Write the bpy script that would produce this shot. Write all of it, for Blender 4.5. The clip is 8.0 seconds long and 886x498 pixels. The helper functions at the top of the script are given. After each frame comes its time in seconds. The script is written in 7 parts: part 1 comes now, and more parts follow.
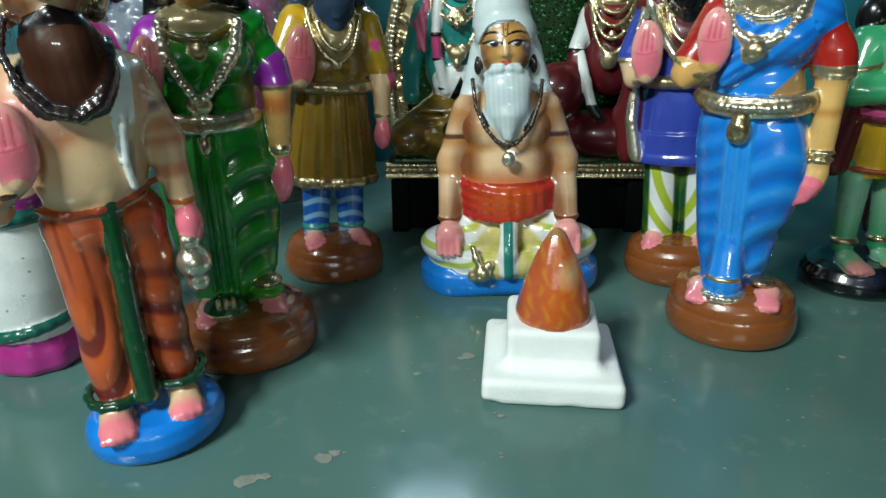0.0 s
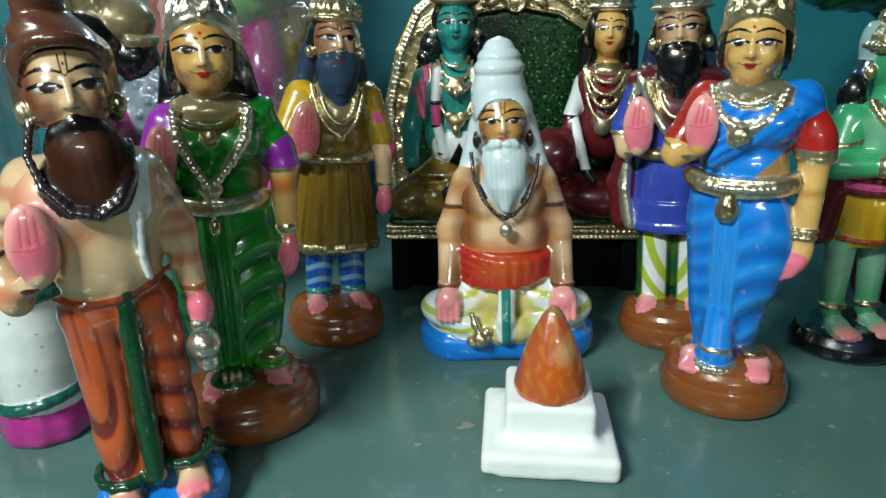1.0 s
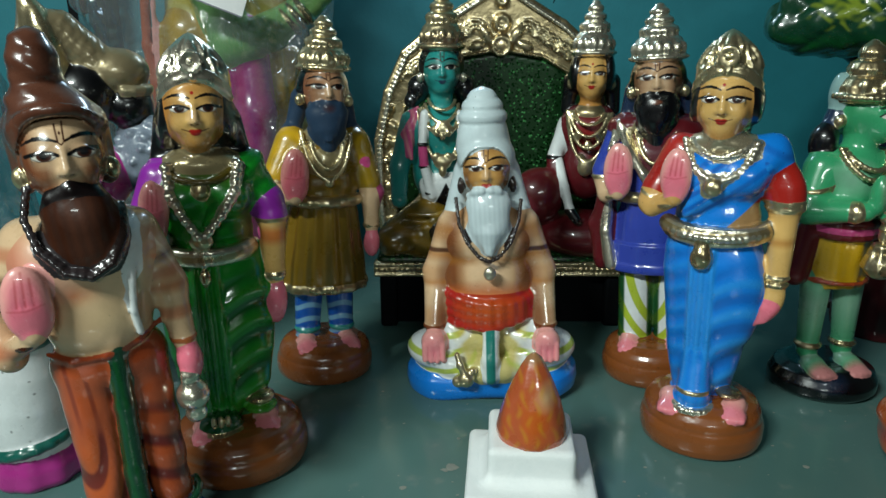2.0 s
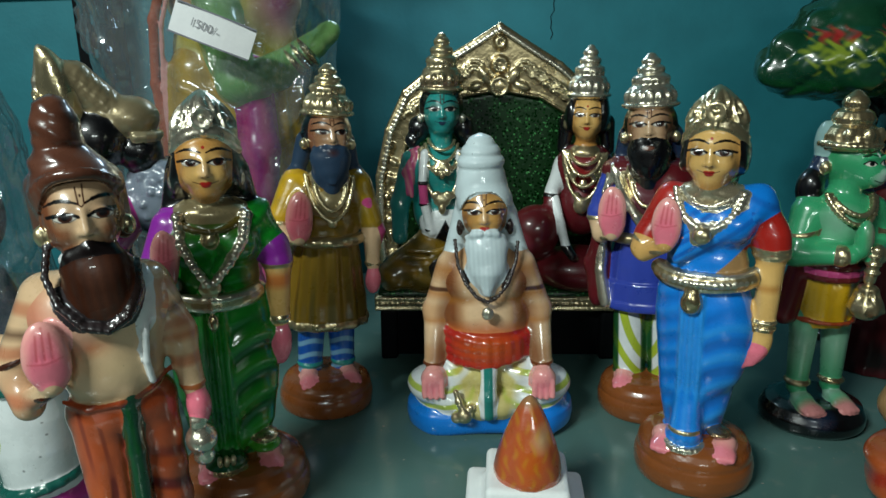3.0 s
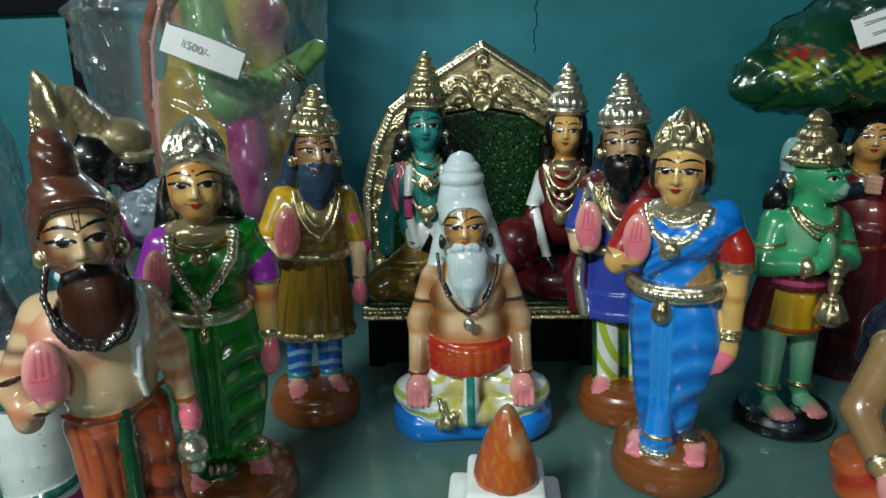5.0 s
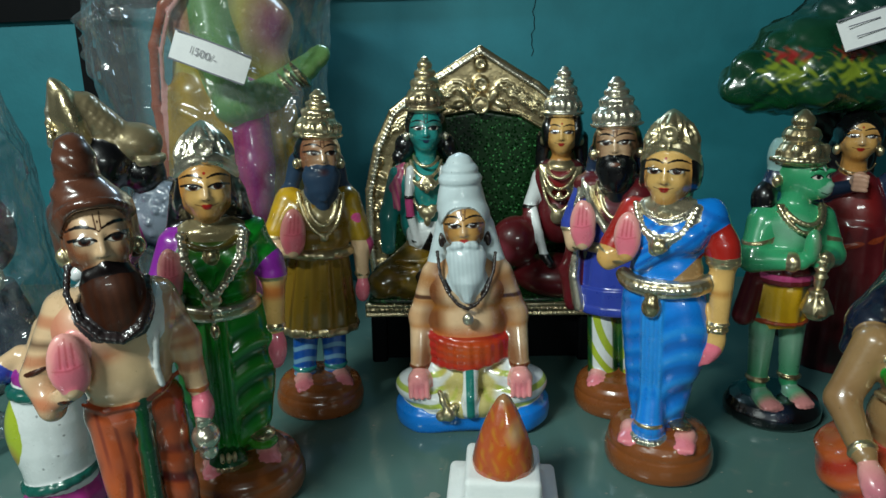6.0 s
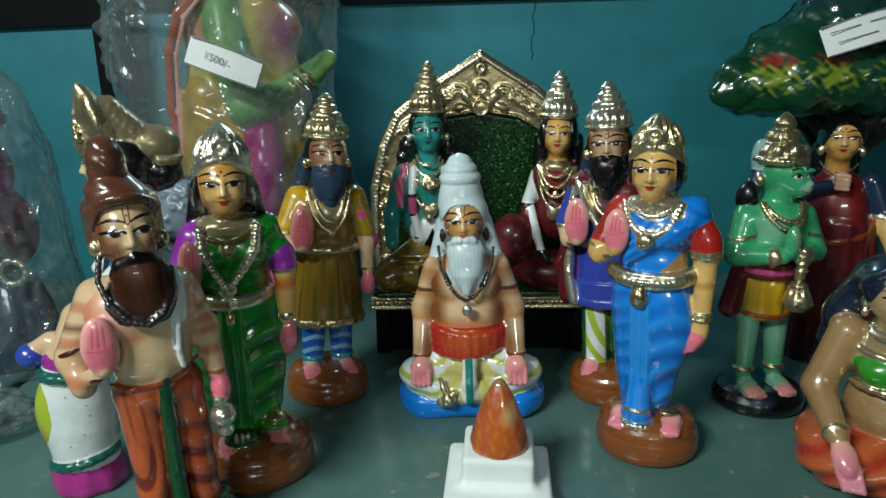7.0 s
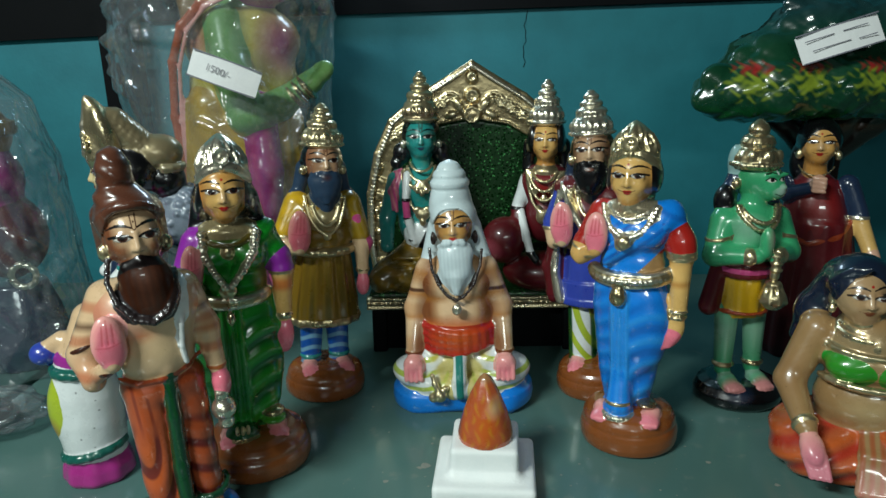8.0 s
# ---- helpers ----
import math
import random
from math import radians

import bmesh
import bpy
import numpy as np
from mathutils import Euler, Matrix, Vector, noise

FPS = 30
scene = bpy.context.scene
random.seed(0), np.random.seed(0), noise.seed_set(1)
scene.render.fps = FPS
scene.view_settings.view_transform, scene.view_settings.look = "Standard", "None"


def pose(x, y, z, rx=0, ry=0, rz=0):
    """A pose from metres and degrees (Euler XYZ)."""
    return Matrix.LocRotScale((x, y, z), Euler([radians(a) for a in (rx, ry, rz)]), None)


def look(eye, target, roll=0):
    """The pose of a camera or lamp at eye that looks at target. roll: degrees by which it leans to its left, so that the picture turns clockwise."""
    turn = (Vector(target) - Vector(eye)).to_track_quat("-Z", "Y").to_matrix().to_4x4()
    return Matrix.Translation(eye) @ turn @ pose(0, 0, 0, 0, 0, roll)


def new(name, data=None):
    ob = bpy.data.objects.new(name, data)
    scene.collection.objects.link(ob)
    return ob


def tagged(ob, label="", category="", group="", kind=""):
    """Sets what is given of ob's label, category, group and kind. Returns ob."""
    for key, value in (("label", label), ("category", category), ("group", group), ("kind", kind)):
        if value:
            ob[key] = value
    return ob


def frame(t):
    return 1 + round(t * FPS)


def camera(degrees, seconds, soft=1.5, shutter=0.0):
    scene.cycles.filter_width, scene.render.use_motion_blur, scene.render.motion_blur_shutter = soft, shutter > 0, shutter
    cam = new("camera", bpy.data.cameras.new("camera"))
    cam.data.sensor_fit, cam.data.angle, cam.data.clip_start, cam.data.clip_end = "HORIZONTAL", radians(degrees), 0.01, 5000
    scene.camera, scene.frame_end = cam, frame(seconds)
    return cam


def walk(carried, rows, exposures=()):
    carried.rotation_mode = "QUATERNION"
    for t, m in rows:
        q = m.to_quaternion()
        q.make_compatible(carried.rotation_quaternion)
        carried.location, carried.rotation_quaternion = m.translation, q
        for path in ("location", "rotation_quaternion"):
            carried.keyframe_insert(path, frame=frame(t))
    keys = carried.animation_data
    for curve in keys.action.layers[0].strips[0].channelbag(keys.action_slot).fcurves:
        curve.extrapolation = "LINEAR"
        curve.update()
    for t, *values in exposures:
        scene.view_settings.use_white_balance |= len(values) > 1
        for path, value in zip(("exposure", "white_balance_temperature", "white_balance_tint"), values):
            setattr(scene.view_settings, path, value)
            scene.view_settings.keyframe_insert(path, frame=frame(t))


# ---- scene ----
cam = camera(67.0, 8.0)
PATH = [
    (0, (0.007, 0.009, 0.206), (-0.017, 1.872, -0.521), -0.2),
    (0.5, (0.006, 0.005, 0.221), (-0.006, 1.886, -0.458), -0.1),
    (1, (0.005, 0.005, 0.235), (-0.009, 1.899, -0.407), -0.1),
    (1.5, (0.009, 0.003, 0.247), (0.005, 1.905, -0.371), -0.2),
    (2, (0.011, -0.001, 0.256), (0.015, 1.909, -0.337), -0.0),
    (3.5, (0.011, -0.014, 0.283), (0.02, 1.911, -0.26), 0.3),
    (4, (0.015, -0.017, 0.283), (0.039, 1.906, -0.266), 0.3),
    (4.5, (0.018, -0.022, 0.287), (0.045, 1.902, -0.257), 0.1),
    (6, (0.022, -0.047, 0.295), (0.036, 1.878, -0.246), -0.5),
    (6.5, (0.024, -0.065, 0.296), (0.03, 1.86, -0.248), -0.4),
    (7, (0.025, -0.078, 0.299), (0.025, 1.848, -0.241), -0.5),
    (7.5, (0.034, -0.095, 0.303), (0.031, 1.831, -0.235), -0.5),
    (8, (0.037, -0.104, 0.306), (0.024, 1.823, -0.227), -0.9),
]
walk(cam, [(t, look(eye, target, roll)) for t, eye, target, roll in PATH], ((0.0, -0.10), (1.0, -0.03), (1.5, -0.29), (3.5, -0.49), (8.0, -0.40)))

# ---- world and light ----
world = bpy.data.worlds.new("shop_air")
scene.world = world
world.use_nodes = True
world.node_tree.nodes["Background"].inputs[0].default_value = (0.55, 0.75, 0.85, 1)
world.node_tree.nodes["Background"].inputs[1].default_value = 0.001


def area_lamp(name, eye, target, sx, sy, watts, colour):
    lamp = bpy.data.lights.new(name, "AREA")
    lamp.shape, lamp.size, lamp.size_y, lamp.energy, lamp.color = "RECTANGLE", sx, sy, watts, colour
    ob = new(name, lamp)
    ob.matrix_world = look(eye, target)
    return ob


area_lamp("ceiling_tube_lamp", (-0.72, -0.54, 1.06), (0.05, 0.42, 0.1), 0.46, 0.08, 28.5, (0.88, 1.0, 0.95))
# Unseen low lamp in front, added to fill the key lamp's shadows.
area_lamp("front_fill_lamp", (0.16, -1.15, 0.66), (0.05, 0.45, 0.1), 0.50, 0.08, 4.6, (0.88, 1.0, 0.95))
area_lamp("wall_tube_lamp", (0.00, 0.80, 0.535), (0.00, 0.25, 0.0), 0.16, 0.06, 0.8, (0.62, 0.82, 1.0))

# ---- materials ----
def node_mat(name):
    m = bpy.data.materials.new(name)
    m.use_nodes = True
    t = m.node_tree
    return m, t, t.nodes["Principled BSDF"]


def link(t, a, b):
    t.links.new(a, b)


def noise_node(t, scale, detail=4.0, rough=0.6, where="Object"):
    co = t.nodes.new("ShaderNodeTexCoord")
    n = t.nodes.new("ShaderNodeTexNoise")
    n.inputs["Scale"].default_value, n.inputs["Detail"].default_value, n.inputs["Roughness"].default_value = scale, detail, rough
    link(t, co.outputs[where], n.inputs["Vector"])
    return n


def ramp(t, src, stops):
    r = t.nodes.new("ShaderNodeValToRGB")
    while len(r.color_ramp.elements) < len(stops):
        r.color_ramp.elements.new(0.5)
    for e, (at, col) in zip(r.color_ramp.elements, stops):
        e.position, e.color = at, (*col, 1) if len(col) == 3 else col
    link(t, src, r.inputs[0])
    return r


def grey(v):
    return (v, v, v)


def bump_node(t, src, strength, distance, shader):
    b = t.nodes.new("ShaderNodeBump")
    b.inputs["Strength"].default_value, b.inputs["Distance"].default_value = strength, distance
    link(t, src, b.inputs["Height"])
    link(t, b.outputs[0], shader.inputs["Normal"])
    return b


def mix_rgb(t, fac, a, b, mode="MIX"):
    m = t.nodes.new("ShaderNodeMix")
    m.data_type, m.blend_type = "RGBA", mode
    for sock, v in ((m.inputs[0], fac), (m.inputs[6], a), (m.inputs[7], b)):
        if isinstance(v, (int, float)):
            sock.default_value = v
        elif isinstance(v, tuple):
            sock.default_value = (*v, 1)
        else:
            link(t, v, sock)
    return m.outputs[2]


def surface(name, a, b, scale, rough=(0.4, 0.6), bump=0.2, fine=400.0, metal=0.0, coat=0.0):
    """Two mottled tones at a coarse scale, a fine grain in relief and uneven gloss."""
    m, t, p = node_mat(name)
    big, small = noise_node(t, scale), noise_node(t, fine, 3.0)
    link(t, mix_rgb(t, 0.25, ramp(t, big.outputs[0], [(0.3, a), (0.7, b)]).outputs[0],
                    ramp(t, small.outputs[0], [(0.3, a), (0.7, b)]).outputs[0]), p.inputs["Base Color"])
    link(t, ramp(t, big.outputs[0], [(0.3, grey(rough[0])), (0.7, grey(rough[1]))]).outputs[0], p.inputs["Roughness"])
    bump_node(t, small.outputs[0], bump, 0.0006, p)
    p.inputs["Metallic"].default_value, p.inputs["Coat Weight"].default_value = metal, coat
    return m


def paint_material():
    """Enamel over clay: the paint's colour lies on the mesh; its alpha tells gilding (above 0) and dull distemper (below 0) from enamel."""
    m, t, p = node_mat("painted_clay")
    at = t.nodes.new("ShaderNodeAttribute")
    at.attribute_name = "paint"
    big, small = noise_node(t, 38.0), noise_node(t, 650.0, 3.0)
    mottled = mix_rgb(t, 1.0, at.outputs["Color"], ramp(t, big.outputs[0], [(0.3, grey(0.80)), (0.7, grey(1.0))]).outputs[0], "MULTIPLY")
    specks = noise_node(t, 420.0, 2.0)
    dark = mix_rgb(t, 1.0, mottled, ramp(t, specks.outputs[0], [(0.22, grey(0.45)), (0.28, grey(1.0))]).outputs[0], "MULTIPLY")
    link(t, dark, p.inputs["Base Color"])

    def maths(op, a, b, c=None):
        n = t.nodes.new("ShaderNodeMath")
        n.operation, n.use_clamp = op, True
        for i, v in enumerate((a, b, c)):
            if isinstance(v, (int, float)):
                n.inputs[i].default_value = v
            elif v is not None:
                link(t, v, n.inputs[i])
        return n.outputs[0]
    metal = maths("MULTIPLY", at.outputs["Alpha"], 1.0)
    dull = maths("MULTIPLY", at.outputs["Alpha"], -1.0)
    link(t, metal, p.inputs["Metallic"])
    link(t, maths("MULTIPLY_ADD", dull, -0.95, 0.95), p.inputs["Coat Weight"])
    uneven = ramp(t, big.outputs[0], [(0.3, grey(0.22)), (0.75, grey(0.38))]).outputs[0]
    link(t, maths("MULTIPLY_ADD", dull, 0.30, uneven), p.inputs["Roughness"])
    link(t, maths("MULTIPLY_ADD", dull, -0.42, 0.45), p.inputs["Specular IOR Level"])
    p.inputs["Coat Roughness"].default_value = 0.06
    b = bump_node(t, big.outputs[0], 0.30, 0.0015, p)
    b2 = t.nodes.new("ShaderNodeBump")
    b2.inputs["Strength"].default_value, b2.inputs["Distance"].default_value = 0.14, 0.0004
    link(t, small.outputs[0], b2.inputs["Height"])
    link(t, b2.outputs[0], b.inputs["Normal"])
    # gilding is brushed on thickly: coarser dabs where the alpha says metal
    dabs = noise_node(t, 200.0, 2.0)
    b3 = t.nodes.new("ShaderNodeBump")
    b3.inputs["Distance"].default_value = 0.0009
    link(t, maths("MULTIPLY", metal, 0.42), b3.inputs["Strength"])
    link(t, dabs.outputs[0], b3.inputs["Height"])
    link(t, b3.outputs[0], b2.inputs["Normal"])
    return m


PAINT = paint_material()


def wall_material():
    m, t, p = node_mat("turquoise_distemper")
    big, mid, small = noise_node(t, 2.2), noise_node(t, 14.0, 6.0), noise_node(t, 220.0, 3.0)
    base = ramp(t, big.outputs[0], [(0.3, (0.008, 0.150, 0.188)), (0.7, (0.014, 0.195, 0.238))]).outputs[0]
    link(t, mix_rgb(t, 0.35, base, ramp(t, mid.outputs[0], [(0.35, (0.007, 0.125, 0.158)), (0.65, (0.018, 0.215, 0.262))]).outputs[0]), p.inputs["Base Color"])
    p.inputs["Roughness"].default_value = 0.62
    bump_node(t, mix_rgb(t, 0.4, mid.outputs[0], small.outputs[0]), 0.25, 0.002, p)
    return m


def shelf_material():
    m, t, p = node_mat("grey_enamelled_steel")
    big, mid, small = noise_node(t, 5.0), noise_node(t, 45.0, 6.0), noise_node(t, 300.0, 3.0)
    base = ramp(t, big.outputs[0], [(0.3, (0.072, 0.150, 0.138)), (0.7, (0.094, 0.184, 0.168))]).outputs[0]
    dust = mix_rgb(t, ramp(t, mid.outputs[0], [(0.60, grey(0.0)), (0.78, grey(0.45))]).outputs[0], base, (0.24, 0.25, 0.22))
    link(t, mix_rgb(t, ramp(t, small.outputs[0], [(0.70, grey(0.0)), (0.76, grey(0.5))]).outputs[0], dust, (0.30, 0.32, 0.30)), p.inputs["Base Color"])
    link(t, ramp(t, mid.outputs[0], [(0.3, grey(0.10)), (0.8, grey(0.26))]).outputs[0], p.inputs["Roughness"])
    bump_node(t, mid.outputs[0], 0.08, 0.001, p)
    p.inputs["Specular IOR Level"].default_value = 0.30
    return m


WALL, SHELF = wall_material(), shelf_material()
BLACK_STEEL = surface("black_enamelled_steel", (0.0015, 0.002, 0.003), (0.004, 0.005, 0.006), 30.0, (0.6, 0.75), 0.15)
BLACK_STEEL.node_tree.nodes["Principled BSDF"].inputs["Specular IOR Level"].default_value = 0.10
WHITE_CLAY = surface("whitewashed_clay", (0.78, 0.82, 0.82), (0.87, 0.89, 0.88), 45.0, (0.6, 0.8), 0.5, 500.0)
PAPER = surface("white_paper", (0.70, 0.71, 0.72), (0.80, 0.81, 0.81), 60.0, (0.7, 0.8), 0.1)
INK = surface("blue_black_ink", (0.10, 0.10, 0.13), (0.22, 0.22, 0.26), 200.0, (0.5, 0.6), 0.0)
PENCIL = surface("grey_pencil", (0.22, 0.22, 0.25), (0.36, 0.36, 0.38), 300.0, (0.6, 0.7), 0.0)
PLASTER = surface("plain_room_plaster", (0.030, 0.036, 0.038), (0.045, 0.05, 0.052), 3.0, (0.7, 0.8), 0.2)
DIRT = surface("pale_dirt", (0.17, 0.19, 0.17), (0.26, 0.27, 0.23), 150.0, (0.8, 0.9), 0.4)


def glitter_material():
    m, t, p = node_mat("green_glitter")
    co = t.nodes.new("ShaderNodeTexCoord")
    v = t.nodes.new("ShaderNodeTexVoronoi")
    v.inputs["Scale"].default_value = 620.0
    link(t, co.outputs["Object"], v.inputs["Vector"])
    sep = t.nodes.new("ShaderNodeSeparateColor")
    link(t, v.outputs["Color"], sep.inputs[0])
    flake = ramp(t, sep.outputs[0], [(0.91, (0.004, 0.030, 0.006)), (0.985, (0.07, 0.30, 0.09))])
    link(t, flake.outputs[0], p.inputs["Base Color"])
    link(t, ramp(t, sep.outputs[1], [(0.82, grey(0.05)), (0.92, grey(0.9))]).outputs[0], p.inputs["Metallic"])
    p.inputs["Roughness"].default_value = 0.32
    n = t.nodes.new("ShaderNodeBump")
    n.inputs["Strength"].default_value, n.inputs["Distance"].default_value = 0.9, 0.0012
    link(t, sep.outputs[2], n.inputs["Height"])
    link(t, n.outputs[0], p.inputs["Normal"])
    return m


def film_material():
    """Clear crumpled wrapping film: mostly see-through, with glossy folds."""
    m = bpy.data.materials.new("clear_wrapping_film")
    m.use_nodes = True
    t = m.node_tree
    t.nodes.clear()
    out, mix, mix2 = t.nodes.new("ShaderNodeOutputMaterial"), t.nodes.new("ShaderNodeMixShader"), t.nodes.new("ShaderNodeMixShader")
    clear, gloss, milk = t.nodes.new("ShaderNodeBsdfTransparent"), t.nodes.new("ShaderNodeBsdfGlossy"), t.nodes.new("ShaderNodeBsdfDiffuse")
    clear.inputs[0].default_value = (0.90, 0.93, 0.94, 1)
    gloss.inputs["Roughness"].default_value = 0.09
    milk.inputs[0].default_value = (0.62, 0.68, 0.72, 1)
    fres = t.nodes.new("ShaderNodeLayerWeight")
    fres.inputs[0].default_value = 0.5
    n, n2 = noise_node(t, 13.0, 2.0), noise_node(t, 42.0, 2.0)
    b = t.nodes.new("ShaderNodeBump")
    b.inputs["Strength"].default_value, b.inputs["Distance"].default_value = 1.0, 0.014
    link(t, mix_rgb(t, 0.3, n.outputs[0], n2.outputs[0]), b.inputs["Height"])
    for node in (gloss, fres):
        link(t, b.outputs[0], node.inputs["Normal"])
    mix2.inputs[0].default_value = 0.10
    link(t, clear.outputs[0], mix2.inputs[1])
    link(t, milk.outputs[0], mix2.inputs[2])
    link(t, ramp(t, fres.outputs["Facing"], [(0.10, grey(0.13)), (0.6, grey(0.26)), (0.95, grey(0.62))]).outputs[0], mix.inputs[0])
    link(t, mix2.outputs[0], mix.inputs[1])
    link(t, gloss.outputs[0], mix.inputs[2])
    link(t, mix.outputs[0], out.inputs[0])
    return m


GLITTER, FILM = glitter_material(), film_material()

# ---- modelling in clay: smooth solids, meshed on a fine lattice, painted by region (all in millimetres) ----
MM = 0.001
TONES = {
    "skin": (0.76, 0.46, 0.15), "pale": (0.73, 0.49, 0.29), "blush": (0.45, 0.13, 0.04), "pink": (0.90, 0.20, 0.28), "ochre": (0.43, 0.15, 0.018),
    "brown": (0.055, 0.015, 0.008), "base": (0.25, 0.072, 0.016), "black": (0.003, 0.003, 0.004), "white": (0.78, 0.82, 0.82), "navy": (0.015, 0.03, 0.07),
    "blue": (0.006, 0.22, 0.78), "deepblue": (0.008, 0.09, 0.42), "royal": (0.035, 0.065, 0.42), "red": (0.42, 0.018, 0.012), "maroon": (0.11, 0.008, 0.012),
    "green": (0.008, 0.25, 0.018), "deepgreen": (0.005, 0.075, 0.014), "leaf": (0.05, 0.30, 0.02), "bottle": (0.006, 0.05, 0.022), "lime": (0.42, 0.52, 0.03),
    "yellow": (0.62, 0.36, 0.012), "mustard": (0.22, 0.125, 0.009), "olive": (0.075, 0.055, 0.006), "orange": (0.62, 0.12, 0.012), "rust": (0.36, 0.055, 0.014),
    "purple": (0.26, 0.022, 0.34), "magenta": (0.42, 0.03, 0.24), "teal": (0.02, 0.27, 0.25), "jade": (0.045, 0.37, 0.16), "beard": (0.62, 0.73, 0.76),
    "slate": (0.022, 0.045, 0.085), "lip": (0.40, 0.015, 0.012), "rose": (0.52, 0.06, 0.20), "grey": (0.20, 0.24, 0.30), "hair": (0.125, 0.045, 0.026),
    "beard_brown": (0.045, 0.013, 0.006), "palepink": (0.90, 0.40, 0.36), "azure": (0.03, 0.33, 0.88), "wheat": (0.62, 0.50, 0.10), "cheek": (0.17, 0.042, 0.012), "sea": (0.20, 0.40, 0.13),
    "sky": (0.20, 0.42, 0.62), "tan": (0.34, 0.20, 0.085), "cream": (0.70, 0.56, 0.30), "fruit": (0.35, 0.02, 0.02), "trunk": (0.018, 0.008, 0.006), "eyewhite": (0.76, 0.72, 0.64), "terracotta": (0.50, 0.10, 0.032),
}
METALS = {"gold": (0.74, 0.62, 0.37), "silver": (0.84, 0.78, 0.62), "oldgold": (0.60, 0.48, 0.27), "copper": (0.44, 0.31, 0.19)}


DULL = {"beard_brown": -0.95, "slate": -0.75, "beard": -0.45, "maroon": -0.2}


def tone(name):
    return np.array((*METALS[name], 0.9)) if name in METALS else np.array((*TONES[name], DULL.get(name, 0.0)))


def arr(*v):
    return np.array(v, float)


def ball(c, r, turn=(0, 0, 0)):
    """An ellipsoid with centre c, radii r and Euler turn in degrees."""
    c, r = arr(*c), arr(*r)
    m = np.array(Euler([radians(a) for a in turn]).to_matrix())
    reach = r if turn == (0, 0, 0) else arr(*[r.max()] * 3)

    def f(p):
        q = (p - c) @ m / r
        k0 = np.sqrt((q * q).sum(-1)) + 1e-9
        k1 = np.sqrt((q * q / (r * r)).sum(-1)) + 1e-9
        return k0 * (k0 - 1) / k1
    return f, c - reach, c + reach


def limb(a, b, ra, rb):
    """A tapering rod with round ends."""
    a, b = arr(*a), arr(*b)
    ab = b - a
    n = max((ab * ab).sum(), 1e-9)

    def f(p):
        t = np.clip(((p - a) @ ab) / n, 0, 1)
        q = p - a - t[..., None] * ab
        return np.sqrt((q * q).sum(-1)) - (ra + (rb - ra) * t)
    r = max(ra, rb)
    return f, np.minimum(a, b) - r, np.maximum(a, b) + r


def turned(profile, c=(0, 0), flat=1.0, ripple=0.0, count=0, phase=0.0, swirl=0.0, wide=1.0):
    """A lathe form: radius over height from (radius, z) pairs, flattened in depth; ripple runs count folds round it."""
    zs, rs = arr(*[z for _, z in profile]), arr(*[r for r, _ in profile])
    order = np.argsort(zs)
    zs, rs = zs[order], rs[order]
    mid, half = (zs[0] + zs[-1]) / 2, (zs[-1] - zs[0]) / 2

    def f(p):
        x, y = (p[..., 0] - c[0]) / wide, (p[..., 1] - c[1]) / flat
        z = p[..., 2]
        rho = np.sqrt(x * x + y * y)
        want = np.interp(z, zs, rs)
        if ripple:
            want = want + ripple * np.cos(count * np.arctan2(y, x) + phase + swirl * z)
        d = (rho - want) * min(flat, wide, 1.0)
        lid = np.abs(z - mid) - half
        return np.where((d > 0) & (lid > 0), np.hypot(d, lid), np.maximum(d, lid))
    r = rs.max() + abs(ripple)
    return f, arr(c[0] - r * wide, c[1] - r * flat, zs[0]), arr(c[0] + r * wide, c[1] + r * flat, zs[-1])


def slab(c, half, r=1.0, turn=0.0):
    """A box with rounded edges, turned round the vertical."""
    c, half = arr(*c), arr(*half)
    m = np.array(Euler((0, 0, radians(turn))).to_matrix())

    def f(p):
        q = np.abs((p - c) @ m) - half + r
        return np.sqrt((np.maximum(q, 0) ** 2).sum(-1)) + np.minimum(q.max(-1), 0) - r
    reach = half if turn == 0 else arr(half[:2].max() * 1.42, half[:2].max() * 1.42, half[2])
    return f, c - reach, c + reach


def prism(poly, y0, y1, r=1.0):
    """An upright plate cut to the outline poly, (x, z) pairs, between the depths y0 and y1."""
    pts = np.array(poly, float)

    def f(p):
        x, z = p[..., 0], p[..., 2]
        d, inside = np.full(x.shape, 1e9), np.zeros(x.shape, bool)
        for (ax, az), (bx, bz) in zip(pts, np.roll(pts, -1, 0)):
            ex, ez = bx - ax, bz - az
            t = np.clip(((x - ax) * ex + (z - az) * ez) / (ex * ex + ez * ez), 0, 1)
            d = np.minimum(d, np.hypot(x - ax - t * ex, z - az - t * ez))
            cross = (az > z) != (bz > z)
            inside ^= cross & (x < ax + (z - az) / np.where(ez == 0, 1e-9, ez) * ex)
        d = np.where(inside, -d, d)
        w = np.abs(p[..., 1] - (y0 + y1) / 2) - (y1 - y0) / 2
        d, w = d + r, w + r
        return np.minimum(np.maximum(d, w), 0) + np.hypot(np.maximum(d, 0), np.maximum(w, 0)) - r
    return f, arr(pts[:, 0].min(), y0, pts[:, 1].min()), arr(pts[:, 0].max(), y1, pts[:, 1].max())


def soft_min(a, b, k):
    h = np.clip(0.5 + 0.5 * (a - b) / k, 0, 1)
    return a * (1 - h) + b * h - k * h * (1 - h)


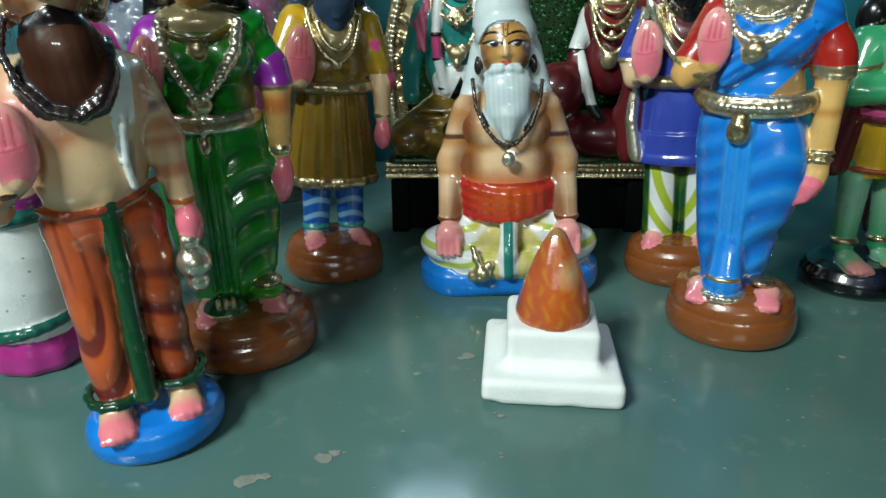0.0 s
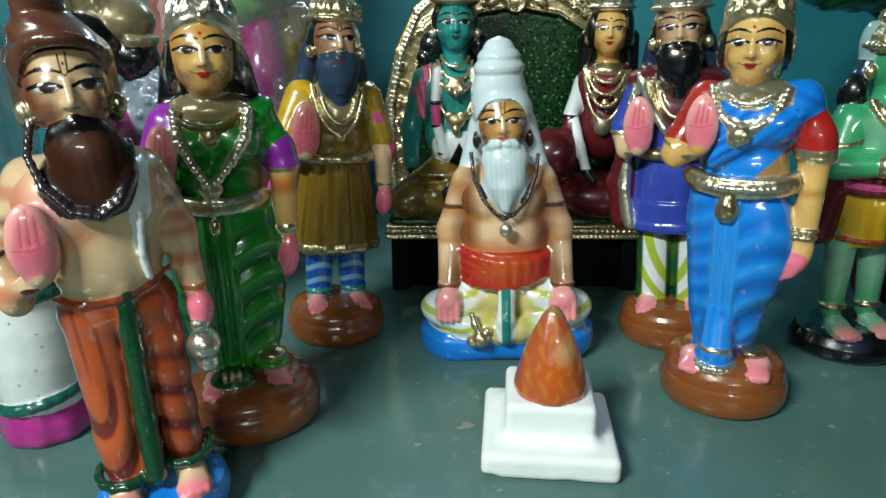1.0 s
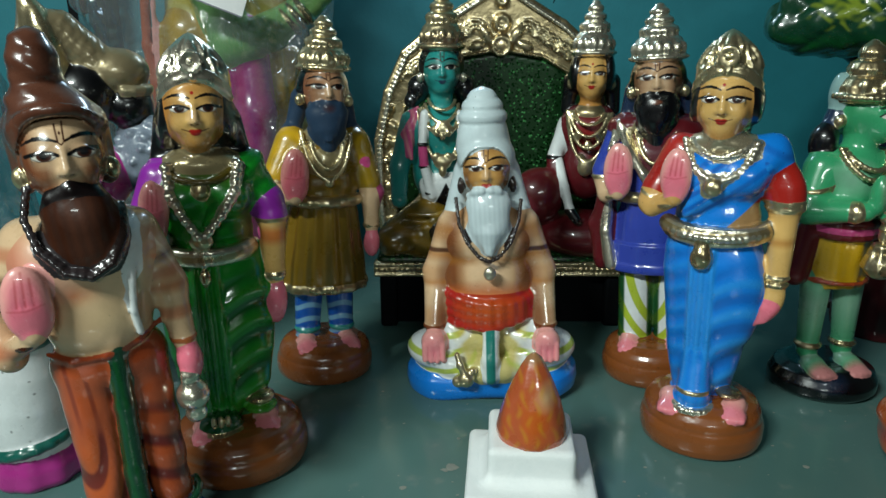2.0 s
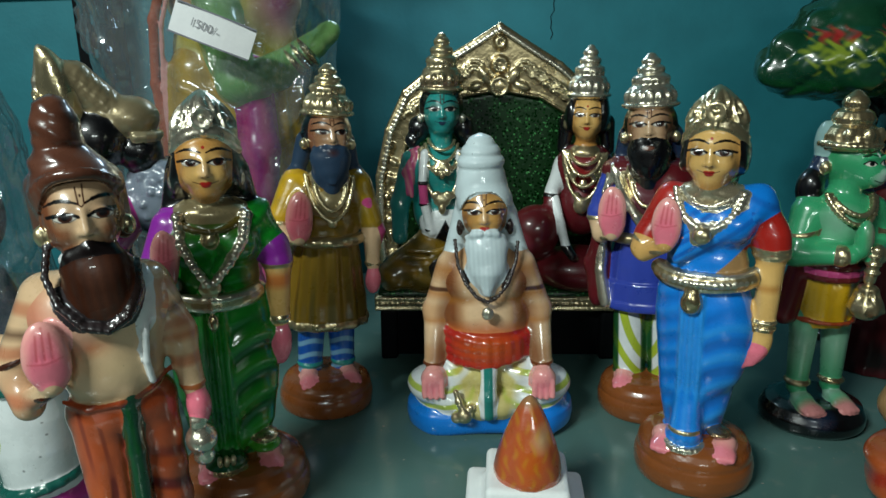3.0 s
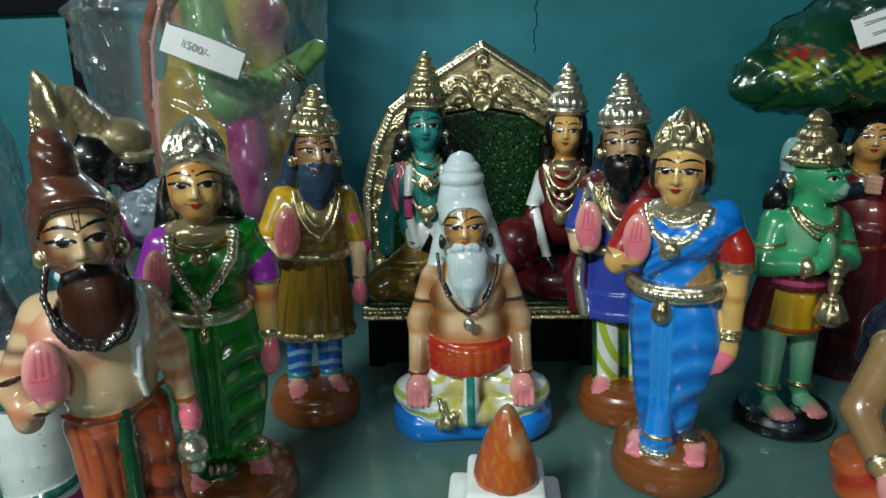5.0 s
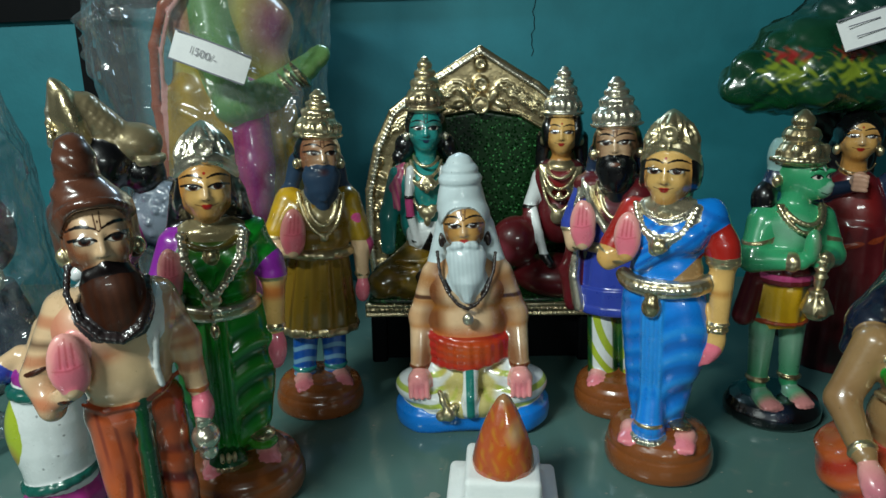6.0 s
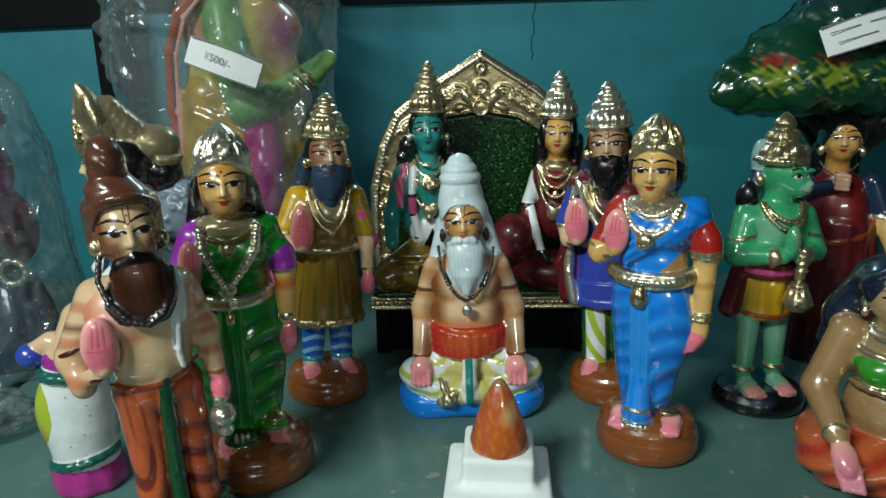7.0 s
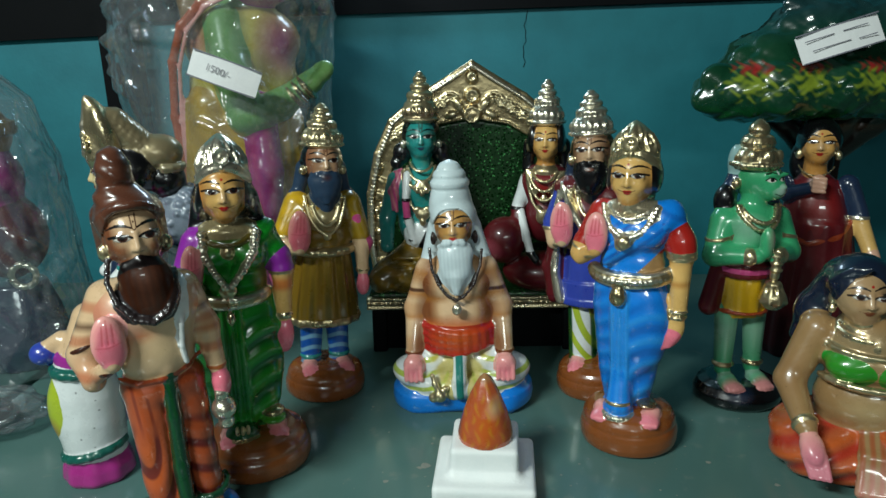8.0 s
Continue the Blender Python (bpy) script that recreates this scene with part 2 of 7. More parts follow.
class Clay:
    """A figure built of solids that melt into each other; later solids lie over earlier ones where they touch."""

    def __init__(self, step=1.2):
        self.step, self.solids, self.coats = step, [], []

    def add(self, solid, colour, on="", k=2.0, carve=False):
        self.solids.append((*solid, tone(colour), on, k, carve))
        return self

    def coat(self, mask, colour, on="", amount=1.0):
        """Paint: mask(p) from 0 to 1 lays the colour over the solids that carry the tag on."""
        self.coats.append((mask, tone(colour), on, amount))
        return self

    def chain(self, points, radii, colour, on="", k=1.5):
        for i in range(len(points) - 1):
            self.add(limb(points[i], points[i + 1], radii[min(i, len(radii) - 1)], radii[min(i + 1, len(radii) - 1)]), colour, on, k)
        return self

    def beads(self, points, r, colour, gap=1.9, on="bead"):
        """A string of round beads along a line of points."""
        pts = np.array(points, float)
        seg = np.linalg.norm(np.diff(pts, axis=0), axis=1)
        run = np.concatenate(([0], np.cumsum(seg)))
        for s in np.arange(0, run[-1] + 0.01, r * gap):
            self.add(ball([np.interp(s, run, pts[:, i]) for i in range(3)], (r, r, r)), colour, on, 0.4)
        return self

    def colours(self, p):
        best, own = np.full(len(p), 1e9), np.zeros(len(p), int)
        for i, (f, lo, hi, _, _, _, carve) in enumerate(self.solids):
            if carve:
                continue
            near = np.nonzero(((p > lo - 4) & (p < hi + 4)).all(1))[0]
            if len(near):
                d = f(p[near]) - 0.002 * i
                win = d < best[near]
                best[near[win]], own[near[win]] = d[win], i
        col = np.array([s[3] for s in self.solids])[own]
        tags = np.array([s[4] for s in self.solids])[own]
        for mask, c, on, amount in self.coats:
            sel = np.nonzero(tags == on)[0] if on else np.arange(len(p))
            if len(sel):
                a = (np.clip(mask(p[sel]), 0, 1) * amount)[:, None]
                col[sel] = col[sel] * (1 - a) + c * a
        return col

    def mesh(self, name, fine=3):
        h = self.step
        adds = [s for s in self.solids if not s[6]]
        lo = np.min([s[1] for s in adds], 0) - 3 * h
        hi = np.max([s[2] for s in adds], 0) + 3 * h
        shape = np.ceil((hi - lo) / h).astype(int) + 1
        F = np.full(shape, 8.0)
        ax = [lo[i] + h * np.arange(shape[i]) for i in range(3)]
        for f, a, b, _, _, k, carve in self.solids:
            pad = k + 2 * h
            i0 = np.clip(np.floor((a - pad - lo) / h).astype(int), 0, shape - 1)
            i1 = np.clip(np.ceil((b + pad - lo) / h).astype(int) + 1, 1, shape)
            cut = tuple(slice(u, v) for u, v in zip(i0, i1))
            g = np.stack(np.meshgrid(*[ax[i][cut[i]] for i in range(3)], indexing="ij"), -1)
            d = f(g)
            F[cut] = -soft_min(-F[cut], d, k) if carve else soft_min(F[cut], d, k)
        V, Q = lattice_skin(F, lo, h)
        N = np.zeros_like(V)
        fn = np.cross(V[Q[:, 2]] - V[Q[:, 0]], V[Q[:, 3]] - V[Q[:, 1]])
        for c in range(4):
            for i in range(3):
                N[:, i] += np.bincount(Q[:, c], fn[:, i], len(V))
        N /= np.linalg.norm(N, axis=1)[:, None] + 1e-12
        C = self.colours(V)
        spread = C[Q].max(1) - C[Q].min(1)
        busy = spread.max(1) > 0.05
        keep, split = Q[~busy], Q[busy]
        if len(split) and fine > 1:
            w = np.linspace(0, 1, fine + 1)
            u, v = np.meshgrid(w, w, indexing="ij")
            W = np.stack(((1 - u) * (1 - v), u * (1 - v), u * v, (1 - u) * v), -1).reshape(-1, 4)
            nv = np.einsum("gc,qcx->qgx", W, V[split]).reshape(-1, 3)
            nn = np.einsum("gc,qcx->qgx", W, N[split]).reshape(-1, 3)
            a = np.array([[i * (fine + 1) + j, (i + 1) * (fine + 1) + j, (i + 1) * (fine + 1) + j + 1, i * (fine + 1) + j + 1]
                          for i in range(fine) for j in range(fine)])
            nq = (np.arange(len(split))[:, None, None] * (fine + 1) ** 2 + a[None]).reshape(-1, 4) + len(V)
            V, N, Q, C = np.concatenate((V, nv)), np.concatenate((N, nn)), np.concatenate((keep, nq)), np.concatenate((C, self.colours(nv)))
        used = np.unique(Q)
        back = np.zeros(len(V), int)
        back[used] = np.arange(len(used))
        V, N, C, Q = V[used], N[used], C[used], back[Q]
        me = bpy.data.meshes.new(name)
        me.vertices.add(len(V))
        me.vertices.foreach_set("co", (V * MM).astype(np.float32).ravel())
        me.loops.add(Q.size)
        me.loops.foreach_set("vertex_index", Q.astype(np.int32).ravel())
        me.polygons.add(len(Q))
        me.polygons.foreach_set("loop_start", (np.arange(len(Q)) * 4).astype(np.int32))
        me.update(calc_edges=True)
        me.polygons.foreach_set("use_smooth", np.ones(len(Q), bool))
        paint = me.color_attributes.new("paint", "FLOAT_COLOR", "POINT")
        paint.data.foreach_set("color", C.astype(np.float32).ravel())
        me.normals_split_custom_set_from_vertices((N / (np.linalg.norm(N, axis=1)[:, None] + 1e-12)).tolist())
        me.materials.append(PAINT)
        return me


def lattice_skin(F, lo, h):
    """The skin of F < 0: one point per lattice cell that it crosses, one quad per lattice edge that it crosses."""
    S = F < 0
    nx, ny, nz = (n - 1 for n in F.shape)
    count = sum(S[i:nx + i, j:ny + j, k:nz + k].astype(np.int8) for i in (0, 1) for j in (0, 1) for k in (0, 1))
    cell = np.argwhere((count > 0) & (count < 8))
    pos, n = np.zeros((len(cell), 3)), np.zeros(len(cell))
    for axis in range(3):
        step = np.eye(3, dtype=int)[axis]
        for u in (0, 1):
            for v in (0, 1):
                a = np.insert(np.array([u, v]), axis, 0)
                ia, ib = cell + a, cell + a + step
                fa, fb = F[ia[:, 0], ia[:, 1], ia[:, 2]], F[ib[:, 0], ib[:, 1], ib[:, 2]]
                hit = (fa < 0) != (fb < 0)
                t = np.where(hit, fa / np.where(hit, fa - fb, 1), 0)
                pos += np.where(hit[:, None], a + t[:, None] * step, 0)
                n += hit
    V = lo + h * (cell + pos / n[:, None])
    ident = np.full((nx, ny, nz), -1, np.int64)
    ident[cell[:, 0], cell[:, 1], cell[:, 2]] = np.arange(len(cell))
    quads = []
    for axis in range(3):
        b, c = (axis + 1) % 3, (axis + 2) % 3
        a0 = [slice(None)] * 3
        a1 = [slice(None)] * 3
        a0[axis], a1[axis] = slice(0, -1), slice(1, None)
        for o in (b, c):
            a0[o] = a1[o] = slice(1, -1)
        A, B = S[tuple(a0)], S[tuple(a1)]
        e = np.argwhere(A != B)
        start = A[e[:, 0], e[:, 1], e[:, 2]]
        e[:, b] += 1
        e[:, c] += 1
        corner = []
        for db, dc in ((-1, -1), (0, -1), (0, 0), (-1, 0)):
            q = e.copy()
            q[:, b] += db
            q[:, c] += dc
            corner.append(ident[q[:, 0], q[:, 1], q[:, 2]])
        q = np.stack(corner, 1)
        q[~start] = q[~start][:, ::-1]
        quads.append(q)
    return V, np.concatenate(quads)


# paint masks
def edge(d, w=0.5):
    return 0.5 - d / w


def spot(cx, cz, rx, rz, front=1e9, w=0.35, turn=0.0):
    """An oval seen from the front."""
    ca, sa = math.cos(radians(turn)), math.sin(radians(turn))

    def f(p):
        x, z = p[:, 0] - cx, p[:, 2] - cz
        u, v = (x * ca + z * sa) / rx, (-x * sa + z * ca) / rz
        return edge((np.hypot(u, v) - 1) * min(rx, rz), w) * (p[:, 1] < front)
    return f


def stroke(points, r, front=1e9, w=0.3):
    """A brush line through (x, z) points."""
    def f(p):
        d = np.full(len(p), 1e9)
        for (ax, az), (bx, bz) in zip(points[:-1], points[1:]):
            ex, ez = bx - ax, bz - az
            t = np.clip(((p[:, 0] - ax) * ex + (p[:, 2] - az) * ez) / (ex * ex + ez * ez + 1e-9), 0, 1)
            d = np.minimum(d, np.hypot(p[:, 0] - ax - t * ex, p[:, 2] - az - t * ez))
        return edge(d - r, w) * (p[:, 1] < front)
    return f


def band(z0, z1, w=0.6, slope=0.0, bow=0.0):
    """A belt between two heights, sloping or bowed across x."""
    return lambda p: np.minimum(edge(z0 - (p[:, 2] - slope * p[:, 0] - bow * p[:, 0] ** 2), w), edge((p[:, 2] - slope * p[:, 0] - bow * p[:, 0] ** 2) - z1, w))


def glow_at(c, r):
    """A soft airbrushed patch round c."""
    c = arr(*c)
    return lambda p: np.clip(1 - np.linalg.norm((p - c) / arr(*r), axis=1), 0, 1) ** 0.8


def waves(freq, fx, fy, fz, sharp=2.0, shift=0.0):
    """Soft stripes along a direction, from 0 to 1."""
    return lambda p: np.clip(0.5 + 0.5 * sharp * np.sin(freq * (p[:, 0] * fx + p[:, 1] * fy + p[:, 2] * fz) + shift), 0, 1)


def place(name, clay, x, y, turn, label, z=0.0, category="doll", scale=1.0, lean=0.0, wide=1.0):
    ob = new(name, clay.mesh(name))
    ob.matrix_world = pose(x, y, z, 0, lean, turn) @ Matrix.Diagonal((scale * wide, scale, scale, 1))
    return tagged(ob, label, category)

# ---- setting ----
def part(name, bm, material, parent=None, label="", smooth=False):
    me = bpy.data.meshes.new(name)
    bmesh.ops.recalc_face_normals(bm, faces=bm.faces)
    bm.to_mesh(me)
    bm.free()
    me.materials.append(material)
    if smooth:
        me.polygons.foreach_set("use_smooth", np.ones(len(me.polygons), bool))
    ob = new(name, me)
    ob.parent = parent
    return tagged(ob, label)


def box_bm(x0, x1, y0, y1, z0, z1, bevel=0.0, segments=2):
    bm = bmesh.new()
    bmesh.ops.create_cube(bm, size=1.0, matrix=Matrix.Translation(((x0 + x1) / 2, (y0 + y1) / 2, (z0 + z1) / 2)) @ Matrix.Diagonal((x1 - x0, y1 - y0, z1 - z0, 1)))
    if bevel:
        bmesh.ops.bevel(bm, geom=bm.edges[:], offset=bevel, segments=segments, profile=0.5, affect="EDGES")
    return bm


def structure(name, bm, material, label):
    return tagged(part(name, bm, material, None, label), category="setting", kind="structure")


WALL_Y = 0.86
structure("wall_north", box_bm(-1.6, 1.8, WALL_Y, WALL_Y + 0.12, -0.9, 1.9), WALL, "turquoise distempered wall behind the rack of dolls")
structure("wall_south", box_bm(-1.6, 1.8, -2.2, -2.1, -0.9, 1.9), PLASTER, "plain wall of the shop")
structure("wall_east", box_bm(1.8, 1.9, -2.2, WALL_Y + 0.12, -0.9, 1.9), PLASTER, "plain side wall of the shop")
structure("wall_west", box_bm(-1.7, -1.6, -2.2, WALL_Y + 0.12, -0.9, 1.9), PLASTER, "plain side wall of the shop")
structure("ceiling", box_bm(-1.7, 1.9, -2.2, WALL_Y + 0.12, 1.9, 2.0), PLASTER, "plain ceiling of the shop")
structure("floor", box_bm(-1.7, 1.9, -2.2, WALL_Y + 0.12, -1.0, -0.9), PLASTER, "plain floor of the shop")


def shelf_board(name, x0, x1, y0, y1):
    bm = box_bm(x0, x1, y0, y1, -0.025, 0.0, 0.0025)
    return tagged(part(name, bm, SHELF, None, "grey-green enamelled steel shelf with scuffs and dust"), category="shelf", kind="structure")


shelf_board("shelf_1", -0.386, 1.1, 0.02, WALL_Y - 0.015)
shelf_board("shelf_2", -1.4, -0.396, 0.02, WALL_Y - 0.015)


def slotted_post(x, y, z0, z1):
    """An upright of slotted angle: two flanges with real slots."""
    root = new("rack_post")
    root.location = (x, y, z0)
    w, th = 0.040, 0.003
    bm = bmesh.new()
    pitch, sw, sh, n = 0.0375, 0.0055, 0.0095, int((z1 - z0) / 0.0375)
    xs = (0, w / 2 - sw / 2, w / 2 + sw / 2, w)
    for i in range(n):
        zs = (i * pitch, i * pitch + (pitch - sh) / 2, i * pitch + (pitch + sh) / 2, (i + 1) * pitch)
        for a in range(3):
            for b in range(3):
                if a == 1 and b == 1:
                    continue
                lo, hi = Vector((xs[a], 0, zs[b])), Vector((xs[a + 1], th, zs[b + 1]))
                bmesh.ops.create_cube(bm, size=1.0, matrix=Matrix.Translation((lo + hi) / 2) @ Matrix.Diagonal((*(hi - lo), 1)))
    bmesh.ops.remove_doubles(bm, verts=bm.verts[:], dist=1e-5)
    part("front_flange", bm, BLACK_STEEL, root)
    part("side_flange", box_bm(w - th, w, th, w, 0, n * pitch), BLACK_STEEL, root)
    return tagged(root, "black slotted-angle steel post with a row of holes", "rack post", kind="structure")


slotted_post(-0.415, WALL_Y - 0.05, -0.9, 1.2)
for name, x0, x1, z, slope in (("rack_beam_1", -0.41, 1.5, 0.374, 1.1), ("rack_beam_2", -1.5, -0.43, 0.352, 1.9)):
    beam = structure(name, box_bm(x0, x1, -0.004, 0.0, 0.0, 0.075), BLACK_STEEL, "black steel cross beam of the rack along the wall")
    beam.matrix_world = pose(0, WALL_Y - 0.006, z, 0, -slope, 0) if x0 > -1 else pose(0, WALL_Y - 0.006, z + 0.012, 0, -slope, 0)


crack = bmesh.new()
rim, zz = [], np.linspace(0.300, 0.375, 12)
for i, z in enumerate(zz):
    cx = 0.146 + 0.0016 * math.sin(z * 190) + 0.0010 * math.sin(z * 437) + 0.04 * (z - 0.3)
    rim.append((crack.verts.new((cx - 0.0005, WALL_Y - 0.0006, z)), crack.verts.new((cx + 0.0005, WALL_Y - 0.0006, z))))
for a, b in zip(rim[:-1], rim[1:]):
    crack.faces.new((a[0], a[1], b[1], b[0]))
part("hairline_crack", crack, BLACK_STEEL, bpy.data.objects["wall_north"], "dark hairline crack")

# ---- fire altar ----
def fire_altar(x, y, turn):
    root = new("fire_altar")
    root.matrix_world = pose(x, y, 0, 0, 0, turn)
    c = Clay(1.2)
    c.add(slab((0, 0, 7.5), (37.5, 37, 7.5), 4), "white", "w", 1)
    c.add(slab((0, 2, 22), (25, 24, 15), 4), "white", "w", 9)
    for u, v, r in ((-34, -37, 3), (10, -38, 2.5), (38, -12, 2)):
        c.add(ball((u, v, 0), (7, r, r)), "white", "w", 2, carve=True)
    c.coat(lambda p: edge(np.hypot(p[:, 0] - 15, p[:, 2] - 9) - 1.6) * (p[:, 1] < -30), "black", "w")
    body = new("altar_base", c.mesh("altar_base"))
    body.parent = root
    body.data.materials.clear()
    body.data.materials.append(WHITE_CLAY)
    f = Clay(1.0)
    f.add(turned([(20.5, 36), (20.5, 40), (19, 48), (16, 59), (11.5, 71), (7, 80), (4.2, 85), (1, 88)], ripple=0.25, count=7, swirl=0.12), "terracotta", "f", 2)
    f.coat(lambda p: np.clip(1.2 - np.hypot((p[:, 0] - 1) / 9, (p[:, 2] - 54) / 20), 0, 1) * (p[:, 1] < 0), "orange", "f", 0.9)
    f.coat(lambda p: np.clip(1.1 - np.hypot((p[:, 0] - 7) / 7, (p[:, 2] - 66) / 9), 0, 1) * (p[:, 1] < 4), "cream", "f", 0.6)
    f.coat(lambda p: np.clip(np.sin(0.9 * p[:, 0] + 1.3 * np.sin(0.4 * p[:, 2])) * np.sin(0.33 * p[:, 2] + p[:, 0] * 0.2), 0, 1), "yellow", "f", 0.35)
    f.coat(lambda p: edge(83 - p[:, 2], 4), "tan", "f", 0.8)
    flame = new("flame", f.mesh("flame"))
    flame.parent = root
    tagged(flame, "orange painted clay flame with yellow streaks")
    return tagged(root, "white stepped clay fire altar with an orange flame", "altar figurine")


fire_altar(0.0635, 0.343, -5)

# ---- dolls ----
def relief(solid, fn):
    """A solid whose skin is raised by fn(p) millimetres."""
    f, lo, hi = solid
    return (lambda p: f(p) - fn(p)), lo - 2, hi + 2


def trim(solid, fn):
    """A solid cut away where z lies under fn(p)."""
    f, lo, hi = solid
    return (lambda p: np.maximum(f(p), fn(p) - p[..., 2])), lo, hi


def face(c, x, y, z, rx, ry, rz, skin, brow="black", lips="lip", mark=None, eye=1.0, tag="face", smile=True, look_x=0.0, shade=(), iris="brown", nose=None):
    """A painted clay head: skull, cheeks, chin, nose, ears, and the paint of eyes, brows and mouth; shade lies under the brushwork."""
    c.add(ball((x, y + 1, z + 0.12 * rz), (0.97 * rx, ry, 0.88 * rz)), skin, tag, 3)
    c.add(ball((x, y - 0.08 * ry, z - 0.26 * rz), (0.84 * rx, 0.84 * ry, 0.62 * rz)), skin, tag, 6)
    c.add(ball((x + 0.6 * look_x, y - 0.44 * ry, z - 0.70 * rz), (0.36 * rx, 0.36 * ry, 0.24 * rz)), skin, tag, 7)
    xx = x + look_x
    c.add(limb((xx, y - 0.92 * ry, z + 0.26 * rz), (xx, y - 1.10 * ry, z - 0.14 * rz), 0.07 * rx, 0.13 * rx), skin, tag, 3)
    for s in (-1, 1):
        c.add(ball((xx + s * 0.13 * rx, y - 0.98 * ry, z - 0.16 * rz), (0.11 * rx, 0.12 * rx, 0.09 * rx)), skin, tag, 1.2)
        c.add(ball((x + s * rx * 0.95, y + 2, z - 0.02 * rz), (1.9, 3.0, 4.4)), skin, tag, 1.5)
        c.add(ball((xx + s * 0.44 * rx, y - 0.82 * ry, z + 0.15 * rz), (0.30 * rx, 1.7, 0.14 * rz)), skin, tag, 2.5)
        c.add(ball((xx + s * 0.46 * rx, y - 0.70 * ry, z - 0.22 * rz), (0.24 * rx, 0.2 * ry, 0.20 * rz)), skin, tag, 5)
    f, ez, ex = y - 0.25 * ry, z + 0.16 * rz, 0.45 * rx
    for mask, colour, amount in shade:
        c.coat(mask, colour, tag, amount)
    if nose:
        c.coat(glow_at((xx, y - 1.05 * ry, z - 0.06 * rz), (0.26 * rx, 0.35 * ry, 0.30 * rz)), nose, tag, 0.9)
    for s in (-1, 1):
        cx = xx + s * ex
        w, h = 0.31 * rx * eye, 0.090 * rz * eye
        c.coat(glow_at((cx, y - 0.9 * ry, ez + 0.10 * rz), (0.46 * rx, 9, 0.24 * rz)), "cheek", tag, 0.45)
        c.coat(spot(cx, ez, w, h, f, 0.3), "eyewhite", tag)
        c.coat(spot(cx + 0.06 * w, ez + 0.12 * h, 0.58 * w, 1.15 * h, f, 0.3), iris, tag)
        c.coat(spot(cx + 0.06 * w, ez + 0.15 * h, 0.34 * w, 0.72 * h, f, 0.3), "black", tag)
        lid = [(cx + s * (-1.10 + 2.55 * u) * w, ez + (1.12 * math.sin(math.pi * min(1.0, 0.06 + 0.98 * u)) - 0.08) * h) for u in (0, 0.2, 0.4, 0.6, 0.8, 1.0)]
        c.coat(stroke(lid, 0.042 * rx, f), "black", tag)
        low = [(cx - s * 1.0 * w, ez - 0.1 * h), (cx - s * 0.4 * w, ez - 0.98 * h), (cx + s * 0.4 * w, ez - 0.98 * h), (cx + s * 1.0 * w, ez - 0.05 * h)]
        c.coat(stroke(low, 0.012 * rx, f), "black", tag, 0.8)
        arch = [(xx + s * (0.10 + 0.84 * u) * rx, ez + (0.23 + 0.15 * math.sin(math.pi * (0.08 + 0.84 * u)) - 0.07 * u) * rz) for u in (0, 0.2, 0.4, 0.6, 0.8, 1.0)]
        for i in range(5):
            c.coat(stroke(arch[i:i + 2], (0.030, 0.046, 0.046, 0.034, 0.020)[i] * rx, f), brow, tag)
        c.coat(spot(xx + s * 0.09 * rx, z - 0.225 * rz, 0.05 * rx, 0.025 * rz, f), "brown", tag, 0.7)
    mz = z - 0.43 * rz
    if lips:
        c.add(ball((xx, y - 0.86 * ry, mz), (0.17 * rx, 0.12 * ry, 0.07 * rz)), skin, tag, 2)
        for s in (-1, 1):
            c.coat(spot(xx + s * 0.085 * rx, mz + 0.022 * rz, 0.13 * rx, 0.050 * rz, f), lips, tag)
        c.coat(spot(xx, mz - 0.030 * rz, 0.16 * rx, 0.070 * rz, f), lips, tag)
        if smile:
            c.coat(stroke([(xx - 0.42 * rx, mz + 0.08 * rz), (xx - 0.16 * rx, mz + 0.01 * rz), (xx + 0.16 * rx, mz + 0.01 * rz), (xx + 0.42 * rx, mz + 0.08 * rz)], 0.014 * rx, f), "brown" if lips == "lip" else lips, tag)
    if mark == "dot":
        c.coat(spot(xx, z + 0.56 * rz, 0.9, 0.9, f), "lip", tag)
    elif mark == "lines":
        for dx in (-1.6, 1.6):
            c.coat(stroke([(xx + dx * 0.8, z + 0.42 * rz), (xx + dx, z + 0.78 * rz)], 0.38, f), "brown", tag)
        c.coat(spot(xx, z + 0.58 * rz, 0.5, 0.7, f), "brown", tag)
        c.coat(stroke([(xx - 1.6, z + 0.42 * rz), (xx, z + 0.36 * rz), (xx + 1.6, z + 0.42 * rz)], 0.30, f), "brown", tag)


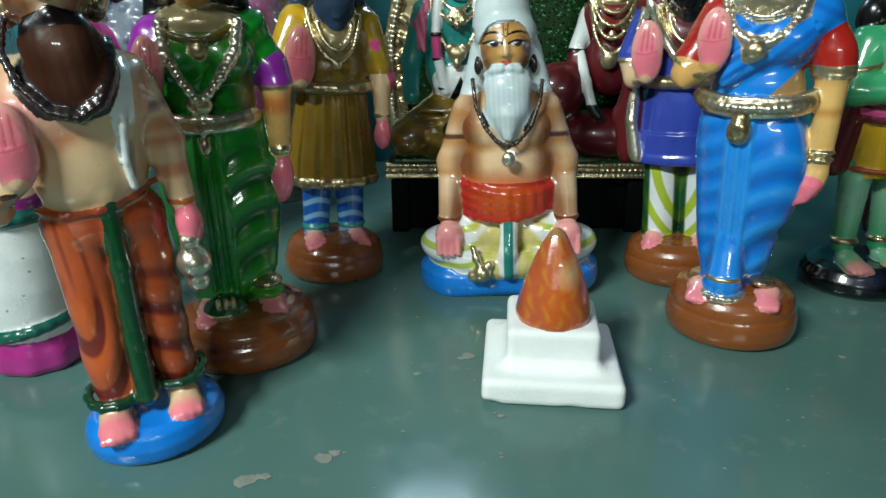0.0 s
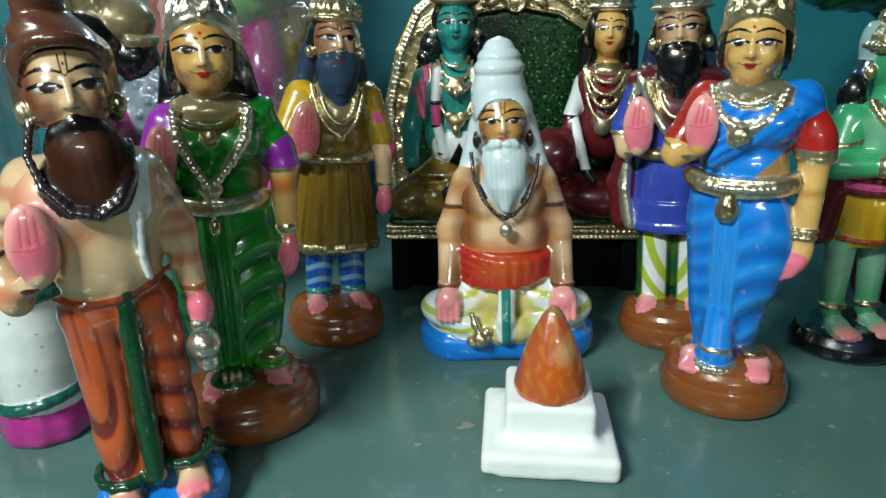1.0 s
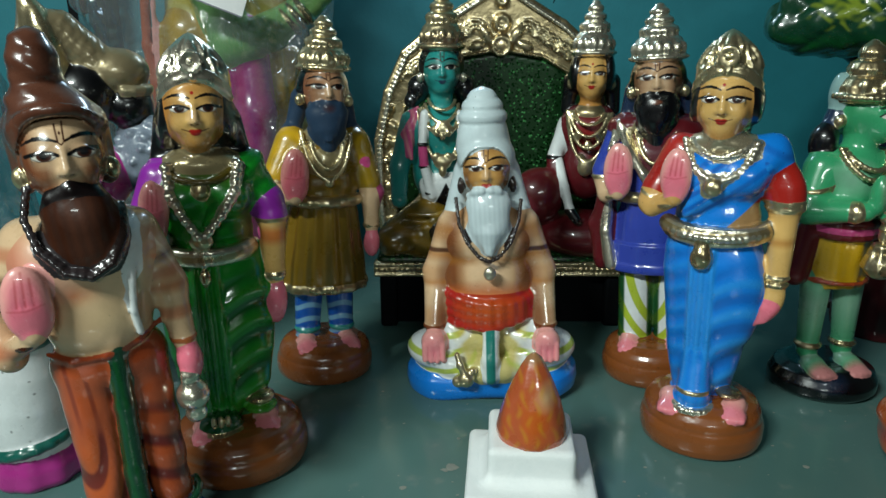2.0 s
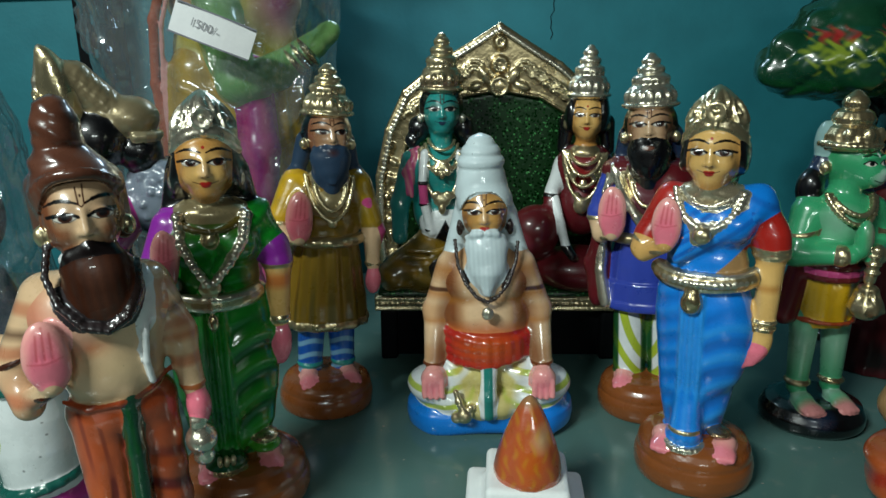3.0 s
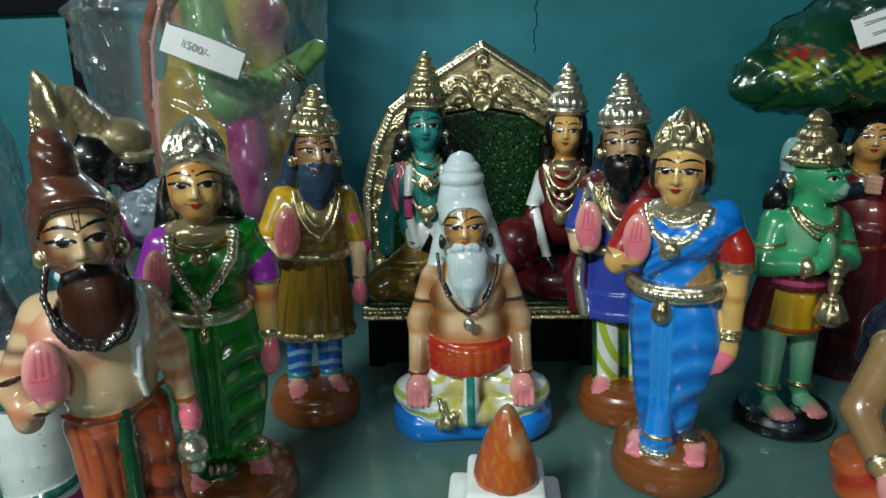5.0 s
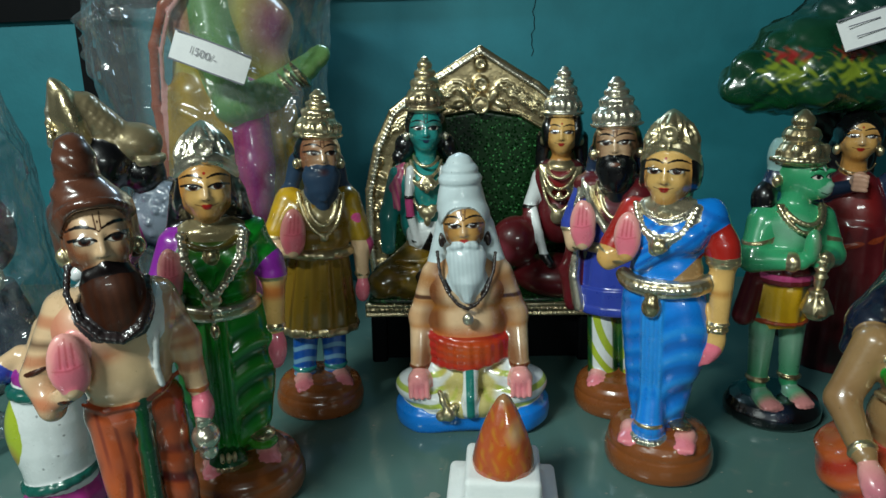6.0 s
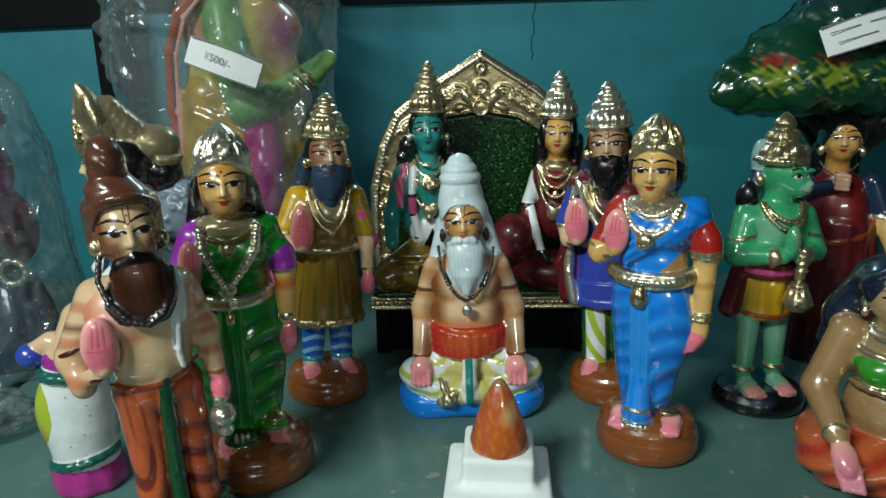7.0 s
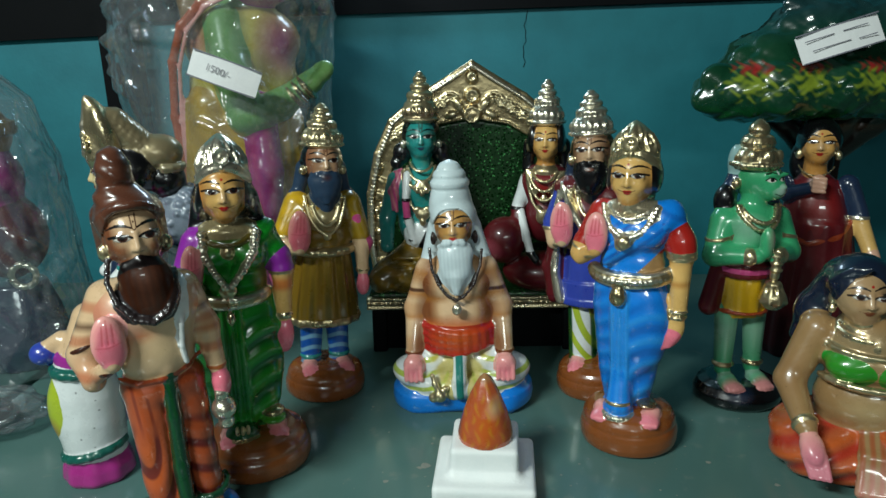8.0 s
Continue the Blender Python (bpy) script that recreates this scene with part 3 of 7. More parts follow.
def tall_crown(c, x, y, z, r, metal="gold", h=1.0, lean=0.0):
    """A tiered crown: a beaded brow band under a row of leaves, a swelling dome and three rings up to a knob."""
    rows = [(1.0, 0), (1.09, 1.5), (1.09, 4.5), (1.0, 6), (1.03, 10), (0.98, 15), (0.86, 20), (0.68, 23), (0.70, 24), (0.78, 26.5), (0.72, 30), (0.50, 32.5), (0.50, 33.5), (0.57, 35.5), (0.52, 38.5), (0.34, 40.5), (0.34, 41.5), (0.40, 43.5), (0.34, 46.5), (0.20, 48.5), (0.22, 50), (0.05, 52)]
    c.add(turned([(k * r, z + u * h) for k, u in rows], (x, y)), metal, "crown", 1)
    c.beads([(x + 1.08 * r * math.sin(a), y - 1.08 * r * math.cos(a), z + 3 * h) for a in np.linspace(-1.9, 1.9, 24)], 1.5, metal, 1.7)
    for a in (-1.15, -0.77, -0.38, 0.0, 0.38, 0.77, 1.15):
        big = 3.4 if a == 0 else 2.6
        c.add(ball((x + 0.99 * r * math.sin(a), y - 0.99 * r * math.cos(a), z + 11 * h), (big, 2.0, big * 1.7)), metal, "crown", 1.4)
        c.add(ball((x + 1.04 * r * math.sin(a), y - 1.04 * r * math.cos(a), z + 9.5 * h), (1.1, 1.4, 1.6)), metal, "crown", 0.5)
        c.add(ball((x + 0.70 * r * math.sin(a), y - 0.70 * r * math.cos(a), z + 24 * h), (1.8, 1.4, 2.6)), metal, "crown", 1.2)


def tiara(c, x, y, z, r, metal="silver", tall=26):
    """A rounded dome of a crown with an arched double brim, a ringed rosette and a fan of flutes rising from it."""
    lift = tall + 3.0

    def tooled(p):
        a, v = np.arctan2(p[..., 0] - x, y + 2 - p[..., 1]), (p[..., 2] - z) / lift
        fan = np.abs(np.cos(4.6 * a)) ** 0.7 * np.clip((v - 0.50) * 7, 0, 1) * np.clip((0.99 - v) * 7, 0, 1) * np.clip((0.72 - np.abs(a)) * 6, 0, 1)
        u = np.abs(a)
        scroll = np.cos(9.0 * np.hypot((u - 1.0) * 1.1, v - 0.42) * 2.4) * np.clip((u - 0.45) * 6, 0, 1) * np.clip((v - 0.12) * 9, 0, 1) * np.clip((0.8 - v) * 6, 0, 1)
        return 2.4 * fan + 1.3 * scroll

    def brim(px):
        return z + 3.0 - 12.0 * np.abs((px - x) / r) ** 2.2
    dome = turned([(r, z - 9), (r, z)] + [(r * (1 - v ** 1.9) ** 0.80 + 0.01, z + lift * v) for v in np.linspace(0.06, 1, 16)], (x, y + 2), 0.95)
    c.add(trim(relief(dome, tooled), lambda p: brim(p[..., 0])), metal, "crown", 1.2)
    for k, dz, rad in ((1.01, 0.6, 1.7), (1.03, 5.4, 1.0)):
        c.chain([(x + k * r * math.sin(a), y + 2 - 0.96 * k * r * math.cos(a), brim(x + k * r * math.sin(a)) + dz) for a in np.linspace(-1.5, 1.5, 24)], [rad], metal, "crown", 1.0)
    c.beads([(x + 1.03 * r * math.sin(a), y + 2 - 0.99 * r * math.cos(a), brim(x + 1.03 * r * math.sin(a)) + 3.0) for a in np.linspace(-1.4, 1.4, 26)], 1.2, metal, 1.7)
    for rad, wid in ((5.0, 1.2), (2.9, 0.8)):
        c.chain([(x + rad * math.sin(a), y + 0.4 - r * 0.97, z + 12 + rad * math.cos(a)) for a in np.linspace(0, 6.28, 14)], [wid], metal, "crown", 0.6)
    c.add(ball((x, y + 0.4 - r * 0.97, z + 12), (1.5, 1.8, 1.5)), metal, "crown", 0.4)
    c.add(ball((x, y + 0.2 - r * 0.97, z + 4), (1.8, 1.6, 2.4)), metal, "crown", 0.6)


def raised_palm(c, x, y, z, w=9.5, h=17.0, wrist=None, bangle="gold", tilt=-4):
    """A hand raised in blessing, palm to the front: a pale rim round a hot pink palm, fingers parted by grooves."""
    c.add(ball((x, y, z - 0.12 * h), (w, 4.8, 0.86 * h), (0, tilt, 0)), "palepink", "palm", 2)
    c.add(ball((x + 0.05 * h, y - 0.2, z + 0.28 * h), (0.86 * w, 4.2, 0.72 * h), (0, tilt, 0)), "palepink", "palm", 3)
    c.coat(spot(x, z - 0.32 * h, w * 0.86, h * 0.56, w=4.5), "pink", "palm", 0.95)
    c.coat(spot(x + 0.03 * h, z + 0.24 * h, w * 0.66, h * 0.52, w=4.0), "pink", "palm", 0.75)
    for u in (-0.40, 0.02, 0.42):
        tip = 0.70 if u != 0.02 else 0.86
        a, b = (x + u * w * 0.80, z + 0.06 * h), (x + u * w * 0.66 + h * 0.06, z + tip * h)
        c.add(limb((a[0], y - 5.4, a[1]), (b[0], y - 5.0, b[1]), 0.9, 0.6), "pink", "palm", 1.2, carve=True)
        c.coat(stroke([a, b], 0.40, w=1.0), "red", "palm", 0.60)
    c.coat(stroke([(x - 0.72 * w, z - 0.02 * h), (x, z - 0.06 * h), (x + 0.7 * w, z + 0.02 * h)], 0.35, w=0.9), "red", "palm", 0.45)
    if wrist:
        c.add(limb(wrist, (x, y + 1, z - h * 0.8), 5.5, 5.0), "skin" if c.skin is None else c.skin, "arm", 2)
        mx = (wrist[0] * 0.3 + x * 0.7, wrist[1] * 0.3 + (y + 1) * 0.7, wrist[2] * 0.3 + (z - h * 0.8) * 0.7)
        c.add(ball(mx, (6.8, 6.8, 2.0), (20, -25, 0)), bangle, "bangle", 0.4)


def doll_base(c, r=40, flat=0.95, x=0, y=0, h=27, colour="base"):
    """A thick round plinth, bulging, with a groove under its domed top."""
    k = h / 27
    c.add(turned([(r * 0.90, 0), (r * 0.97, 2), (r, 6 * k), (r * 1.0, 12 * k), (r * 0.97, 16 * k), (r * 0.945, 17.2 * k), (r * 0.955, 18.5 * k), (r * 0.93, 22 * k), (r * 0.86, 26 * k), (r * 0.70, 29 * k), (r * 0.45, 30.5 * k)], (x, y), flat), colour, "base", 1.5)


def foot(c, x, y, z, turn=0, skin="palepink", size=1.0):
    """A bare foot: a wedge that slopes to four blunt toes, painted pinker in front."""
    c.add(ball((x, y + 2 * size, z), (7.2 * size, 10 * size, 5.6 * size), (12, 0, turn)), skin, "foot", 2)
    c.add(ball((x, y - 6 * size, z - 2), (8.0 * size, 7 * size, 3.8 * size), (8, 0, turn)), skin, "foot", 3)
    for i in range(4):
        c.add(ball((x + (i - 1.5) * 3.7 * size, y - 12 * size + 0.8 * abs(i - 1.2), z - 3.0), (1.9 * size, 2.4, 2.0)), skin, "foot", 2.2)
    if skin == "palepink":
        c.coat(lambda p, x=x, y=y: np.clip((y - 1 - p[:, 1]) / 6, 0, 1) * (np.abs(p[:, 0] - x) < 12), "pink", "foot", 0.75)


def arc_pts(cx, cy, cz, rx, ry, drop, n=13, span=1.3):
    """A necklace line: hangs from the shoulders over the chest."""
    out = []
    for a in np.linspace(-span, span, n):
        out.append((cx + rx * math.sin(a), cy - ry * math.cos(a), cz - drop * (math.cos(a) - math.cos(span)) / (1 - math.cos(span))))
    return out


def clay_for(skin, step=1.2):
    c = Clay(step)
    c.skin = skin
    return c


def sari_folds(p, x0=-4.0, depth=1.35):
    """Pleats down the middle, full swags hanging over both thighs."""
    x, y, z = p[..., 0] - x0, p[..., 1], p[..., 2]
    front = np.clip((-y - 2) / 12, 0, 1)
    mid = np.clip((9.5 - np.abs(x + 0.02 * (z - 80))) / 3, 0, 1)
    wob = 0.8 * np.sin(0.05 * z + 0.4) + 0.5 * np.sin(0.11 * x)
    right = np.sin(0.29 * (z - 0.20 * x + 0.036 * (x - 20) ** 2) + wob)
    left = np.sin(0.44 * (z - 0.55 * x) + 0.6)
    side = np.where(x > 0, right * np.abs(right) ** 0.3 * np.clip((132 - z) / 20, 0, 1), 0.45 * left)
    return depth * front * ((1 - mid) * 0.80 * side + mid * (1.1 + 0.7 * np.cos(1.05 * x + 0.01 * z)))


def blue_sari_lady():
    c = clay_for("skin", 1.1)
    doll_base(c, 39.5, 0.97, 1, -1, 30)
    foot(c, -17, -19, 31, 20)
    foot(c, 21, -17, 31, -20)
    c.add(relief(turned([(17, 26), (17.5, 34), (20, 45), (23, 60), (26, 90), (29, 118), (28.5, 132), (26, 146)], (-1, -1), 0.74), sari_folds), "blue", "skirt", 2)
    # Fold valleys darkened and crests brightened: shade and highlight put into the blue.
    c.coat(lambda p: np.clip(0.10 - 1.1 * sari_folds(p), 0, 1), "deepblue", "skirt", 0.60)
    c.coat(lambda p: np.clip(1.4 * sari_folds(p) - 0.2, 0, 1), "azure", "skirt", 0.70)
    c.add(limb((-4, -14, 62), (-4, -20, 38), 8, 11), "blue", "hem", 5)
    c.coat(waves(1.05, 1, 0, 0, 1.0), "azure", "hem", 0.5)
    c.add(ball((14, -10, 104), (17, 13, 30)), "blue", "skirt", 12)
    c.beads([(-4 + 11.5 * math.sin(a), -21 - 11.5 * math.cos(a), 31) for a in np.linspace(-1.4, 1.4, 9)], 2.2, "silver", 1.6)
    c.beads([(-4 + 10 * math.sin(a), -19.5 - 10.5 * math.cos(a), 42) for a in np.linspace(-1.2, 1.2, 9)], 1.3, "gold", 1.6)
    c.add(ball((17, -13, 39), (8, 8, 3)), "copper", "anklet", 1)
    # trunk
    c.add(ball((0, 0, 152), (25, 18, 20)), "tan", "waist", 4)
    c.coat(lambda p: np.ones(len(p)), "blue", "waist")
    c.add(ball((-1, 1, 178), (29, 18, 24)), "blue", "bodice", 6)
    c.add(ball((-13, -10, 180), (13, 11, 12)), "blue", "bodice", 5)
    c.add(ball((13, -11, 179), (13, 11, 12)), "blue", "bodice", 5)
    c.coat(lambda p: edge((p[:, 2] - 150) - (p[:, 0] - 7) * 1.0, 0.8), "red", "bodice")
    c.coat(lambda p: np.minimum(edge((p[:, 2] - 150) - (p[:, 0] - 7) * 1.0, 0.8), edge(p[:, 2] - 162, 1.5)), "tan", "bodice")
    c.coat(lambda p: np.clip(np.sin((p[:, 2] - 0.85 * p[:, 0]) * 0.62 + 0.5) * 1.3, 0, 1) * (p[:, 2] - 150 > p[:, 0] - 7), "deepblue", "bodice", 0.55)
    c.coat(lambda p: edge((p[:, 2] - 150) - (p[:, 0] - 7) * 1.0, 0.8), "tan", "waist")
    for i in range(6):
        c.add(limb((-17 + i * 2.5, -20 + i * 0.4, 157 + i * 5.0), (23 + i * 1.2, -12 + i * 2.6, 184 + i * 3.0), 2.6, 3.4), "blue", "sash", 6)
    # Deep and bright stripes paint the shading of the sash folds.
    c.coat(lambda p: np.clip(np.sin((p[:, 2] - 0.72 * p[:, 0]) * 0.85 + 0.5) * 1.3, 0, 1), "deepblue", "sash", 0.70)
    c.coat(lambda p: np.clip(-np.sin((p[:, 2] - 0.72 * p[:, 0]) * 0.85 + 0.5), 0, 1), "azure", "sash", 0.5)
    c.add(ball((24, 2, 189), (15, 14.5, 14)), "blue", "shoulder", 6)
    c.coat(lambda p: np.clip(np.sin((p[:, 2] + 0.5 * p[:, 0]) * 0.55), 0, 1), "deepblue", "shoulder", 0.5)
    # belt
    c.chain([(29 * math.sin(a), -2 - 20 * math.cos(a), 148 - 4 * math.cos(a)) for a in np.linspace(-1.35, 1.35, 12)], [5.6], "oldgold", "belt", 1.5)
    for dz in (-4.6, 4.6):
        c.beads([(31 * math.sin(a), -2 - 23.5 * math.cos(a), 148 + dz - 4 * math.cos(a)) for a in np.linspace(-1.3, 1.3, 34)], 1.5, "silver", 1.6)
    c.beads([(31.5 * math.sin(a), -2 - 25.5 * math.cos(a), 148 - 4 * math.cos(a)) for a in np.linspace(-1.2, 1.2, 20)], 1.9, "silver", 1.9)
    c.add(ball((-6, -26, 131), (6.5, 5, 7.5)), "oldgold", "belt", 2)
    c.add(limb((-6, -25, 141), (-6, -26, 134), 3.5, 4.6), "oldgold", "belt", 2)
    # arms
    c.add(limb((33, 0, 178), (36, -1, 168), 10.8, 10.5), "red", "sleeve", 4)
    c.add(limb((36, -1, 171), (37, -2, 164), 10.8, 10.4), "red", "sleeve", 4)
    for dz in (0, 3.2):
        c.add(turned([(10.6, 159 + dz), (11.6, 160.6 + dz), (10.8, 162.2 + dz)], (37, -2), 0.95), "gold", "cuff", 0.5)
    c.add(limb((37, -3, 162), (37, -8, 122), 8.6, 6.4), "skin", "arm", 3)
    c.add(ball((37, -9, 119), (7.4, 7.2, 2.2)), "gold", "cuff", 0.5)
    c.add(ball((37, -9, 115), (7.2, 7.0, 2.0)), "oldgold", "cuff", 0.5)
    c.add(ball((36, -10, 106), (6.6, 5.6, 11), (0, 8, 0)), "skin", "hand", 3)
    c.add(ball((33.5, -12, 99), (6.0, 5.0, 10), (0, 22, 0)), "pink", "palm2", 3)
    for i in range(3):
        c.add(limb((31 + i * 2.6, -15, 100), (27.5 + i * 2.3, -15, 90.5 + i * 0.8), 2.0, 1.7), "pink", "palm2", 1.6)
    c.coat(lambda p: np.clip(1 - np.abs(p[:, 2] - 141) / 4, 0, 1) + np.clip((150 - p[:, 2]) / -14, 0, 1) * 0.4, "ochre", "arm", 0.7)
    c.add(limb((-24, 2, 192), (-36, -5, 168), 11, 9.5), "red", "sleeve", 6)
    c.add(limb((-36, -5, 168), (-39, -9, 160), 9.2, 8.4), "skin", "arm", 3)
    c.add(ball((-37.5, -7, 164), (9.6, 9.4, 2.2), (0, 25, 0)), "gold", "cuff", 0.6)
    raised_palm(c, -24, -24, 180, 9, 17, (-38, -13, 157), "oldgold")
    # neck, head, hair
    c.add(ball((0, -2, 198), (18, 15, 8)), "oldgold", "collar", 5)
    c.coat(lambda p: np.ones(len(p)), "grey", "collar", 0.25)
    c.add(limb((0, 0, 196), (-1, 0, 212), 9.5, 9), "skin", "neck", 4)
    c.coat(band(199, 209, 5), "ochre", "neck", 0.8)
    c.beads(arc_pts(0, -3, 200, 18, 15, 9), 1.6, "silver", 1.6)
    c.beads(arc_pts(-1, -4, 200, 21, 19, 22), 2.2, "silver", 1.5)
    c.add(ball((-3, -25, 174), (5.5, 3.5, 5.5)), "gold", "pendant", 1)
    c.add(ball((0, 6, 222), (20, 17, 22)), "black", "hair", 3)
    c.add(ball((3, 11, 207), (11, 8, 14)), "black", "hair", 4)
    for s in (-1, 1):
        c.add(ball((-1 + s * 15.0, 1, 224), (4.6, 12, 15), (0, s * -10, 0)), "black", "hair", 3)
    tiara(c, -1, 1, 236, 18.6, "gold", 24.5)
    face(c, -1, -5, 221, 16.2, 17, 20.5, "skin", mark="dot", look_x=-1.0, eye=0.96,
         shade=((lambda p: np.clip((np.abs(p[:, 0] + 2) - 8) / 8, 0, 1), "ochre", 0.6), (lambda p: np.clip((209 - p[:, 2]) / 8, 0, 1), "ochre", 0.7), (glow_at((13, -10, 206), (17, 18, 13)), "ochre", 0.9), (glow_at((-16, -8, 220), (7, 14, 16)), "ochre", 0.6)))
    for s in (-1, 1):
        c.add(ball((-1 + s * 17.5, -3, 214), (2.6, 2.6, 3.2)), "gold", "ear", 0.5)
    return place("clay_doll", c, 0.187, 0.402, -25, "standing clay doll in a blue sari on a brown base", lean=-1.6)


def green_sari_lady():
    c = clay_for("skin", 1.1)
    doll_base(c, 42, 0.97, 4, -7, 28)
    foot(c, 20, -17, 31, -14)
    foot(c, -15, -19, 31, 14)
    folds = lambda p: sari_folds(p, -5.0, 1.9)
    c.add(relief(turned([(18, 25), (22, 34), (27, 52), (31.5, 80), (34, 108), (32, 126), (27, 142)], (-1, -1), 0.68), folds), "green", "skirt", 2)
    # Swag shading put into paint: deep green in the valleys, leaf on the crests.
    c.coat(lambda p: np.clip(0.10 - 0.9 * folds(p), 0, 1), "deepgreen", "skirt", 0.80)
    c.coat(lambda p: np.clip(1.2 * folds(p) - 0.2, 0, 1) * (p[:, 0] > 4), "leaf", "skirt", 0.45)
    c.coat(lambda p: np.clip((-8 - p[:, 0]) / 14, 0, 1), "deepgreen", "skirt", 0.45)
    c.add(ball((-6, -22, 34), (12, 9, 7)), "deepgreen", "hem", 3)
    c.beads([(-6 + 12 * math.sin(a), -22 - 9 * math.cos(a), 30) for a in np.linspace(-1.3, 1.3, 10)], 2.0, "oldgold", 1.6)
    for i in range(3):
        c.add(ball((-10 + i * 4, -31, 40), (1.7, 3, 4)), "gold", "hem", 0.5)
    c.add(ball((18, -15, 39), (10, 10, 4)), "leaf", "hem", 2)
    c.add(ball((18, -15, 45), (9, 9, 3.6)), "oldgold", "anklet", 1)
    c.add(ball((-2, 0, 150), (25, 18, 20)), "green", "bodice", 5)
    c.add(ball((-2, 1, 174), (29, 18, 22)), "green", "bodice", 6)
    c.add(ball((-14, -11, 172), (12, 10, 11)), "green", "bodice", 5)
    c.add(ball((10, -11, 172), (13, 11, 12)), "green", "bodice", 5)
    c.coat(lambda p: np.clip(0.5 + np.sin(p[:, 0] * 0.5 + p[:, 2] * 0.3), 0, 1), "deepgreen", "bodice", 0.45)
    c.coat(lambda p: np.clip((p[:, 2] - 176) / 8, 0, 1), "olive", "bodice", 0.7)
    c.coat(glow_at((22, -8, 152), (12, 18, 14)), "tan", "bodice", 0.9)
    for i in range(5):
        c.add(limb((-2 + i * 4, -21 + i, 158 + i * 4), (18 + i * 2.5, -8 + i * 2.6, 184 + i * 2), 2.8, 3.4), "green", "sash", 4)
    c.coat(waves(0.8, -0.7, 0, 1, 1.0), "deepgreen", "sash", 0.5)
    # belt
    c.chain([(-3 + 26 * math.sin(a), -3 - 20 * math.cos(a), 143 - 3 * math.cos(a)) for a in np.linspace(-1.1, 1.1, 12)], [4.6], "oldgold", "belt", 1.5)
    c.chain([(-3 + 27 * math.sin(a), -3 - 23 * math.cos(a), 146 - 3 * math.cos(a)) for a in np.linspace(-1.1, 1.1, 12)], [2.0], "silver", "belt", 1)
    c.chain([(-3 + 26 * math.sin(a), -3 - 23 * math.cos(a), 140 - 3 * math.cos(a)) for a in np.linspace(-1.0, 1.0, 12)], [1.8], "silver", "belt", 1)
    c.add(ball((-6, -26, 150), (6.5, 4, 5)), "gold", "belt", 1.5)
    c.add(ball((-6, -26, 129), (3.2, 3, 5.5)), "gold", "belt", 1)
    # garland of silver beads meeting at the belt
    for side in ([(-21, -12, 190), (-20, -19, 176), (-14, -24, 164), (-7, -27, 153)], [(17, -12, 190), (14, -20, 176), (6, -25, 164), (-4, -27, 153)]):
        c.chain(side, [2.4], "silver", "garland", 1)
        c.beads([(x, y - 1, z) for x, y, z in side], 2.8, "silver", 1.9)
    # arms
    c.add(limb((22, 2, 182), (31, -1, 166), 11.5, 10), "green", "sash", 6)
    c.add(limb((32, -2, 166), (34, -4, 158), 10, 9.4), "purple", "sleeve", 3)
    c.add(ball((34, -4, 156), (9.6, 9.6, 3)), "oldgold", "cuff", 0.6)
    c.add(limb((34, -5, 155), (33, -9, 122), 8, 6), "skin", "arm", 3)
    c.coat(band(142, 151, 5), "orange", "arm", 0.75)
    c.add(ball((33, -9, 122), (6.8, 6.8, 4.5)), "gold", "cuff", 0.5)
    c.add(ball((33, -11, 105), (6.2, 5.6, 14), (0, 5, 0)), "pink", "palm2", 3)
    c.add(limb((-26, 1, 182), (-36, -5, 160), 10.5, 8.5), "purple", "sleeve", 6)
    c.add(limb((-36, -6, 158), (-32, -13, 152), 7, 6.4), "skin", "arm", 3)
    raised_palm(c, -29, -20, 168, 7.5, 17, (-33, -13, 152), "oldgold")
    c.add(ball((-2, -1, 190), (20, 15, 9)), "oldgold", "collar", 5)
    c.coat(lambda p: np.ones(len(p)), "olive", "collar", 0.5)
    c.add(limb((-3, 0, 188), (-3, 0, 208), 9.5, 9), "skin", "neck", 4)
    c.coat(band(184, 203, 4), "ochre", "neck", 0.8)
    c.add(ball((-4, -19, 177), (4.5, 3, 4.5)), "oldgold", "pendant", 0.6)
    c.chain(arc_pts(-3, -4, 190, 20, 16, 8), [1.6], "olive", "collar", 1)
    c.add(ball((-2, 5, 216), (21, 17, 23)), "black", "hair", 3)
    for s in (-1, 1):
        c.add(limb((-2 + s * 16, 6, 212), (-2 + s * 22, 7, 192), 8, 6), "black", "hair", 4)
    for s in (-1, 1):
        c.add(ball((-3 + s * 15.5, 1, 216), (4.6, 12, 16), (0, s * -10, 0)), "black", "hair", 3)
    tiara(c, -2, 1, 234, 18.8, "silver", 24)
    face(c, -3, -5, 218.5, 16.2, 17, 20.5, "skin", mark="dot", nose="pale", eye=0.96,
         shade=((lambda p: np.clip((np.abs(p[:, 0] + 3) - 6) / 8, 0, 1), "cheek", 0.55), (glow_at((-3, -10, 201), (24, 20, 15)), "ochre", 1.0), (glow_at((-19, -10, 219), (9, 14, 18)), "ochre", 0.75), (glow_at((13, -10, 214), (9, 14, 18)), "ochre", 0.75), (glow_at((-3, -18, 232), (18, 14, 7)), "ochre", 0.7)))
    for s in (-1, 1):
        c.add(ball((-3 + s * 18, -4, 209), (3.2, 3.2, 4)), "silver", "ear", 0.5)
    return place("clay_doll", c, -0.124, 0.380, 18, "standing clay doll in a green sari on a brown base")


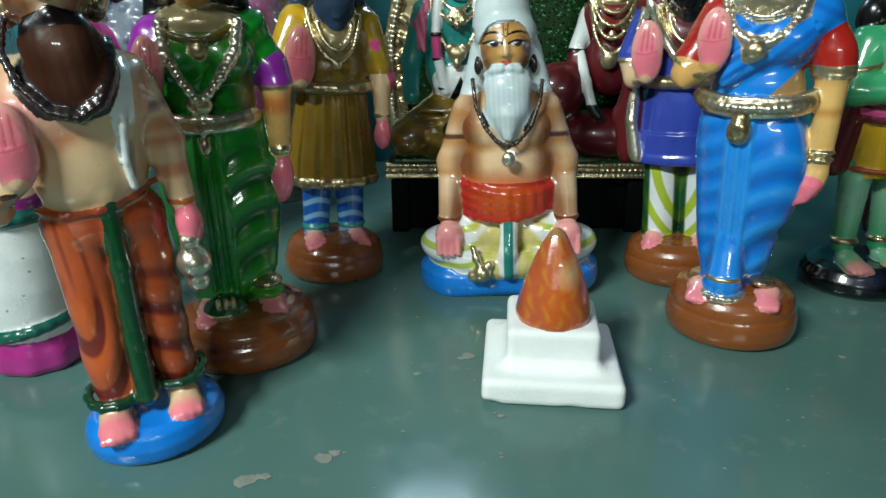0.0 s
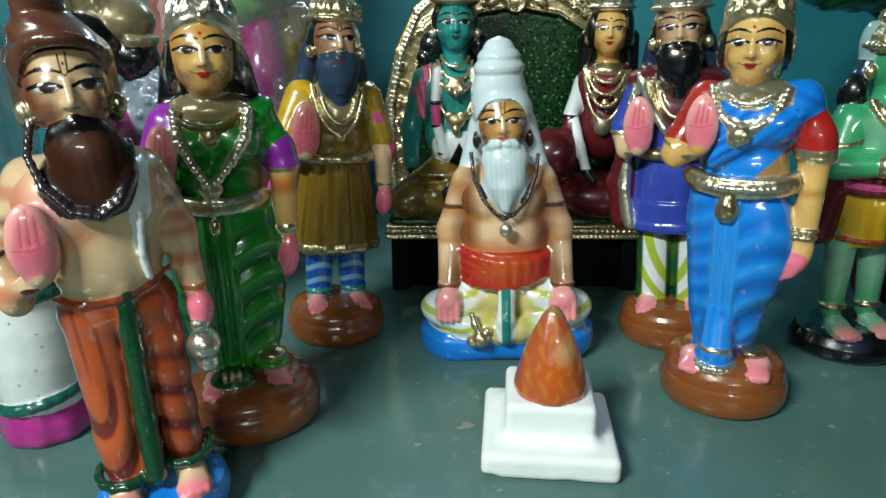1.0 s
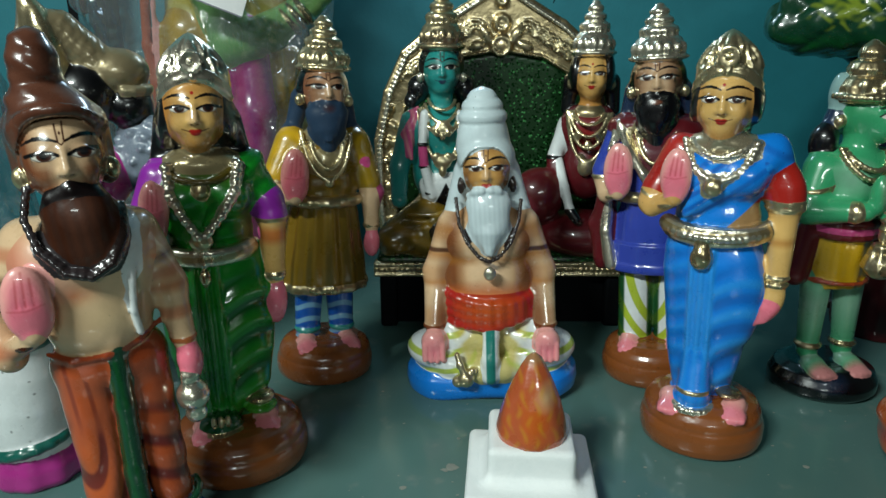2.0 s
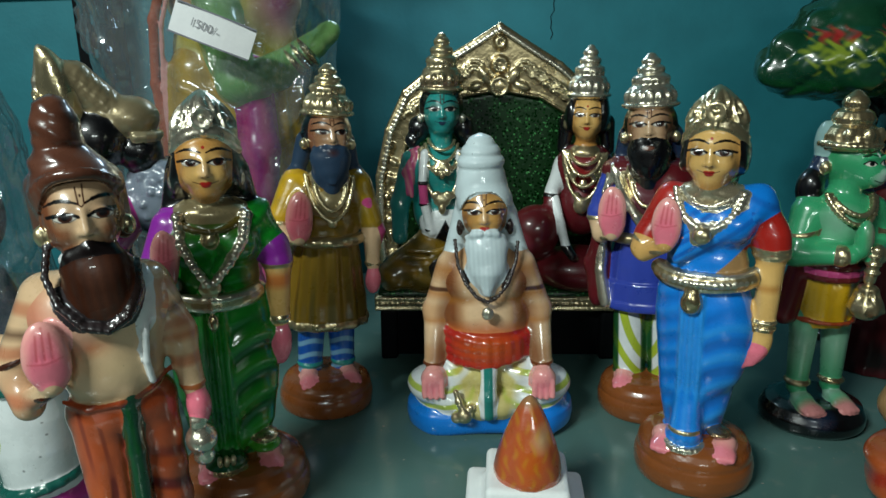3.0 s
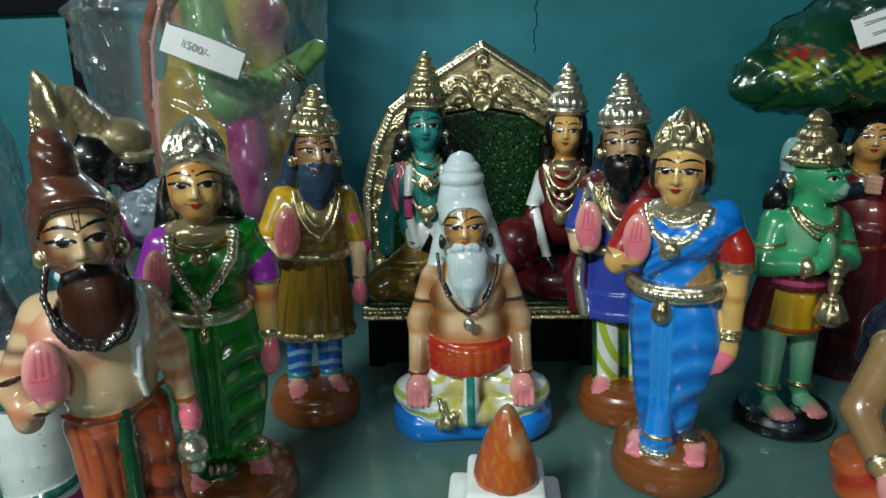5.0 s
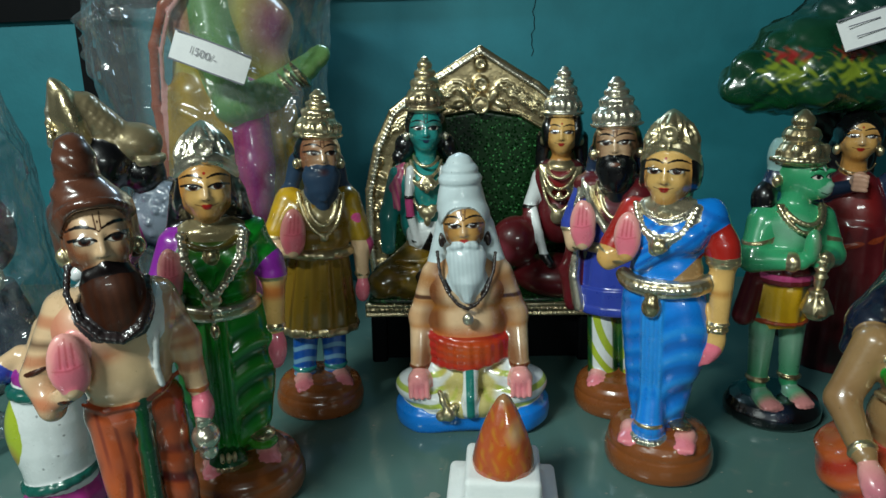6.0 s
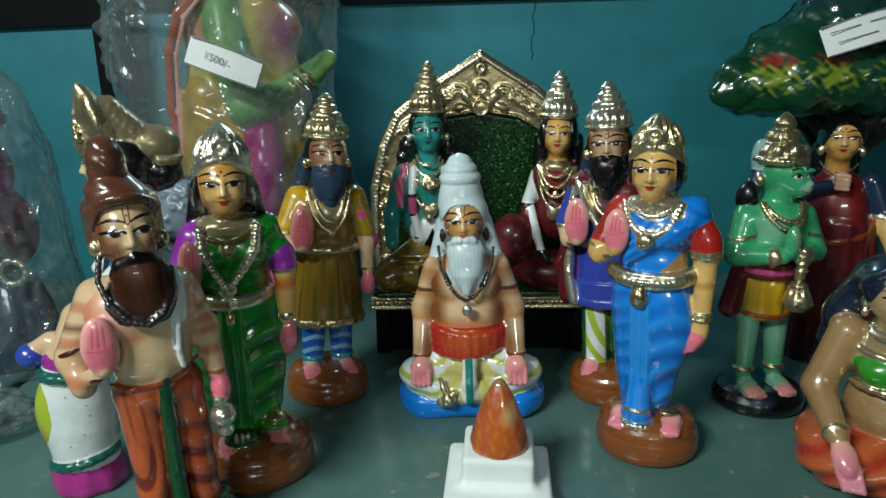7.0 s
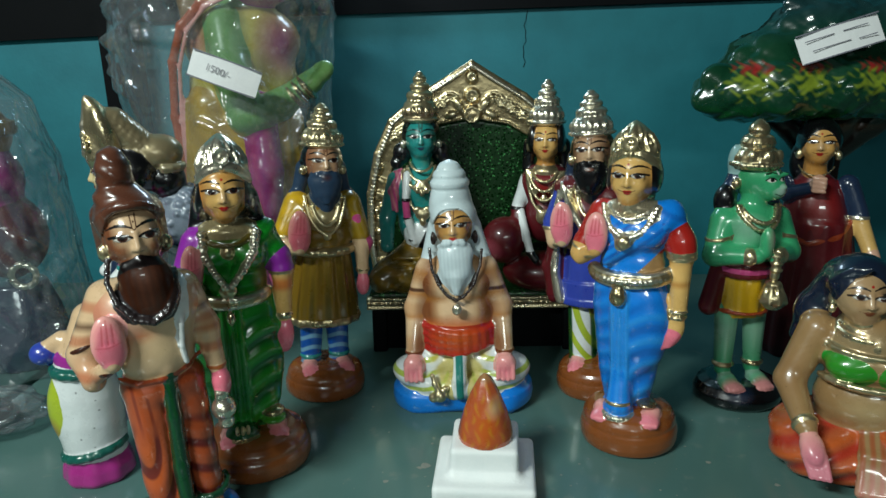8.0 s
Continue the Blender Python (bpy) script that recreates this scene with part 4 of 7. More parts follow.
def brown_beard_sage():
    c = clay_for("pale", 1.1)
    c.add(turned([(33, 0), (36, 3), (37, 9), (35, 15), (30, 18)], (1, -13), 0.82, wide=0.98), "blue", "base", 2)
    c.coat(glow_at((0, -4, 19), (28, 22, 6)), "sky", "base", 0.4)
    foot(c, -17, -26, 21, -6, "pale", 1.15)
    foot(c, 17, -22, 21, 12, "pale", 1.1)
    c.coat(lambda p: np.clip((-27 - p[:, 1]) / 6, 0, 1), "pink", "foot", 0.9)
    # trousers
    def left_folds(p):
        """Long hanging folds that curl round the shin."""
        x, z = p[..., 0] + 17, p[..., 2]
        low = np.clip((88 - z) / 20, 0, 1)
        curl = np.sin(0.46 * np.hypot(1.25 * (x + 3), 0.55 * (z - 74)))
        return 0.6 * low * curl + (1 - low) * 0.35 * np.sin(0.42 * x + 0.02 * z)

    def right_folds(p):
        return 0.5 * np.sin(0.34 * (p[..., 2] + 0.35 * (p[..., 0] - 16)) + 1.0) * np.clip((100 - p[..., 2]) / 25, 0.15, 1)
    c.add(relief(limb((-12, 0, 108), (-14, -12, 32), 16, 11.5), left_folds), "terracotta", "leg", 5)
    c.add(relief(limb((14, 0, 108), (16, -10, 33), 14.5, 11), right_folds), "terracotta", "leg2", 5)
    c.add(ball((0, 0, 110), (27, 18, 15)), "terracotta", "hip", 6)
    c.coat(waves(0.36, 1, 0, 0.05, 0.8, 1.0), "rust", "leg", 0.45)
    c.coat(glow_at((-19, -26, 62), (10, 16, 26)), "orange", "leg", 0.65)
    # Maroon strokes in the fold valleys and inner leg: crease shading in paint.
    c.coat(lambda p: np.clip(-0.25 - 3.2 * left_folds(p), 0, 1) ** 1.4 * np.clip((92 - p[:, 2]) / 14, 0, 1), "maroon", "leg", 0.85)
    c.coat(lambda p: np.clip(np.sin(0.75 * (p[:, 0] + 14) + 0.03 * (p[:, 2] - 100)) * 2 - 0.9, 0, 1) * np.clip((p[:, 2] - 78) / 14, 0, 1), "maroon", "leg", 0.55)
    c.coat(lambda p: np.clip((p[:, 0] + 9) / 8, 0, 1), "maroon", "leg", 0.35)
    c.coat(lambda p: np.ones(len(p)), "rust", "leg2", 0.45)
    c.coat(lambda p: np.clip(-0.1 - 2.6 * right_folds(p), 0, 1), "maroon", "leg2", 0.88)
    c.coat(waves(0.36, 1, 0, 0.05, 0.8, 1.0), "rust", "hip", 0.5)
    c.coat(glow_at((-20, -12, 116), (16, 20, 12)), "palepink", "hip", 0.35)
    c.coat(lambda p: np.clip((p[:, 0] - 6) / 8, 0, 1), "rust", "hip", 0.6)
    c.chain([(-15 + 13.5 * math.sin(a), -13 - 13.5 * math.cos(a), 29 - 2 * math.cos(a)) for a in np.linspace(-2, 2, 9)], [2.4], "bottle", "hem", 1)
    c.chain([(17 + 13.5 * math.sin(a), -11 - 13.5 * math.cos(a), 31 - 2 * math.cos(a)) for a in np.linspace(-2, 2, 9)], [2.4], "bottle", "hem", 1)
    c.chain([(5, -15, 122), (3, -17, 90), (1, -19, 55), (0, -24, 28)], [4.2, 4.8, 5.2, 5.6], "bottle", "sash", 2.5)
    c.coat(waves(1.5, 1, 0, 0.06, 1.2), "deepgreen", "sash", 0.6)
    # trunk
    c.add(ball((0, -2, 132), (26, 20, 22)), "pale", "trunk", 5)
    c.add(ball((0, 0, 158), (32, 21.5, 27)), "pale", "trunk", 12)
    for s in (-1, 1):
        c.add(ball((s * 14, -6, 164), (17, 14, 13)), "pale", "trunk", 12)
    c.coat(lambda p: np.clip(1 - np.abs(p[:, 2] - 151 - 0.10 * p[:, 0]) / 7, 0, 1) * np.clip((14 - np.abs(p[:, 0] + 8)) / 14, 0, 1), "orange", "trunk", 0.75)
    c.coat(glow_at((-24, -16, 162), (26, 22, 18)), "palepink", "trunk", 0.65)
    c.coat(glow_at((4, -24, 138), (20, 16, 12)), "cream", "trunk", 0.35)
    c.coat(glow_at((-18, -22, 156), (18, 18, 7)), "terracotta", "trunk", 0.35)
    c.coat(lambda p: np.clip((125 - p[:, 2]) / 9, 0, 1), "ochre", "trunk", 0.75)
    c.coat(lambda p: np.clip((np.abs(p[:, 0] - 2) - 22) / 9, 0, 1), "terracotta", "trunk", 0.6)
    c.coat(glow_at((2, -20, 171), (24, 18, 12)), "orange", "trunk", 0.45)
    c.chain([(-27, -5, 119), (-16, -15.5, 117), (0, -19, 118), (16, -15.5, 121), (27, -5, 124)], [1.2], "rust", "hem", 2)
    # right arm raised
    c.add(limb((-25, 3, 170), (-46, 4, 138), 12.5, 10), "pale", "arm", 6)
    c.add(limb((-46, 4, 136), (-42, -8, 124), 9.5, 8), "pale", "arm", 4)
    c.add(ball((-43, 3, 145), (11.4, 10.8, 2.6), (0, -18, 0)), "brown", "band", 0.6)
    raised_palm(c, -27, -24, 151, 10.8, 17.5, (-42, -10, 126), "brown")
        # hanging arm
    c.add(limb((25, 3, 168), (36, 0, 140), 12, 9.5), "pale", "arm", 6)
    c.add(limb((36, 0, 140), (38, -6, 114), 9, 6.8), "pale", "arm", 4)
    c.coat(lambda p: np.clip(np.sin(0.30 * p[:, 2] + 0.8) * 1.6 - 0.5, 0, 1), "terracotta", "arm", 0.60)
    c.coat(glow_at((-45, -6, 128), (16, 18, 16)), "terracotta", "arm", 0.45)
    c.coat(lambda p: np.clip(1 - np.abs(p[:, 2] - 142) / 5, 0, 1) * (p[:, 0] > 0), "blush", "arm", 0.8)
    c.coat(lambda p: np.clip(1 - np.abs(p[:, 2] - 158) / 4, 0, 1), "brown", "arm", 0.8)
    c.add(ball((38, -6, 114), (7.5, 7.5, 2.5)), "blush", "band", 0.5)
    c.add(ball((39, -9, 102), (7, 7.5, 11)), "pink", "hand", 3)
    for dz, r in ((95, 5), (84, 9), (74, 6)):
        c.add(ball((37, -12, dz), (r, r, r * 0.9)), "silver", "pot", 2)
    c.chain([(34, -14, 96), (33, -16, 84), (36, -15, 76)], [2.0], "silver", "pot", 1)
    # beads, cord, neck
    c.chain([(23, -6, 180), (23, -17, 168), (19, -22, 152), (17, -21, 138), (18, -18.5, 126)], [1.9], "white", "cord", 1)
    loop = [(-18, -6, 196), (-20.5, -16, 185), (-17, -23, 173), (-8, -26.5, 162), (3, -27.5, 158.5), (13, -26, 163), (20, -21, 173), (22, -13, 186)]
    c.chain(loop, [1.5], "trunk", "cordage", 1)
    c.beads(loop, 2.1, "trunk", 1.75)
    c.coat(lambda p: np.clip(0.6 - p[:, 0] / 40, 0, 1), "grey", "bead", 0.08)
    c.add(limb((0, 1, 182), (0, 0, 200), 12, 11), "cheek", "neck", 4)
    # head
    c.add(ball((0, 9, 213), (21, 18, 23)), "hair", "hair", 3)
    c.add(trim(ball((0, 2, 219), (21.5, 21.5, 20)), lambda p: 229.5 - 24 * (np.abs(p[..., 0] - 1.5) / 22) ** 2.6 - 2.0 * np.clip(p[..., 1] + 6, 0, 30)), "hair", "hair", 2.5)
    coil = lambda p: 0.4 * np.sin(0.62 * (p[..., 2] + 0.5 * p[..., 0]) + 1.0)
    c.add(relief(turned([(12, 226), (15.5, 231), (15.5, 235), (12.5, 238.5), (11.2, 240), (11.8, 243), (11.4, 249), (10.0, 255), (7.2, 260), (4, 262), (1, 263)], (-3, 4)), coil), "hair", "hair", 2)
    for i in range(15):
        u = -1.25 + i * 0.18
        c.add(ball((1.5 + 20.5 * math.sin(u), 2 - 20.5 * math.cos(u), 229.5 - 10 * abs(math.sin(u)) ** 2.6), (2.6, 2.2, 3.0)), "hair", "hair", 2.2)
    c.coat(waves(0.55, 0.5, 0.2, 1, 0.9), "brown", "hair", 0.35)
    for s in (-1, 1):
        c.add(limb((s * 17, 5, 222), (s * 18.5, 7, 197), 6, 5), "hair", "hair", 4)
    face(c, 1, -5, 208, 18.5, 18, 21, "pale", lips=None, mark="lines", eye=0.96, look_x=1.5, nose="pale",
         shade=((lambda p: np.clip((np.abs(p[:, 0] - 2.5) - 3.5) / 5, 0, 1) * np.clip((211 - p[:, 2]) / 6, 0, 1), "cheek", 0.85), (lambda p: np.clip((np.abs(p[:, 0] - 2) - 9) / 6, 0, 1), "cheek", 0.95), (lambda p: np.clip((203 - p[:, 2]) / 8, 0, 1), "cheek", 0.9), (glow_at((1, -18, 232), (26, 18, 8)), "cheek", 0.9)))
    c.add(ball((2.5, -15, 186), (15, 10, 12)), "beard_brown", "beard", 4)
    c.add(ball((4, -17, 178), (14.4, 10, 17.5)), "beard_brown", "beard", 9)
    c.chain([(-12, -15, 187), (-8, -19, 193), (2, -22, 197), (11, -19, 193), (16, -15, 187)], [1.4, 2.0, 2.3], "beard_brown", "tash", 3)
    c.coat(lambda p: np.clip((p[:, 2] - 190 + 0.02 * (p[:, 0] - 2) ** 2) / 4, 0, 1), "black", "tash", 0.9)
    c.coat(glow_at((4, -28, 187), (11, 12, 9)), "hair", "beard", 0.75)
    c.coat(glow_at((4, -28, 172), (10, 10, 16)), "hair", "beard", 0.45)
    c.coat(waves(1.3, 1, 0, 0.05, 0.9), "trunk", "beard", 0.30)
    for s in (-1, 1):
        c.add(ball((1 + s * 20, -3, 201), (4, 4, 5)), "gold", "ear", 0.5)
    return place("clay_doll", c, -0.145, 0.299, 26, "clay doll of a brown-bearded sage on a blue base", lean=-3.5, wide=0.90)


def bearded_king(name, x, y, turn, beard, robe, robe2, sleeve, legs, label, sash=None, crown="gold", skirt_z=72, lean=0.0, scale=1.0, extra=None):
    c = clay_for("pale", 1.2)
    doll_base(c, 39.5, 0.95, 0, -6, 28)
    for s in (-1, 1):
        foot(c, s * 17, -18, 30, s * 10)
        c.add(limb((s * 12, 0, 80), (s * 14, -4, 36), 15 if legs[0] == "white" else 12, 13 if legs[0] == "white" else 10), legs[0], "leg", 3)
        if legs[0] == "white":
            c.coat(lambda p: np.clip(np.sin(np.abs(p[:, 0]) * 0.42 + 0.0030 * (p[:, 2] - 95) ** 2) * 3, 0, 1), legs[1], "leg", 0.9)
            c.coat(lambda p: np.clip((np.abs(np.abs(p[:, 0]) - 13) - 8) / 1.5, 0, 1), legs[2], "leg", 0.9)
        else:
            c.coat(lambda p: np.clip(np.sin(p[:, 2] * 0.55 + 0.02 * (np.abs(p[:, 0]) - 13) ** 2 * 1.2) * 2 - 0.4, 0, 1), legs[1], "leg", 0.8)
        c.add(ball((s * 14, -5, 38), (11, 11, 3.5)), legs[2], "hem", 1)
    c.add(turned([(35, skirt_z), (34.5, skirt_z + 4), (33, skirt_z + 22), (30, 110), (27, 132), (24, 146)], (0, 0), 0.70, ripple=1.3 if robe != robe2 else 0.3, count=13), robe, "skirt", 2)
    # robe2 darkens the pleats and the right half, shade put into the robe colour.
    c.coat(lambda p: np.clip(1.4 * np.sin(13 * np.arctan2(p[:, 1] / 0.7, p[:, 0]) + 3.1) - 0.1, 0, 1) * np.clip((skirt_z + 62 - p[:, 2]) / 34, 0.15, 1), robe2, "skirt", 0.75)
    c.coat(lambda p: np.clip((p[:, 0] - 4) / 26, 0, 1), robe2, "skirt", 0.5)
    c.add(turned([(35.5, skirt_z - 1), (36.5, skirt_z + 2), (35.5, skirt_z + 6)], (0, 0), 0.70, ripple=1.3 if robe != robe2 else 0.3, count=13), "oldgold" if robe != robe2 else robe, "trim", 0.5)
    c.add(ball((0, 0, 156), (27, 19, 22)), robe, "trunk", 5)
    c.add(ball((0, 1, 178), (31, 19, 22)), robe, "trunk", 6)
    c.chain([(27 * math.sin(a), -20 * math.cos(a), 145) for a in np.linspace(-1.4, 1.4, 11)], [4.2], "oldgold", "belt", 1)
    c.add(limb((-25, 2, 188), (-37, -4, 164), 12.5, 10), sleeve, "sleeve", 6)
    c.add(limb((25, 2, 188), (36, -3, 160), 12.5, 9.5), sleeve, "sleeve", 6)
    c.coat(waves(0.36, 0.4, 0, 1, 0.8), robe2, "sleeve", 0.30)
    # The right sleeve's shade is painted in robe2.
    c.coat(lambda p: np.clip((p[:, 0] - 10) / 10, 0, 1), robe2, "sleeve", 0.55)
    c.add(ball((-38, -5, 161), (9.5, 9.5, 3)), "gold", "cuff", 0.5)
    c.add(limb((-38, -6, 158), (-35, -14, 148), 7.5, 7), "pale", "arm", 3)
    raised_palm(c, -26, -25, 167, 10.5, 21, (-36, -13, 149), "gold")
    # Slate-bearded king only: palm reddened darker, the shadow on him put into paint.
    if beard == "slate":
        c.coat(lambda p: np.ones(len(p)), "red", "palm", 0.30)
    c.add(limb((36, -3, 158), (37, -10, 124), 7.5, 6), "pale", "arm", 3)
    c.add(ball((37, -9, 124), (7, 7, 4)), "gold", "cuff", 0.5)
    c.add(ball((37, -12, 110), (6.5, 6.5, 12)), "pink", "palm2", 3)
    if sash:
        c.chain([(-34, 0, 150), (-44, 2, 120), (-40, -4, 90)], [6, 7, 5], sash, "scarf", 3)
        c.chain([(30, -6, 176), (42, -4, 150), (38, -2, 128)], [6, 6, 5], sash, "scarf", 3)
    c.add(ball((0, -4, 176), (20, 17, 16)), "oldgold", "breastplate", 3)
    c.coat(lambda p: np.ones(len(p)), robe2, "breastplate", 0.5)
    for k, (rx, dr) in enumerate(((20, 26), (15, 18))):
        c.beads(arc_pts(0, -5, 198, rx, 19, dr + 8), 1.8, "gold", 1.6)
    c.add(ball((0, -24, 162), (4, 3, 4)), "gold", "pendant", 0.5)
    locks = "navy" if beard == "black" else beard
    for s in (-1, 1):
        c.add(limb((s * 16, 8, 222), (s * 22, 8, 200), 8, 6), locks, "hair", 3)
        c.add(ball((s * 25, 7, 196), (7, 8, 7)), locks, "hair", 3)
    c.add(ball((0, 5, 230), (20, 17, 21)), "black", "hair", 3)
    c.add(limb((0, 0, 196), (0, 0, 216), 10, 10), "pale", "neck", 3)
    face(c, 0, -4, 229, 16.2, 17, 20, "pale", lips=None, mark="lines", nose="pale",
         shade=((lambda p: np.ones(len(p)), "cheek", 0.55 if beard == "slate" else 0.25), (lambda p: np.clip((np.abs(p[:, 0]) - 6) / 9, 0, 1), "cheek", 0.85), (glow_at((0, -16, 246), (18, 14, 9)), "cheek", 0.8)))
    c.add(ball((0, -13, 213), (15.5, 10, 10)), beard, "beard", 4)
    c.add(ball((0, -15, 204), (13.5, 9, 15)), beard, "beard", 8)
    c.add(limb((0, -16, 200), (0.5, -17, 189), 8, 4), beard, "beard", 6)
    c.chain([(-13, -13, 214), (-8, -18.5, 219), (0, -20.5, 220.5), (8, -18.5, 219), (13, -13, 214)], [1.4, 1.9], beard, "beard", 3)
    for i in range(9):
        u = (i - 4) / 4
        c.add(limb((u * 13, -21 + 7 * u * u, 213 - 3 * u * u), (u * 5, -25 + 5 * u * u, 192 + 6 * u * u), 0.9, 0.6), beard, "beard", 1.0)
    if beard == "black":
        c.coat(spot(0, 215.5, 3.8, 1.6, -20, w=0.8), "cheek", "beard", 0.8)
    else:
        c.coat(glow_at((0, -24, 217), (6, 8, 4)), "brown", "beard", 0.8)
    for s in (-1, 1):
        c.add(ball((s * 19, -2, 221), (3.4, 3.4, 4.4)), "gold", "ear", 0.5)
    tall_crown(c, 0, 2, 243, 18.5, crown, 0.77)
    if extra:
        extra(c)
    return c, place(name, c, x, y, turn, label, 0.0, 'doll', scale, lean)


def white_beard_sage():
    c = clay_for("pale", 1.1)
    lump = lambda p: 0.5 * np.sin(0.11 * p[..., 0] + 1) * np.sin(0.2 * p[..., 2] + 0.09 * p[..., 1])
    c.add(relief(slab((0, 4, 10), (50, 34, 11), 9), lump), "blue", "base", 3)
    for s in (-1, 1):
        c.add(turned([(24, 0), (27, 3), (28, 10), (27, 17), (23, 20.5)], (s * 36, 8), 1.0), "blue", "base", 9)
        c.add(turned([(24, 0), (27, 3), (28, 10), (27, 17), (23, 20.5)], (s * 36, -2), 1.0), "blue", "base", 9)
    c.coat(lambda p: edge(p[:, 2] - 3, 3), "deepblue", "base", 0.5)
    # folded legs, the knees spread wide
    c.add(ball((-37, -4, 32), (27, 25, 14), (0, 8, -12)), "white", "leg", 5)
    c.add(ball((37, -4, 32), (27, 25, 14), (0, -8, 12)), "white", "leg", 5)
    c.add(ball((-24, -3, 44), (20, 21, 14), (0, 34, 0)), "white", "leg", 7)
    c.add(ball((24, -3, 44), (20, 21, 14), (0, -34, 0)), "white", "leg", 7)
    c.add(ball((0, 2, 46), (26, 23, 24)), "white", "lap", 8)
    c.add(limb((-30, -22, 27), (10, -26, 24), 9, 8), "white", "leg", 5)
    c.add(limb((30, -22, 27), (-6, -26, 23), 9, 8), "white", "leg", 5)

    def bands(p):
        """Broad lime brush bands that follow the shin and wrap the knee."""
        u = np.abs(p[:, 0])
        return np.sin(0.52 * (p[:, 2] - 23 - 0.0052 * (u - 42) ** 2) + 0.5)
    c.coat(lambda p: np.clip(2.4 * bands(p) - 0.5, 0, 1) * np.clip((np.abs(p[:, 0]) - 14) / 8, 0, 1), "lime", "leg", 0.92)
    c.coat(lambda p: np.clip((26 - np.abs(p[:, 0]) + 0.25 * (p[:, 2] - 40)) / 8, 0, 1), "wheat", "leg", 0.85)
    c.coat(lambda p: np.ones(len(p)), "wheat", "lap", 0.85)
    for s in (-1, 1):
        c.coat(stroke([(s * 12, 64), (s * 17, 50), (s * 30, 40)], 2.2, -6, 2.5), "white", "lap", 0.8)
        c.coat(stroke([(s * 12, 64), (s * 17, 50), (s * 30, 40)], 2.2, -6, 2.5), "white", "leg", 0.7)
        c.coat(stroke([(s * 8, 40), (s * 14, 32), (s * 26, 28)], 1.4, -6, 2.5), "lime", "leg", 0.6)
    c.chain([(0, -15, 66), (1, -24, 52), (0, -30.5, 34), (0, -32, 22)], [5, 6, 6.5, 6], "teal", "apron", 2)
    c.coat(lambda p: edge(p[:, 0] + 3.0, 0.8), "white", "apron")
    c.coat(lambda p: edge(3.6 - p[:, 0], 0.8), "white", "apron")
    c.coat(lambda p: edge(np.abs(p[:, 0] - 0.3) - 3.0, 0.8), "deepgreen", "apron", 0.35)
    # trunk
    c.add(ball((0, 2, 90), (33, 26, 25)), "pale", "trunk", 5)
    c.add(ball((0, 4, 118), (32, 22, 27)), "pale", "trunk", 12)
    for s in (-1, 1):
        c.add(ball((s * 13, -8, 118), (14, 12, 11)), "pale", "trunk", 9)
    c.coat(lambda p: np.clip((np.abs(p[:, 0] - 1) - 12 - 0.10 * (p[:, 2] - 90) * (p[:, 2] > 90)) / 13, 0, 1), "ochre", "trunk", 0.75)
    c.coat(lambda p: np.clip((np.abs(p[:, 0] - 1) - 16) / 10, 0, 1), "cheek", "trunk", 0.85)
    c.coat(glow_at((0, -24, 100), (20, 20, 14)), "pale", "trunk", 0.7)
    c.coat(lambda p: np.clip(1.0 - np.abs(p[:, 2] - 108 + 0.004 * p[:, 0] ** 2) / 5, 0, 1) * np.clip((np.abs(p[:, 0]) - 4) / 8, 0, 1), "ochre", "trunk", 0.7)
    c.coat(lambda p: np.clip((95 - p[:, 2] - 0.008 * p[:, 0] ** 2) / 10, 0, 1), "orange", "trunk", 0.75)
    c.coat(lambda p: np.clip((p[:, 2] - 130) / 10, 0, 1), "ochre", "trunk", 0.5)
    # wound sash
    c.add(turned([(28, 58), (31, 62), (32.5, 68), (32.5, 76), (30.5, 82), (28, 85)], (0, 1), 0.80), "red", "sash", 4)
    for i in range(4):
        c.chain([(33.2 * math.sin(a), 1 - 26.8 * math.cos(a), 81 - i * 5.6 - 6 * math.cos(a) + 1.5 * math.sin(a) * (i - 1.5)) for a in np.linspace(-1.5, 1.5, 13)], [2.0], "red", "sash", 4.0)
    c.coat(glow_at((0, -28, 72), (34, 20, 16)), "orange", "sash", 0.7)
    # arms to the knees
    for s in (-1, 1):
        c.add(limb((s * 25, 4, 127), (s * 39, 1, 94), 12.5, 9.8), "pale", "arm", 8)
        c.add(limb((s * 39, 1, 92), (s * 41, -15, 57), 9.6, 7.4), "pale", "arm", 5)
        c.add(ball((s * 41.5, -15, 57), (8.2, 8.2, 2.4)), "cheek", "band", 0.5)
        c.add(ball((s * 41, -23, 46), (9.8, 9, 11), (30, 0, 0)), "palepink", "hand", 3)
        for i in range(4):
            c.add(limb((s * 41 + (i - 1.5) * 4.2, -29, 46), (s * 41 + (i - 1.5) * 4.4, -31, 34 + abs(i - 1.6)), 2.5, 2.1), "palepink", "hand", 1.0)
            c.coat(stroke([(s * 41 + (i - 2.0) * 4.3, 46), (s * 41 + (i - 2.0) * 4.5, 33)], 0.4, w=1.0), "red", "hand", 0.45 if i else 0.0)
    c.coat(glow_at((-41, -30, 42), (12, 14, 14)), "pink", "hand", 0.8)
    c.coat(glow_at((41, -30, 42), (12, 14, 14)), "pink", "hand", 0.8)
    c.coat(lambda p: np.clip((np.sin(0.21 * p[:, 2] + 0.5) + 0.2), 0, 1), "ochre", "arm", 0.40)
    c.coat(lambda p: np.clip((35 - np.abs(p[:, 0]) + 0.2 * (120 - p[:, 2])) / 9, 0, 1), "cheek", "arm", 0.75)
    c.coat(lambda p: np.clip(1 - np.abs(p[:, 2] - 109) / 7, 0, 1), "ochre", "arm", 0.75)
